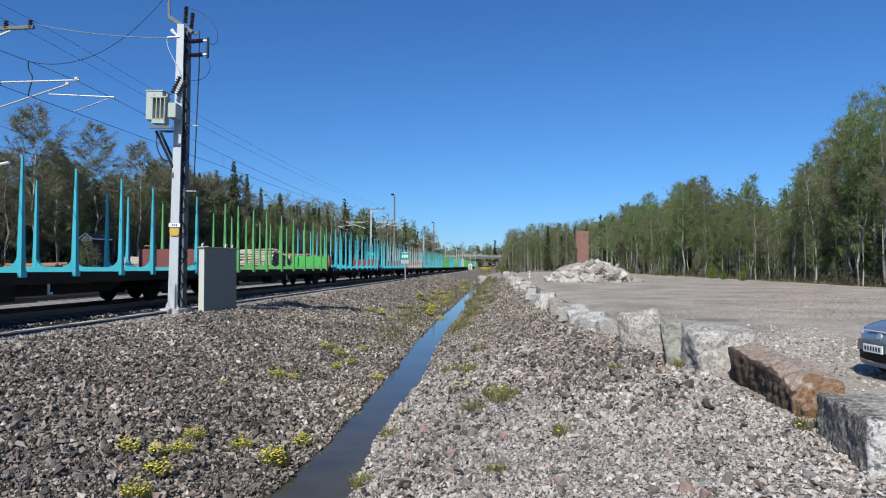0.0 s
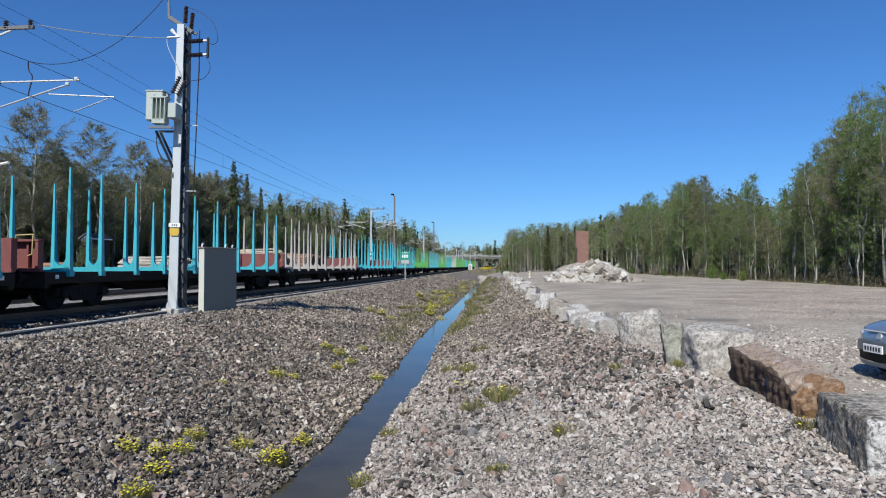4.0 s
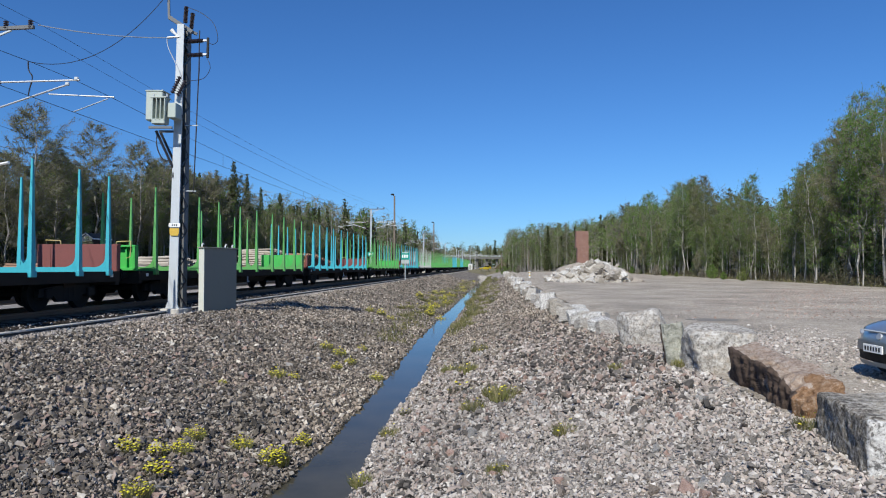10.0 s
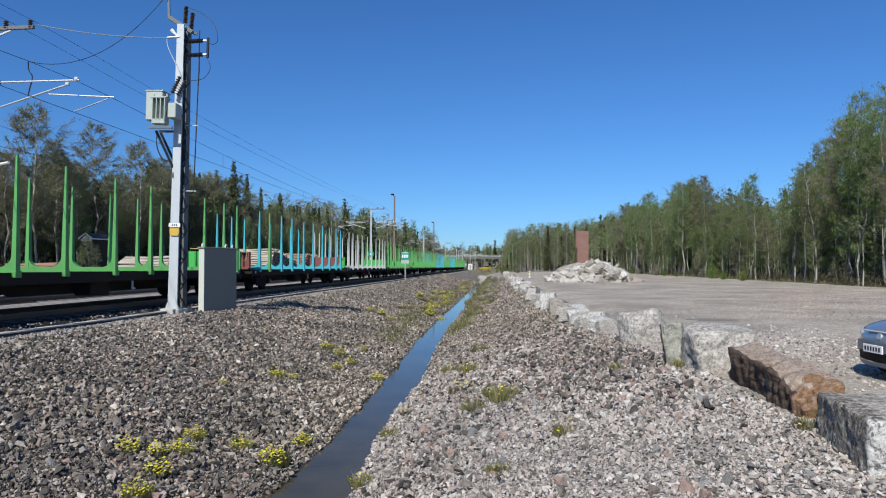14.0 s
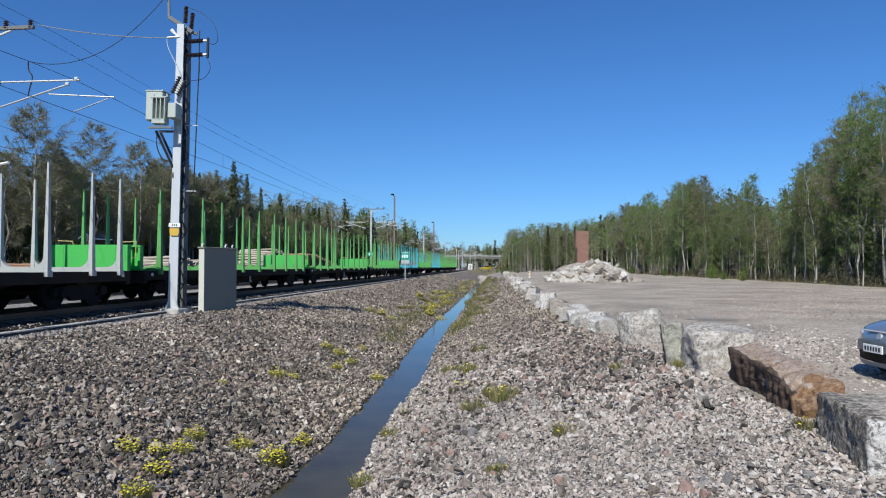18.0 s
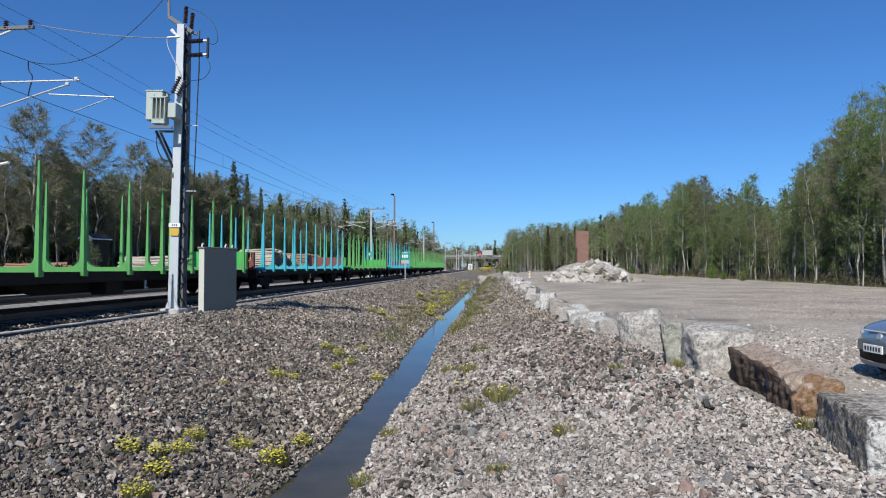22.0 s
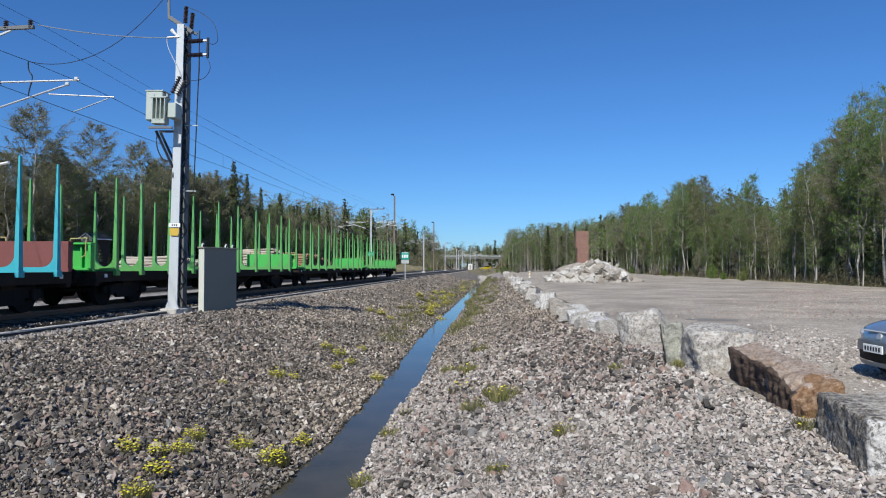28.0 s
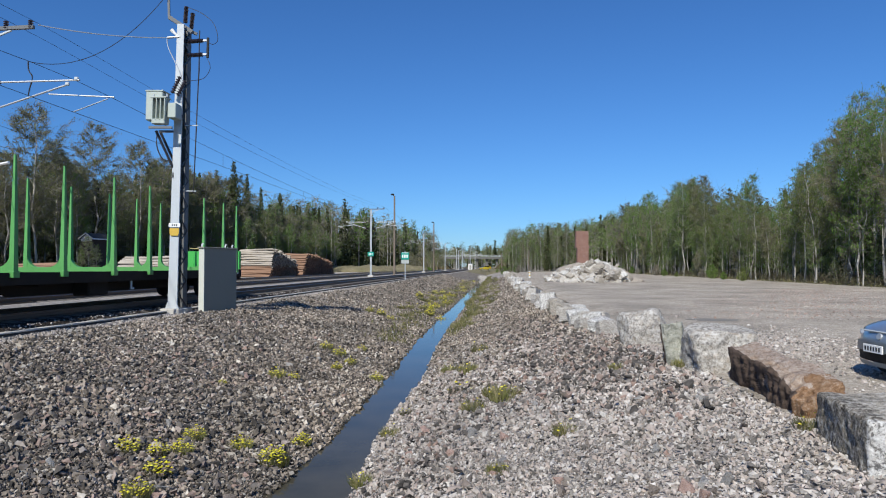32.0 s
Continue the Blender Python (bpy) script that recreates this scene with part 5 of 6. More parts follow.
    for a, b in (((0.08, 0.2, 9.5), (0.10, 0.2, 10.05)), ((0.23, 0.32, 9.34), (0.27, 0.32, 9.88)), ((0.13, 0.3, 8.92), (0.66, 0.3, 8.95)), ((0.13, 0.3, 8.46), (0.66, 0.3, 8.49))):
        bm = bmesh.new()
        insulator(bm, a, b, 0.078, 12)
        part("insulator", bm, M_porc, m, "dark ribbed insulator")
    for z in (8.95, 8.49):
        bm = bmesh.new()
        box(bm, (0.74, 0.3, z), (0.18, 0.06, 0.06), bevel=0.01)
        part("terminal", bm, M_white, m)
    bm = bmesh.new()
    tube(bm, (0.82, 0.3, 8.38), (0.82, 0.3, 9.04), 0.045, seg=8)
    part("surge_arrester", bm, M_black, m)
    bm = bmesh.new()
    tube(bm, (-0.42, 0.0, 8.95), (0.0, 0.05, 9.0), 0.04, 0.03, seg=8)
    part("end_clamp", bm, M_wirepale, m)
    bm = bmesh.new()
    tube(bm, (-0.30, 0.05, 9.22), (-0.08, 0.05, 9.0), 0.07, 0.02, seg=8)
    part("clamp", bm, M_white, m, "white clamp")
    bm = bmesh.new()
    box(bm, (0.015, -0.03, 2.86), (0.38, 0.012, 0.13))
    part("number_plate", bm, M_white, m, "white plate with an unreadable mark")
    bm = bmesh.new()
    for k in range(3):
        box(bm, (-0.05 + k * 0.07, -0.038, 2.86), (0.03, 0.004, 0.06))
    part("plate_mark", bm, M_black, m)
    bm = bmesh.new()
    slab(bm, [(-0.10, 2.52), (0.13, 2.52), (0.17, 2.60), (0.17, 2.76), (-0.14, 2.76), (-0.14, 2.60)], "y", -0.035, -0.022)
    part("warning_plate", bm, M_yellow, m, "yellow warning plate")
    cable("down_cable", [(0.50, 0.35, 9.3), (0.52, 0.35, 8.0), (0.50, 0.3, 6.0), (0.47, 0.3, 3.95)], 0.022, M_black, m, smooth_line=False)
    for z in (6.15, 4.0):
        bm = bmesh.new()
        beam(bm, (0.12, 0.3, z), (0.56, 0.3, z), 0.03, 0.03)
        part("standoff", bm, M_galv, m)
    cable("jumper", [(0.16, 0.2, 10.02), (0.6, 0.3, 9.85), (1.0, 0.3, 9.5), (1.15, 0.3, 9.0), (1.0, 0.3, 8.82), (0.82, 0.3, 8.9)], 0.010, M_wire, m)
    cable("jumper", [(0.78, 0.3, 8.4), (0.92, 0.3, 8.05), (0.7, 0.3, 7.7), (0.2, 0.3, 7.62)], 0.010, M_wire, m)
    cable("jumper", [(-0.42, 0.0, 8.9), (-0.36, 0.0, 8.6), (-0.05, 0.0, 8.0), (0.08, 0.0, 7.7)], 0.014, M_wirepale, m)
    cable("tank_cable", [(-0.7, 0.1, 5.9), (-0.72, 0.1, 5.45), (-0.5, 0.1, 5.0), (-0.15, 0.1, 4.9), (-0.1, 0.0, 4.4)], 0.022, M_black, m)
    return m


def trackside_cabinet():
    c = thing("trackside_cabinet", "tall narrow grey steel cabinet standing beside the mast", "cabinet", pose(-9.42, 22.5, -0.40, 0, 0, -13))
    bm = bmesh.new()
    box(bm, (0, 0, 1.10), (0.19, 1.80, 2.14), bevel=0.012)
    part("body", bm, M_cabinet, c)
    bm = bmesh.new()
    box(bm, (0, -0.915, 1.12), (0.21, 0.03, 2.12), bevel=0.006)
    part("door", bm, M_cabedge, c, "edge panel coloured pale as sunlit")
    bm = bmesh.new()
    box(bm, (0, -0.02, 2.19), (0.26, 1.92, 0.05), bevel=0.012)
    part("roof_cap", bm, M_cabinet, c)
    for y in (-0.86, 0.4, 0.8):
        bm = bmesh.new()
        bmesh.ops.create_circle(bm, segments=12, radius=0.09, matrix=pose(0, y, 2.25, 0, 90, 0))
        g = bmesh.ops.extrude_edge_only(bm, edges=bm.edges[:])
        vs = [v for v in g["geom"] if isinstance(v, bmesh.types.BMVert)]
        for v in vs:
            d = v.co - Vector((0, y, 2.25))
            v.co = Vector((0.03, y, 2.25)) + d * 0.6
        part("lifting_eye", bm, M_white, c, "white lifting ring")
    bm = bmesh.new()
    box(bm, (0, 0, 0.0), (0.3, 1.9, 0.1))
    part("plinth", bm, M_conc, c)
    return c


def catenary_mast_meshes():
    bm = bmesh.new()
    a, b, t = 0.10, 0.10, 0.012
    prof = [(-a, -b), (-a + 2 * t, -b), (-a + 2 * t, -t), (a - 2 * t, -t), (a - 2 * t, -b), (a, -b), (a, b), (a - 2 * t, b), (a - 2 * t, t), (-a + 2 * t, t), (-a + 2 * t, b), (-a, b)]
    slab(bm, prof, "z", 0.1, 8.5)
    return done(bm, "post", M_galv)


POST = catenary_mast_meshes()


def catenary_mast(y, x=-15.38, both=True, sign=False):
    m = thing("catenary_mast", "pale galvanised overhead-line mast with cantilevers over two tracks", "mast", pose(x, y, -0.25), "overhead-line masts")
    part("post", POST, None, m)
    bm = bmesh.new()
    box(bm, (0, 0, 0.1), (0.7, 0.7, 0.5), bevel=0.05)
    part("footing", bm, M_conc, m)
    for side in (1, -1):
        if side < 0 and not both:
            continue
        c = new("cantilever")
        c.parent = m
        tagged(c, "aluminium tube cantilever")
        for nm, a, b, r in (("top_tube", (0.1, 0, 6.90), (3.15, 0, 6.92), 0.028), ("strut", (0.1, 0, 5.98), (2.77, 0, 6.79), 0.028), ("steady_arm", (2.2, 0, 6.52), (4.22, 0, 6.39), 0.022), ("registration_arm", (4.03, 0, 6.35), (2.98, 0, 5.98), 0.016)):
            bm = bmesh.new()
            tube(bm, (a[0] * side, a[1], a[2]), (b[0] * side, b[1], b[2]), r, seg=7)
            part(nm, bm, M_wirepale, c)
        for a, b in (((side * 0.15, 0, 6.90), (side * 0.7, 0, 6.905)), ((side * 0.15, 0, 6.0), (side * 0.62, 0, 6.14))):
            bm = bmesh.new()
            insulator(bm, a, b, 0.07, 6)
            part("insulator", bm, M_porc, c)
        for x, z in ((3.05, 6.96), (2.77, 6.81)):
            bm = bmesh.new()
            box(bm, (side * x, 0, z), (0.12, 0.08, 0.10), bevel=0.02)
            part("clamp", bm, M_galv, c)
    bm = bmesh.new()
    beam(bm, (-0.25, 0, 8.50), (1.7, 0, 8.54), 0.10, 0.10)
    part("crossarm", bm, M_shadegalv, m)
    bm = bmesh.new()
    beam(bm, (0.05, 0, 8.1), (1.0, 0, 8.46), 0.05, 0.05)
    part("brace", bm, M_galv, m)
    for dx in (0.83, 1.6):
        bm = bmesh.new()
        insulator(bm, (dx, 0, 8.5), (dx, 0, 8.75), 0.08, 4)
        part("insulator", bm, M_porc, m)
    if sign:
        bm = bmesh.new()
        box(bm, (0, -0.13, 2.95), (0.75, 0.03, 0.55), bevel=0.01)
        s = part("km_sign", bm, M_teal, m, "teal kilometre sign with white marks")
        bm = bmesh.new()
        for k in range(3):
            box(bm, (-0.18 + k * 0.18, -0.152, 2.95), (0.09, 0.008, 0.26))
        part("sign_marks", bm, M_white, s)
    return m


MASTS = (19.0, 83, 145, 207, 269, 318)


def overhead_wires():
    ys = (-40,) + MASTS + (380,)
    for x in (-12.4, -18.7):
        for lab, z0, dip, r in (("contact_wire", 5.72, 0.0, 0.009), ("messenger_wire", 6.68, 0.7, 0.008)):
            pts = []
            for a, b in zip(ys, ys[1:]):
                pts += sag((x, a, z0), (x, b, z0), dip, 8)[:-1]
            cable(lab, pts, r, M_wire, None, "thin dark overhead wire along the railway", "overhead wire")
    for dx in (0.83, 1.6):
        pts = []
        for a, b in zip(ys, ys[1:]):
            pts += sag((-15.38 + dx, a, 8.52), (-15.38 + dx, b, 8.52), 0.55, 8)[:-1]
        cable("feeder_wire", pts, 0.006, M_wire, None, "thin dark feeder wire on the mast tops", "overhead wire")
    for y in (30, 43, 56, 70):
        t = (y - 19.0) / 64.0
        cable("dropper", [(-12.4, y, 5.72), (-12.4, y, 6.68 - 2.8 * t * (1 - t))], 0.006, M_wire, None, "thin dropper between contact and messenger wire", "overhead wire")
    cable("feeder_lead", sag((-13.55, 19.0, 8.35), (-10.65, 21.1, 8.60), 0.10, 10), 0.017, M_wirepale, None, "bare pale lead from the mast to the transformer", "cable")
    cable("switch_lead", sag((-13.84, 19.0, 7.26), (-10.65, 21.1, 10.0), 0.8, 12), 0.011, M_wire, None, "dark slack lead rising to the mast top", "cable")
    cable("tail_lead", [(-13.84, 19.0, 7.26), (-13.82, 19.0, 7.0), (-13.70, 19.0, 6.78), (-13.78, 19.0, 6.45), (-13.82, 19.0, 6.25)], 0.02, M_wire, None, "short dark hanging lead at the contact wire", "cable")


def lamp_pole(x, y, h, label):
    p = thing("lamp_pole", label, "lamp pole", pose(x, y, -0.3), "yard lamps")
    bm = bmesh.new()
    tube(bm, (0, 0, 0), (0, 0, h), 0.17, 0.12, seg=10)
    part("pole", bm, M_pole, p)
    bm = bmesh.new()
    beam(bm, (0, 0, h - 0.1), (-0.25, 0, h + 0.15), 0.06, 0.06)
    part("arm", bm, M_darkiron, p)
    bm = bmesh.new()
    box(bm, (-0.3, 0, h + 0.2), (0.5, 0.3, 0.25), bevel=0.05)
    part("lamp_head", bm, M_darkiron, p)
    return p


def station_sign():
    s = thing("track_sign", "teal and white sign board on a thin steel post", "sign", pose(-9.9, 74, -0.4))
    bm = bmesh.new()
    tube(bm, (0, 0, 0), (0, 0, 3.2), 0.05, seg=8)
    part("post", bm, M_galv, s)
    bm = bmesh.new()
    box(bm, (0, -0.07, 2.72), (0.84, 0.03, 0.80), bevel=0.01)
    b = part("upper_board", bm, M_teal, s)
    bm = bmesh.new()
    for k, w in enumerate((0.12, 0.10, 0.14, 0.10)):
        box(bm, (-0.26 + k * 0.18, -0.092, 2.68), (w, 0.008, 0.34))
    box(bm, (0, -0.092, 3.06), (0.70, 0.008, 0.06))
    part("marks", bm, M_white, b)
    for x in (-0.23, 0.23):
        bm = bmesh.new()
        box(bm, (x, -0.07, 2.08), (0.38, 0.03, 0.40), bevel=0.01)
        part("lower_board", bm, M_grey, s, "pale grey lower board")


switch_mast()
trackside_cabinet()
for yy in MASTS:
    catenary_mast(yy, sign=yy == 83)
overhead_wires()
lamp_pole(-15.3, 102, 12.2, "tall weathered timber pole with a lamp")
lamp_pole(-15.2, 167, 12.2, "tall weathered timber pole with a lamp")
station_sign()
yard_pole = thing("wooden_pole", "thin grey wooden pole at the far edge of the yard", "pole", pose(7.3, 150, -0.3))
pole_bm = bmesh.new()
tube(pole_bm, (0, 0, 0), (0, 0, 5.0), 0.11, 0.08, seg=8)
part("pole", pole_bm, M_pole, yard_pole)
lamp_pole(2.1, 230, 6.0, "slim street lamp beside the far end of the yard")


def street_lamp():
    p = thing("street_lamp", "pale street lamp over the timber yard", "lamp pole", pose(-32.9, 41.5, -0.28))
    bm = bmesh.new()
    tube(bm, (0, 0, 0), (0, 0, 7.8), 0.10, 0.06, seg=9)
    tube(bm, (0, 0, 7.8), (0.8, 0, 8.1), 0.04, seg=7)
    part("pole", bm, M_galv, p)
    bm = bmesh.new()
    box(bm, (1.1, 0, 8.12), (0.75, 0.24, 0.14), ry=-10, bevel=0.04)
    part("lamp_head", bm, M_white, p)


street_lamp()


# ---------------------------------------------------------------- timber yard
def log_material(name, bark, bark2, dark):
    return surf(name, bark, bark2, 1.1, 9, 0.9, relief=0.01, amount=0.8, stain=dark, stain_at=0.6)


M_logpale = log_material("pale_birch_log", (0.47, 0.425, 0.36), (0.26, 0.225, 0.185), (0.09, 0.075, 0.06))
M_logbrown = log_material("brown_pine_log", (0.30, 0.19, 0.125), (0.22, 0.14, 0.095), (0.10, 0.07, 0.05))
# log ends face away from the sun; their shade is in this dark colour
M_logend = surf("shaded_log_end", (0.075, 0.052, 0.037), (0.045, 0.033, 0.025), 3, 14, 0.9, amount=0.9, stain=(0.035, 0.026, 0.02), stain_at=0.55)


def log_mesh(mat, length):
    bm = bmesh.new()
    r = bmesh.ops.create_cone(bm, cap_ends=True, segments=9, radius1=0.5, radius2=0.43, depth=length, matrix=Matrix.Rotation(math.pi / 2, 4, "Y"))
    for f in bm.faces:
        if len(f.verts) > 4:
            f.material_index = 1
    return done(bm, "log", [mat, M_logend])


def log_pile(x, y0, y1, h, length, mats, label, seed, dia=0.34, slope=1.3, fall=0.0, mess=4.0):
    """Logs lie across the track; mats: lower and upper timber; fall: how far the top sinks towards the far end."""
    rnd = random.Random(seed)
    p = thing("log_pile", label, "log pile", pose(x, y0, -0.45), "stacked timber")
    meshes = [log_mesh(m, length) for m in mats]
    rows = int(h / (dia * 0.88))
    for k in range(rows):
        z = dia * 0.5 + k * dia * 0.88
        ins = z / slope
        y = ins + rnd.uniform(0, 0.3)
        while y < (y1 - y0) - ins:
            d = dia * rnd.uniform(0.55, 1.25)
            lid = h * (1 - fall * (y / (y1 - y0)) ** 1.5) + rnd.uniform(-0.45, 0.2)
            if z < lid:
                low = z < h * 0.35 + rnd.uniform(-0.3, 0.3)
                part("log", meshes[0 if low else 1], None, p, at=pose(rnd.uniform(-0.10, 0.08) - length / 2, y, z + rnd.uniform(-0.06, 0.10), rnd.uniform(0, 360), rnd.uniform(-2.5, 2.5), rnd.uniform(-mess, mess)) @ Matrix.Diagonal((1, d, d, 1)))
            y += d * 1.02
    return p


log_pile(-33.6, 99.0, 114.0, 4.5, 5.4, (M_logbrown, M_logpale), "high stack of pale birch logs in the timber yard", 1, 0.32, 2.2, 0.5, 7.0)
log_pile(-33.6, 116, 140, 4.1, 4.6, (M_logbrown, M_logbrown), "high stack of brown pine logs in the timber yard", 2, 0.36, 1.2, 0.45)
log_pile(-33.4, 66, 81, 2.6, 5.4, (M_logpale, M_logpale), "low stack of pale birch logs in the timber yard", 3, 0.26, 1.6, 0.4, 10.0)
log_pile(-39.6, 57, 64, 1.85, 5.0, (M_logbrown, M_logbrown), "low stack of brown sawlogs in the timber yard", 4, 0.26, 1.4, 0.3, 9.0)
log_pile(-41.5, 66.5, 75, 1.6, 5.0, (M_logbrown, M_logpale), "low stack of brown sawlogs in the timber yard", 6, 0.26, 1.4, 0.3, 9.0)


def house():
    h = thing("house", "small dark wooden house with white bargeboards among the trees", "house", pose(-49.3, 80.0, 1.35, 0, 0, -14) @ Matrix.Diagonal((0.78, 0.78, 0.78, 1)))
    M_wall = surf("dark_brown_boards", (0.055, 0.045, 0.038), None, 2, 20, 0.85)
    M_roof = surf("dark_roofing_felt", (0.07, 0.07, 0.072), None, 2, 20, 0.85)
    bm = bmesh.new()
    slab(bm, [(-1.05, -2.4), (1.05, -2.4), (1.05, 4.25), (0, 4.85), (-1.05, 4.25)], "y", -1.5, 2.0)
    part("wall", bm, M_wall, h)
    bm = bmesh.new()
    slab(bm, [(-1.0, 3.7), (1.0, 3.7), (1.0, 4.2), (0, 4.8), (-1.0, 4.2)], "y", -1.56, -1.51)
    part("gable", bm, M_white, h, "white boarded gable")
    for s in (-1, 1):
        bm = bmesh.new()
        slab(bm, [(s * 1.4, 4.08), (s * 1.4, 4.20), (0, 5.02), (0, 4.90)], "y", -1.75, 2.2)
        r = part("roof_slope", bm, M_roof, h, "dark felt roof slope")
        bm = bmesh.new()
        slab(bm, [(s * 1.43, 3.98), (s * 1.43, 4.21), (0, 5.06), (0, 4.83)], "y", -1.81, -1.755)
        part("bargeboard", bm, M_white, r, "white bargeboard")
        bm = bmesh.new()
        box(bm, (s * 1.42, 0.2, 4.05), (0.04, 3.9, 0.16))
        part("eaves_board", bm, M_white, r, "white eaves board")
    for x in (-0.5, 0.5):
        bm = bmesh.new()
        box(bm, (x, -1.52, 2.2), (0.6, 0.08, 0.9))
        w = part("window_frame", bm, M_pole, h)
        bm = bmesh.new()
        box(bm, (x, -1.57, 2.2), (0.48, 0.02, 0.76))
        part("pane", bm, M_black, w)


def chimney_stack():
    c = thing("brick_tower", "ruined red brick tower standing before the trees", "brick tower", pose(12.55, 100, -0.3))
    bm = bmesh.new()
    box(bm, (0.05, 0, 2.1), (1.55, 1.6, 4.2))
    part("shaft", bm, M_brick, c)
    bm = bmesh.new()
    box(bm, (-0.05, 0, 5.35), (1.72, 1.75, 2.3))
    part("upper_shaft", bm, M_brick, c)
    bm = bmesh.new()
    box(bm, (-0.02, 0, 4.28), (1.84, 1.86, 0.2)), box(bm, (-0.05, 0, 6.5), (1.8, 1.83, 0.14))
    part("cornice", bm, M_brick, c)
    rnd = random.Random(3)
    bm = bmesh.new()
    box(bm, (0, 0, 0), (0.42, 0.06, 0.13))
    me = done(bm, "brick", M_brick)
    for k in range(40):
        for i in range(4):
            z = 0.1 + k * 0.16
            if z > 6.3 or 4.1 < z < 4.4:
                continue
            w, off = (1.55, 0.05) if z < 4.2 else (1.72, -0.05)
            d = 0.80 if z < 4.2 else 0.875
            part("brick", me, None, c, at=pose(off - w / 2 + w * (i + 0.5 + (0.12 if k % 2 else -0.12)) / 4, -d - 0.02 + rnd.uniform(-0.012, 0.012), z))


house()
for hx, hy, hk, hh in ((-47.2, 76.2, "s", 3.4), (-47.6, 77.6, "g", 4.2), (-47.0, 75.2, "q", 5.0), (-46.8, 78.9, "s", 2.8), (-47.4, 74.3, "g", 3.6)):
    tree(hk, hx, hy, hh, hx * 100 % 360, True)
chimney_stack()


def sand_heap(x, y, rx, ry, h, seed):
    bm = bmesh.new()
    bmesh.ops.create_icosphere(bm, subdivisions=4, radius=1.0)
    for v in bm.verts:
        k = 1 + 0.5 * noise.noise(v.co * 2.6 + Vector((seed, 0, 0))) + 0.2 * noise.noise(v.co * 7)
        v.co = Vector((v.co.x * rx, v.co.y * ry, max(-0.1, v.co.z) ** 0.8 * h * k if v.co.z > 0 else -0.1))
    thing("gravel_heap", "low dull heap of overgrown gravel in the timber yard", "gravel heap", pose(x, y, -0.45), "gravel heaps", mesh=done(bm, "gravel_heap", M_drygrass, True))


sand_heap(-41.0, 196, 12.5, 12, 1.65, 1)
sand_heap(-34.0, 206, 10.0, 12, 1.4, 2)
sand_heap(-30.5, 232, 7.5, 9, 1.8, 3)
boulder("rock", "pale rock at the end of the ditch", -2.9, 150.0, (1.7, 1.6, 1.5), 20, M_rock, 44, 0.5, cuts=6, blocky=0.7, sub=4)


def marker_post():
    p = thing("marker_post", "short yellow and white marker post on the gravel", "marker post", pose(4.3, 86.5, -0.28))
    bm = bmesh.new()
    tube(bm, (0, 0, 0), (0, 0, 0.85), 0.12, seg=9)
    part("post", bm, M_white, p)
    for z in (0.3, 0.65):
        bm = bmesh.new()
        tube(bm, (0, 0, z - 0.07), (0, 0, z + 0.07), 0.13, seg=9)
        part("band", bm, M_yellow, p, "yellow band")


marker_post()


# ---------------------------------------------------------------- bridge
M_bridge = surf("bridge_concrete", (0.17, 0.165, 0.15), (0.12, 0.118, 0.11), 0.5, 8, 0.9, stain=(0.08, 0.078, 0.07))
M_bankgrass = rocky("dry_grass_bank", [(0.0, (0.06, 0.056, 0.028)), (0.5, (0.105, 0.092, 0.05)), (1.0, (0.16, 0.135, 0.08))], 3.0, 0.1)
BRIDGE_Y = 325.0


def road_bridge():
    b = thing("road_bridge", "grey concrete road bridge over the railway", "bridge", pose(0, BRIDGE_Y, -0.8))
    bm = bmesh.new()
    box(bm, (-10.5, 0, 5.95), (33, 9, 0.9), bevel=0.05)
    part("deck", bm, M_bridge, b)
    for y in (-4.4, 4.4):
        bm = bmesh.new()
        for z in (6.75, 7.05, 7.35):
            beam(bm, (-27, y, z), (6, y, z), 0.04, 0.04)
        rl = part("railing", bm, M_galv, b)
        for k in range(17):
            bm = bmesh.new()
            box(bm, (-27 + k * 2.06, y, 6.9), (0.08, 0.08, 1.0))
            part("baluster", bm, M_galv, rl)
    for x in (-18.6, -8.8, -4.2, 0.6):
        for y in (-2.6, 2.6):
            bm = bmesh.new()
            box(bm, (x, y, 2.5), (1.0, 0.8, 6.2), bevel=0.06)
            part("pier", bm, M_bridge, b)
    # embankments at both ends
    for x0, x1 in ((-27, -115), (5, 165)):
        bm = bmesh.new()
        s = 1 if x1 > x0 else -1
        slab(bm, [(-11, -1), (11, -1), (5, 6.35), (-5, 6.35)], "x", min(x0, x1), max(x0, x1))
        part("embankment", bm, M_bankgrass, b, "grassy earth embankment")
        bm = bmesh.new()
        slab(bm, [(x0 - s * 7.5, -1), (x0, 6.3), (x0, -1)], "y", -6, 6)
        part("end_slope", bm, M_bankgrass, b)


road_bridge()


def relay_hut():
    h = thing("relay_hut", "small white railway equipment hut beside the track", "equipment hut", pose(-10.4, 280, -0.4))
    bm = bmesh.new()
    box(bm, (0, 0, 1.25), (1.6, 2.0, 2.5), bevel=0.03)
    part("wall", bm, M_white, h)
    bm = bmesh.new()
    box(bm, (0, 0, 2.58), (1.9, 2.3, 0.16), bevel=0.03)
    part("roof", bm, M_galv, h)
    bm = bmesh.new()
    box(bm, (0.1, -1.02, 1.1), (0.8, 0.05, 1.9))
    part("door", bm, M_cabinet, h)


relay_hut()
for x, y in ((-9.8, 262), (-16.2, 296), (-15.0, 310), (-11.2, 300), (-9.4, 314)):
    catenary_mast(y, x, both=False)


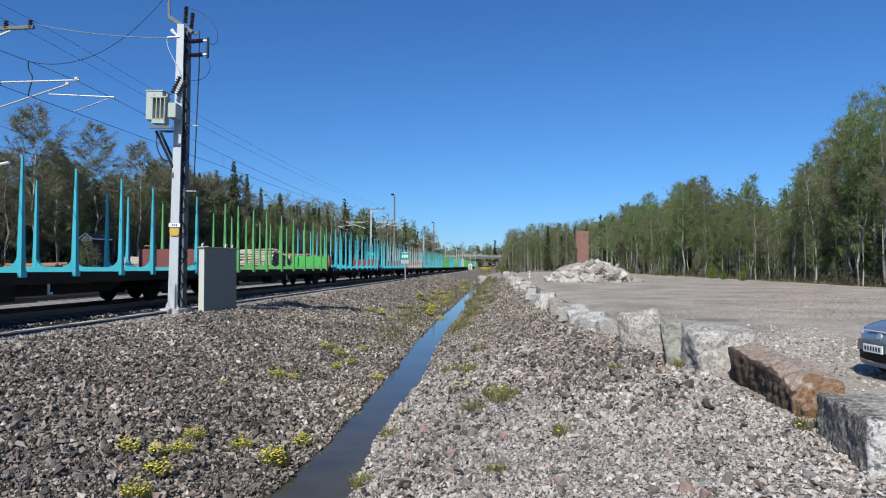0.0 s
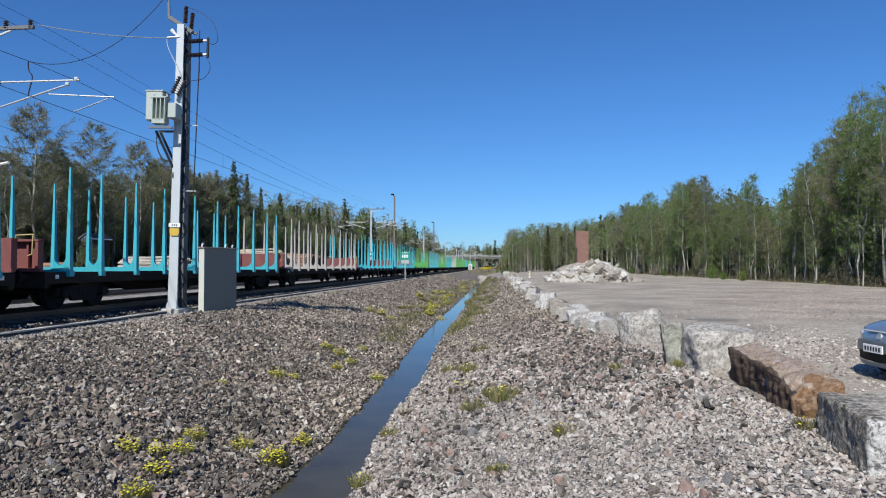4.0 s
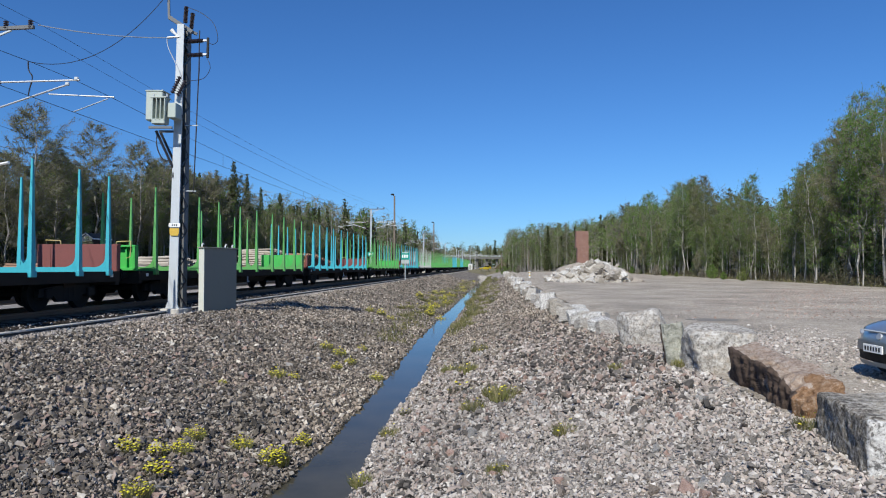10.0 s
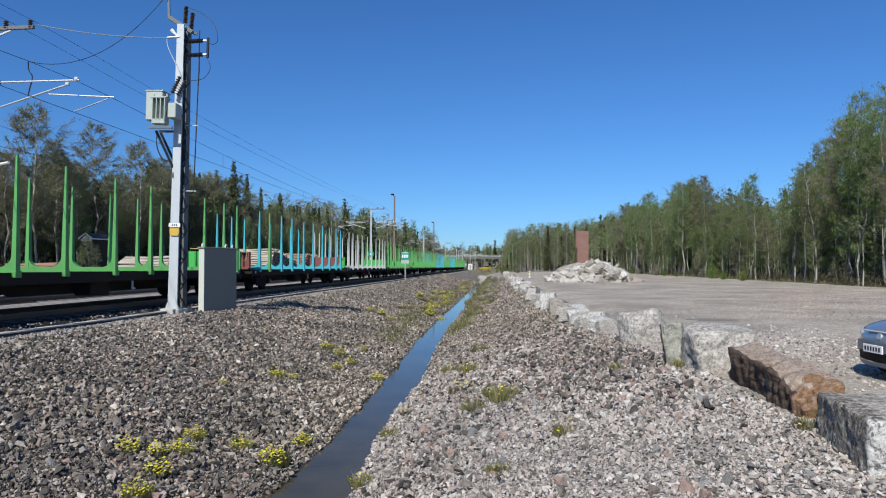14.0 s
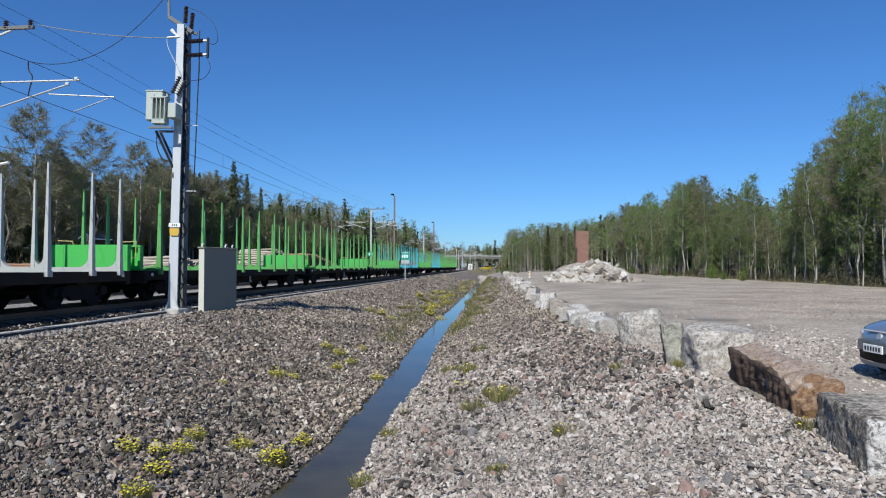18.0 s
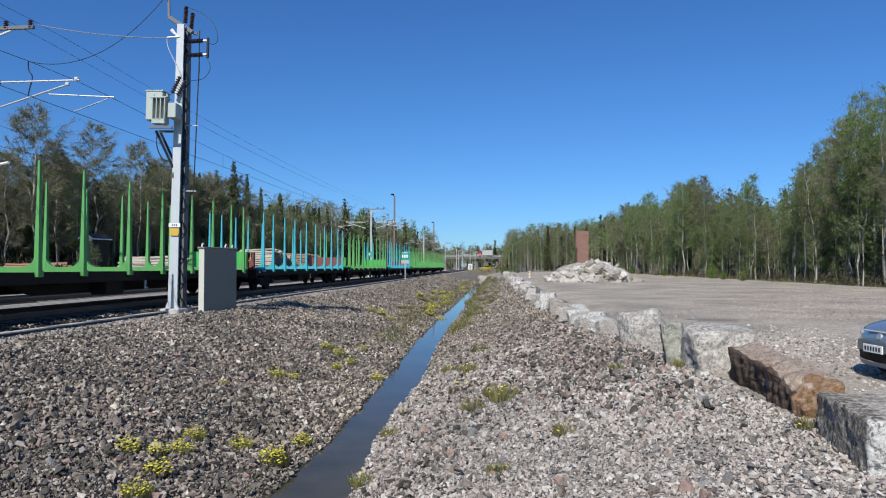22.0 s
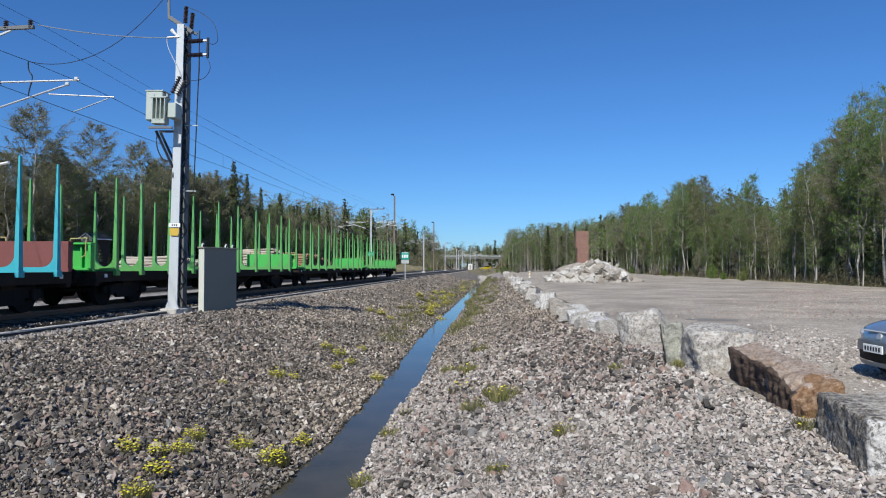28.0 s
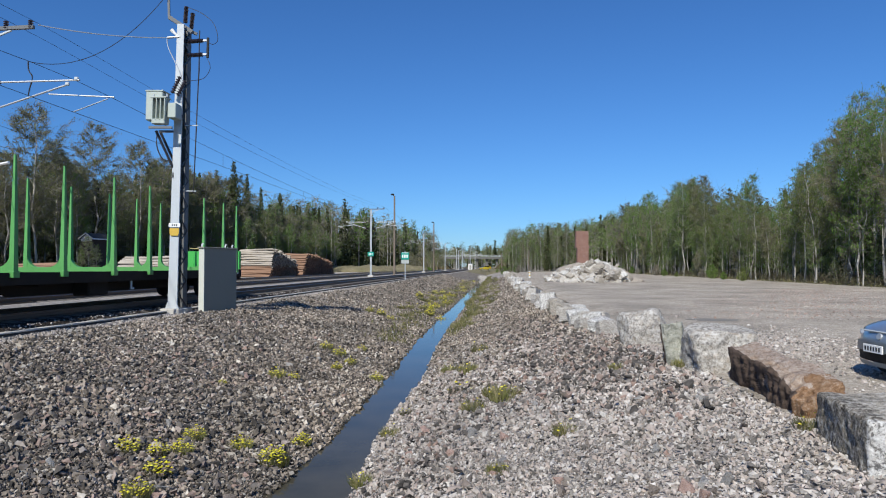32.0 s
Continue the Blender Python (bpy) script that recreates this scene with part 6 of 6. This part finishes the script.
# ---------------------------------------------------------------- vehicles
def glassy(name, c, rough=0.05):
    m, n, l, b = nodes_of(name)
    b.inputs["Base Color"].default_value = (*c, 1)
    b.inputs["Roughness"].default_value = rough
    b.inputs["Coat Weight"].default_value = 0.6
    return m


M_pane = glassy("dark_car_glass", (0.015, 0.018, 0.02))
M_lens = glassy("lamp_lens", (0.55, 0.57, 0.6))


def car_paint(name, c):
    m, n, l, b = nodes_of(name)
    tc = n.new("ShaderNodeTexCoord")
    f = noise_tex(n, l, tc.outputs["Object"], 180.0, 2)
    g = noise_tex(n, l, tc.outputs["Object"], 1.5, 4)
    col = ramp(n, l, f, [(0.35, tuple(v * 0.8 for v in c)), (0.65, c)])
    l.new(mix(n, l, ramp(n, l, g, [(0.5, (0, 0, 0)), (0.8, (0.3,) * 3)]), col, (0.25, 0.23, 0.2)), b.inputs["Base Color"])
    b.inputs["Metallic"].default_value = 0.55
    b.inputs["Roughness"].default_value = 0.32
    b.inputs["Coat Weight"].default_value = 0.7
    b.inputs["Coat Roughness"].default_value = 0.05
    return m


def car(name, label, m, paint):
    """A five-door hatchback; its front looks along -y."""
    c = thing(name, label, "car", m)
    W = 1.72
    side = [(0.02, 0.36), (0.0, 0.55), (0.06, 0.72), (0.22, 0.80), (0.62, 0.89), (1.12, 0.97), (1.85, 1.40), (2.35, 1.50), (3.2, 1.48), (3.75, 1.30), (4.03, 0.95), (4.1, 0.62), (4.06, 0.34), (3.5, 0.24), (0.5, 0.24), (0.12, 0.26)]
    bm = bmesh.new()
    rows = []
    for k in range(9):
        u = -1 + 2 * k / 8
        row = []
        for y, z in side:
            tuck = 1 - 0.20 * max(0, (z - 0.92) / 0.6) ** 1.1
            nose = 0.34 * abs(u) ** 2.6 * max(0, 1 - y / 1.0)
            tail = 0.22 * abs(u) ** 2.6 * max(0, (y - 3.4) / 0.7)
            drop = 0.05 * abs(u) ** 3 * (1 if 0.75 < z else 0)
            row.append(bm.verts.new((u * W / 2 * tuck, y + nose - tail, z - drop)))
        rows.append(row)
    k = len(side)
    for a, b in zip(rows, rows[1:]):
        for i in range(k):
            bm.faces.new((a[i], b[i], b[(i + 1) % k], a[(i + 1) % k]))
    bm.faces.new(rows[0]), bm.faces.new(list(reversed(rows[-1])))
    body = part("body", bm, paint, c, smooth=True)
    bmod = body.modifiers.new("soft", "BEVEL")
    bmod.width, bmod.segments, bmod.angle_limit = 0.04, 2, radians(35)

    def patch(nm, y0, z0, y1, z1, w0, w1, mat, out=0.012, label=""):
        bm = bmesh.new()
        n = 8
        lo, hi = [], []
        for i in range(n + 1):
            u = -1 + 2 * i / n
            a, b2 = u * w0, u * w1
            na, nb = 0.34 * abs(a / 0.86) ** 2.6 * max(0, 1 - y0), 0.34 * abs(b2 / 0.86) ** 2.6 * max(0, 1 - y1)
            lo.append(bm.verts.new((a, y0 + na - out, z0 + out * 0.3)))
            hi.append(bm.verts.new((b2, y1 + nb - out, z1 + out * 0.3)))
        for i in range(n):
            bm.faces.new((lo[i], lo[i + 1], hi[i + 1], hi[i]))
        g = bmesh.ops.solidify(bm, geom=bm.faces[:], thickness=0.02)
        return part(nm, bm, mat, body, label)

    patch("grille", 0.055, 0.595, 0.10, 0.705, 0.70, 0.72, M_pane, 0.022, "dark glossy grille and lamp band")
    patch("lower_grille", 0.02, 0.30, 0.0, 0.44, 0.60, 0.64, M_black, 0.02, "black lower grille")
    patch("bumper", -0.02, 0.435, -0.01, 0.565, 0.74, 0.70, paint, 0.025, "rounded painted bumper")
    patch("splitter", 0.03, 0.235, 0.0, 0.30, 0.70, 0.72, M_galv, 0.02, "grey lower lip")
    bm = bmesh.new()
    box(bm, (0, 0.045, 0.705), (0.86, 0.03, 0.02), bevel=0.006)
    part("grille_bar", bm, M_galv, body, "chrome grille bar")
    bm = bmesh.new()
    bmesh.ops.create_cone(bm, cap_ends=True, segments=20, radius1=0.055, radius2=0.045, depth=0.03, matrix=pose(0, 0.03, 0.645, 75, 0, 0))
    part("badge", bm, M_wirepale, body, "round chrome badge")
    bm = bmesh.new()
    box(bm, (0, -0.06, 0.485), (0.40, 0.02, 0.105), bevel=0.004)
    pl = part("number_plate", bm, M_white, body, "white plate with dark bars")
    bm = bmesh.new()
    for i in range(6):
        box(bm, (-0.145 + i * 0.058, -0.072, 0.485), (0.028, 0.006, 0.055))
    part("plate_bars", bm, M_black, pl)
    for s in (-1, 1):
        bm = bmesh.new()
        bmesh.ops.create_uvsphere(bm, u_segments=14, v_segments=9, radius=0.05, matrix=pose(s * 0.56, 0.165, 0.652) @ Matrix.Diagonal((1.5, 0.7, 0.9, 1)))
        part("headlight", bm, M_lens, body, "clear rounded headlight")
        bm = bmesh.new()
        box(bm, (s * 0.86, 1.35, 1.0), (0.2, 0.1, 0.14), bevel=0.03)
        part("mirror", bm, paint, body)
        bm = bmesh.new()
        slab(bm, [(1.25, 0.99), (3.55, 1.02), (3.15, 1.38), (1.95, 1.37)], "x", s * 0.835 - 0.02, s * 0.835 + 0.0)
        part("side_window", bm, M_pane, body)
    bm = bmesh.new()
    vs = [bm.verts.new(p) for p in ((-0.72, 1.15, 0.985), (0.72, 1.15, 0.985), (0.62, 1.84, 1.41), (-0.62, 1.84, 1.41))]
    bm.faces.new(vs)
    bmesh.ops.solidify(bm, geom=bm.faces[:], thickness=-0.02)
    part("windscreen", bm, M_pane, body)
    bm = bmesh.new()
    vs = [bm.verts.new(p) for p in ((-0.6, 4.05, 0.98), (0.6, 4.05, 0.98), (0.55, 3.80, 1.30), (-0.55, 3.80, 1.30))]
    bm.faces.new(vs)
    bmesh.ops.solidify(bm, geom=bm.faces[:], thickness=0.02)
    part("rear_window", bm, M_pane, body)
    for y in (0.78, 3.32):
        for s in (-1, 1):
            w = new("wheel")
            w.parent = c
            w.matrix_basis = pose(s * 0.78, y, 0.31)
            bm = bmesh.new()
            tube(bm, (-0.1, 0, 0), (0.1, 0, 0), 0.31, seg=24)
            part("tyre", bm, M_black, w)
            bm = bmesh.new()
            tube(bm, (s * 0.09, 0, 0), (s * 0.112, 0, 0), 0.2, 0.18, seg=16)
            part("rim", bm, M_galv, w)
    return c


car("parked_car", "silver-blue hatchback parked on the gravel", pose(4.80, 8.98, -0.33, 0, 0, -86) @ Matrix.Diagonal((0.95, 0.95, 0.95, 1)), car_paint("silver_blue_paint", (0.33, 0.375, 0.43)))
car("yellow_car", "yellow car standing far off by the bridge", pose(-5.4, 225, -0.08, 0, 0, -72), car_paint("bright_yellow_paint", (0.80, 0.62, 0.02)))


def truck():
    t = thing("truck", "red truck with a grey box body on the bridge", "truck", pose(0, BRIDGE_Y, 5.6))
    M_truckred = car_paint("truck_red", (0.45, 0.05, 0.04))
    bm = bmesh.new()
    box(bm, (1.0, 0, 1.75), (2.0, 2.4, 2.5), bevel=0.15)
    cab = part("cab", bm, M_truckred, t)
    bm = bmesh.new()
    box(bm, (-0.01, 0, 2.2), (0.05, 2.1, 0.9), bevel=0.02)
    part("windscreen", bm, M_pane, cab)
    bm = bmesh.new()
    box(bm, (4.7, 0, 2.1), (4.9, 2.5, 2.4), bevel=0.05)
    part("box_body", bm, M_grey, t, "pale grey box body")
    bm = bmesh.new()
    box(bm, (3.9, 0, 0.75), (6.6, 1.0, 0.25))
    part("chassis", bm, M_darkiron, t)
    for x in (1.0, 5.2, 6.4):
        for s in (-1, 1):
            bm = bmesh.new()
            tube(bm, (x, s * 0.95, 0.5), (x, s * 1.22, 0.5), 0.5, seg=16)
            part("wheel", bm, M_black, t)
    return t


TRUCK = truck()


# ---------------------------------------------------------------- plants of the banks
def tuft(seed, flowers, size):
    rng = np.random.default_rng(seed)
    n = 170
    a, r = rng.uniform(0, 6.28, n), size * np.sqrt(rng.random(n)) * 0.85
    x, y = np.cos(a) * r, np.sin(a) * r
    h = size * rng.uniform(0.3, 1.05, n) * (1.15 - 0.6 * r / size)
    dx, dy = (rng.normal(0, 0.3, n) + 0.5 * np.cos(a)) * h, (rng.normal(0, 0.3, n) + 0.5 * np.sin(a)) * h
    w = size * 0.05
    v = np.stack([np.stack([x - w, y, x * 0 - 0.02], 1), np.stack([x + w, y + w, x * 0 - 0.02], 1), np.stack([x + dx, y + dy, h], 1)], 1).reshape(-1, 3)
    green = from_arrays("leaves", v, np.arange(n * 3).reshape(n, 3), M_grass)
    me = None
    if flowers:
        k = flowers
        a, r = rng.uniform(0, 6.28, k), size * np.sqrt(rng.random(k)) * 0.95
        vs, fs = [], []
        for i in range(k):
            c = np.array((math.cos(a[i]) * r[i], math.sin(a[i]) * r[i], size * rng.uniform(0.25, 1.2) * (1.15 - 0.6 * r[i] / size)))
            q = rng.uniform(0.010, 0.019)
            ring = [c + q * np.array((math.cos(t), math.sin(t), 0.25 * math.sin(t + i))) for t in np.arange(6) * 1.047]
            vs += [c + np.array((0, 0, q * 0.6))] + ring
            fs += [(7 * i, 7 * i + 1 + j, 7 * i + 1 + (j + 1) % 6) for j in range(6)]
        me = from_arrays("blossom", np.array(vs), np.array(fs), M_flower)
    return green, me


TUFTS = [tuft(40 + i, 70, 0.16) for i in range(4)] + [tuft(50 + i, 5, 0.15) for i in range(3)] + [tuft(60 + i, 0, 0.15) for i in range(3)]


def plant(x, y, k, s, label):
    p = thing("flowering_plant" if k < 4 else "grass_tuft", label, "plant", pose(x, y, float(ground_z(x, y)) + 0.02, 0, 0, x * 977 % 360), "plants on the ditch banks")
    s *= 1.2 if k < 4 else 1.0
    sc = Matrix.Diagonal((s, s, s, 1))
    part("leaves", TUFTS[k][0], None, p, at=sc)
    if TUFTS[k][1]:
        part("blossom", TUFTS[k][1], None, p, "small yellow flowers", at=sc)


FLOWERS = ((-4.82, 14.73, 1.0), (-4.52, 14.98, 0.78), (-4.97, 19.74, 0.98), (-4.45, 19.12, 1.09), (-3.88, 17.97, 0.83), (-4.12, 20.71, 0.87), (-4.01, 16.99, 0.82), (-4.87, 8.72, 0.91), (-4.51, 8.83, 0.83), (-4.15, 8.14, 0.98), (-4.27, 9.03, 0.84), (-4.43, 9.77, 0.86), (-3.71, 9.74, 0.86), (-3.09, 9.38, 1.19), (-3.03, 10.44, 0.88), (-4.04, 7.43, 0.93), (-2.97, 16.8, 0.93), (-5.3, 12.93, 0.53), (-5.47, 32.3, 1.37), (-4.86, 31.07, 1.04), (-6.09, 32.7, 1.16), (-5.29, 59.28, 1.66), (-3.53, 48.76, 1.58), (-3.64, 37.35, 1.66), (-2.99, 37.01, 1.65))
GRASSES = ((-0.46, 19.13, 1.82), (-0.61, 15.44, 1.69), (-0.67, 12.99, 1.8), (-0.36, 10.99, 1.4), (0.12, 11.39, 1.72), (0.26, 11.56, 1.32), (0.84, 8.39, 1.09), (0.01, 7.46, 0.87), (-1.6, 12.23, 1.04), (-1.72, 11.04, 1.1), (-1.71, 8.63, 1.1), (-1.12, 16.38, 1.38), (-2.35, 8.9, 0.5), (2.93, 11.08, 1.0), (1.98, 11.44, 0.81), (3.03, 6.89, 0.93), (-0.07, 11.92, 1.34), (-2.47, 10.9, 0.8), (-2.3, 11.2, 0.6))


def bank_plants():
    for i, (x, y, s) in enumerate(FLOWERS):
        plant(x, y, i % 4, s, "low green plant covered with yellow flowers on the stones")
    for i, (x, y, s) in enumerate(GRASSES):
        plant(x, y, 4 + i % 3, s, "sparse tuft of yellow-green grass on the stones")
    rnd = random.Random(12)
    for _ in range(60):                 # the far part of the ditch is overgrown
        y = rnd.uniform(30, 125)
        x = rnd.uniform(-5.3, -3.2)
        plant(x, y, rnd.choice((3, 4, 5, 6, 7, 7)), rnd.uniform(1.0, 1.7), "low green plant with yellow flowers on the stones")
    for _ in range(46):                 # thick yellow-green growth on the railway side
        y = rnd.uniform(36, 64)
        plant(rnd.gauss(-4.4, 0.7), y, rnd.choice((2, 4, 5, 6, 6, 5, 4)), rnd.uniform(1.1, 1.9), "low green plant covered with yellow flowers on the stones")
    for _ in range(95):
        y = 29 + 105 * rnd.random() ** 1.25
        plant(rnd.uniform(-2.0, 0.2), y, rnd.choice((7, 8, 9)), rnd.uniform(1.1, 2.7), "sparse tuft of yellow-green grass on the stones")


bank_plants()


def shrub_mesh(seed, leaf):
    rng = np.random.default_rng(seed)
    n = 900
    a = rng.uniform(0, 6.28, n)
    u = rng.random(n)
    r = 0.75 * np.sqrt(rng.random(n)) * (0.35 + 0.9 * np.sin(np.clip(u * 1.15, 0, 1) * math.pi))
    pts = np.stack([np.cos(a) * r, np.sin(a) * r, 0.1 + 2.0 * u], 1) + rng.normal(0, 0.12, (n, 3))
    v, f = tri_leaves(rng, pts, 0.13, 0.5)
    rnd = random.Random(seed)
    stems = []
    for k in range(9):
        t = rnd.uniform(0, 6.28)
        stems.append(([(0.1 * math.cos(t), 0.1 * math.sin(t), 0), (0.3 * math.cos(t), 0.3 * math.sin(t), 0.9), (0.55 * math.cos(t), 0.55 * math.sin(t), rnd.uniform(1.6, 2.4))], 0.03, 0.008))
    return limb_mesh("stem", stems, M_bark, 4), from_arrays("foliage", v, f, leaf)


SHRUBS = [shrub_mesh(80, M_leaf), shrub_mesh(81, M_twig), shrub_mesh(82, M_leaf)]


def shrubs():
    rnd = random.Random(31)
    spots = [(23.0 + y * 0.012 + rnd.uniform(-0.6, 2.2), y) for y in np.arange(66, 150, 6.5)]
    spots += [(-48.5 + rnd.uniform(-2, 1.5), y) for y in np.arange(62, 190, 3.2)]
    spots += [(-23 - rnd.uniform(2, 14), rnd.uniform(262, 312)) for _ in range(40)]
    spots += [(rnd.uniform(0.5, 6), rnd.uniform(150, 310)) for _ in range(36)]
    for _ in range(34):
        y = rnd.uniform(268, 314)
        tree(rnd.choice("pqprg"), -22 - rnd.uniform(0, 16), y, rnd.uniform(3.5, 8.5), rnd.uniform(0, 360), True)
    for _ in range(14):                 # trees before the far end of the bridge
        tree(rnd.choice("gbpfa"), rnd.uniform(2.5, 9.5), rnd.uniform(270, 312), rnd.uniform(6, 10.5), rnd.uniform(0, 360), True)
    for x, y in spots:
        st, fo = SHRUBS[rnd.randrange(3)]
        s = rnd.uniform(0.25, 0.8)
        ob = thing("shrub", "young leafy shrub at the edge of the woods", "shrub", pose(x, y, float(ground_z(x, y)) - 0.03, 0, 0, rnd.uniform(0, 360)), "shrubs at the edge of the woods")
        m = Matrix.Diagonal((s, s, s, 1))
        part("stem", st, None, ob, at=m)
        part("foliage", fo, None, ob, at=m)


shrubs()


def edge_brush():
    """Low brown and green undergrowth along the foot of the woods."""
    rng = np.random.default_rng(15)
    for nm, mat, n, top in (("forest_brush", M_brush, 26000, 0.95), ("forest_grass", M_grass, 7000, 0.22)):
        y = 37 + 115 * rng.random(n) ** 1.3
        x = 24.2 + y * 0.012 + rng.gamma(1.6, 1.3, n)
        clump = 0.5 + 0.5 * np.sin(x * 1.9 + 3 * np.sin(y * 0.7)) * np.cos(y * 1.1)
        p = np.stack([x, y, ground_z(x, y) + rng.random(n) ** 1.5 * top * (0.3 + clump)], 1)
        v, f = tri_leaves(rng, p, 0.24 if mat == M_brush else 0.16, 0.8, 0.22 if mat == M_brush else 0.4)
        tagged(new(nm, from_arrays(nm, v, f, mat)), "low brown and green undergrowth at the foot of the trees", "undergrowth", kind="stuff")


edge_brush()


def railway_side_brush():
    """Low twigs and grass before the woods behind the timber yard."""
    rng = np.random.default_rng(33)
    n = 16000
    y = 54 + 150 * rng.random(n) ** 1.2
    x = -48.8 - rng.gamma(1.5, 1.6, n)
    clump = 0.5 + 0.5 * np.sin(x * 1.3 + 2 * np.sin(y * 0.5)) * np.cos(y * 0.7)
    p = np.stack([x, y, ground_z(x, y) + rng.random(n) ** 1.4 * 2.2 * (0.35 + clump)], 1)
    v, f = tri_leaves(rng, p, 0.42, 0.8, 0.2)
    tagged(new("woodland_brush", from_arrays("woodland_brush", v, f, M_brush)), "brown and olive brush at the foot of the railway-side woods", "undergrowth", kind="stuff")


railway_side_brush()


def ditch_growth():
    """Sedge and grass along both margins of the ditch, thicker further off."""
    rng = np.random.default_rng(27)
    for nm, mat, n, off, spread, y0, y1, tall in (("ditch_sedge", M_sedge, 6500, 1.0, 0.24, 26, 170, 0.30), ("bank_grass", M_sedge, 6500, -1.45, 0.5, 24, 110, 0.20)):
        y = y0 + (y1 - y0) * rng.random(n) ** 1.25
        x = ditch_x(y) + off * (1 + 0.25 * np.sin(y * 0.21)) + rng.normal(0, spread, n)
        clump = 0.5 + 0.5 * np.sin(x * 3.1 + 2 * np.sin(y * 0.8)) * np.cos(y * 0.9 + x)
        keep = (rng.random(n) < clump) & (np.abs(x - ditch_x(y)) > 0.5)
        x, y = x[keep], y[keep]
        p = np.stack([x, y, ground_z(x, y) + 0.01], 1)
        q = p + np.stack([rng.normal(0, 0.07, len(x)), rng.normal(0, 0.07, len(x)), tall * rng.uniform(0.4, 1.2, len(x))], 1)
        t = slivers(rng, p, q, np.full(len(x), 0.012) * (1 + y * 0.015))
        v = t.reshape(-1, 3)
        tagged(new(nm, from_arrays(nm, v, np.arange(len(v)).reshape(-1, 3), mat)), "thin yellow-green sedge and dry grass along the ditch", "grass", kind="stuff")


ditch_growth()


def single_stones():
    """The larger stones nearest to the eye, each by itself."""
    rnd = random.Random(91)
    mats = (granite("stone_pink", (0.40, 0.285, 0.24), (0.22, 0.15, 0.12), (0.52, 0.44, 0.40)), granite("stone_grey", (0.34, 0.33, 0.315), (0.16, 0.155, 0.15), (0.52, 0.51, 0.5)), granite("stone_brown", (0.24, 0.205, 0.175), (0.12, 0.10, 0.085), (0.36, 0.33, 0.30)))
    meshes = [from_arrays("stone", v, f, mats[i % 3]) for i, (v, f) in enumerate(ROCKS)]
    for nm, lab, x0, x1, n in (("left_bank_stones", "larger grey and reddish stones on the left ditch bank", -8.4, -3.0, 140), ("right_bank_stones", "larger grey and pinkish stones on the yard-side bank", -1.7, 2.7, 160)):
        g = thing(nm.replace("left_", "railway_").replace("right_", "yard_"), lab.replace("left ditch", "railway-side"), "stones", kind="structure")
        for _ in range(n):
            y = 5.4 + 22 * rnd.random() ** 1.4
            x = rnd.uniform(x0, x1)
            if abs(x) > 0.72 * y:
                x = rnd.uniform(-0.55, 0.45) * y
            if abs(x - float(ditch_x(y))) < 0.6 or not x0 < x < x1:
                continue
            s = rnd.uniform(0.10, 0.21)
            part("stone", meshes[rnd.randrange(len(meshes))], None, g, at=pose(x, y, float(ground_z(x, y)) + s * 0.15, rnd.uniform(0, 360), rnd.uniform(0, 360), rnd.uniform(0, 360)) @ Matrix.Diagonal((s, s, s * 0.8, 1)))


single_stones()


# ---------------------------------------------------------------- what moves
def motions():
    times = [4.0 * k for k in range(9)]
    n = len(TRAIN)
    for i, w in enumerate(TRAIN):
        y32 = TAIL_END - (n - 1 - i) * PITCH - BODY + SLACK[i]
        walk(w, [(t, pose(TRACK, y32 + to_roll(t), 0)) for t in times])

    # every wheelset turns with the distance rolled
    step = 1.0 / FPS
    count = int(32 * FPS)
    for w in SPINNERS:
        d, h = w.matrix_basis.translation.y, w.matrix_basis.translation.z
        rows = [(k * step, pose(0, d, h, math.degrees((to_roll(0.0) - to_roll(k * step)) / 0.46), 0, 0)) for k in range(count + 1)]
        walk(w, rows)
    # the truck crosses the bridge
    walk(TRUCK, [(t, pose(-8.6 - 7.05 * (t - 22.0), BRIDGE_Y, 5.6)) for t in (0, 10, 20, 22, 24, 26, 32)])


motions()
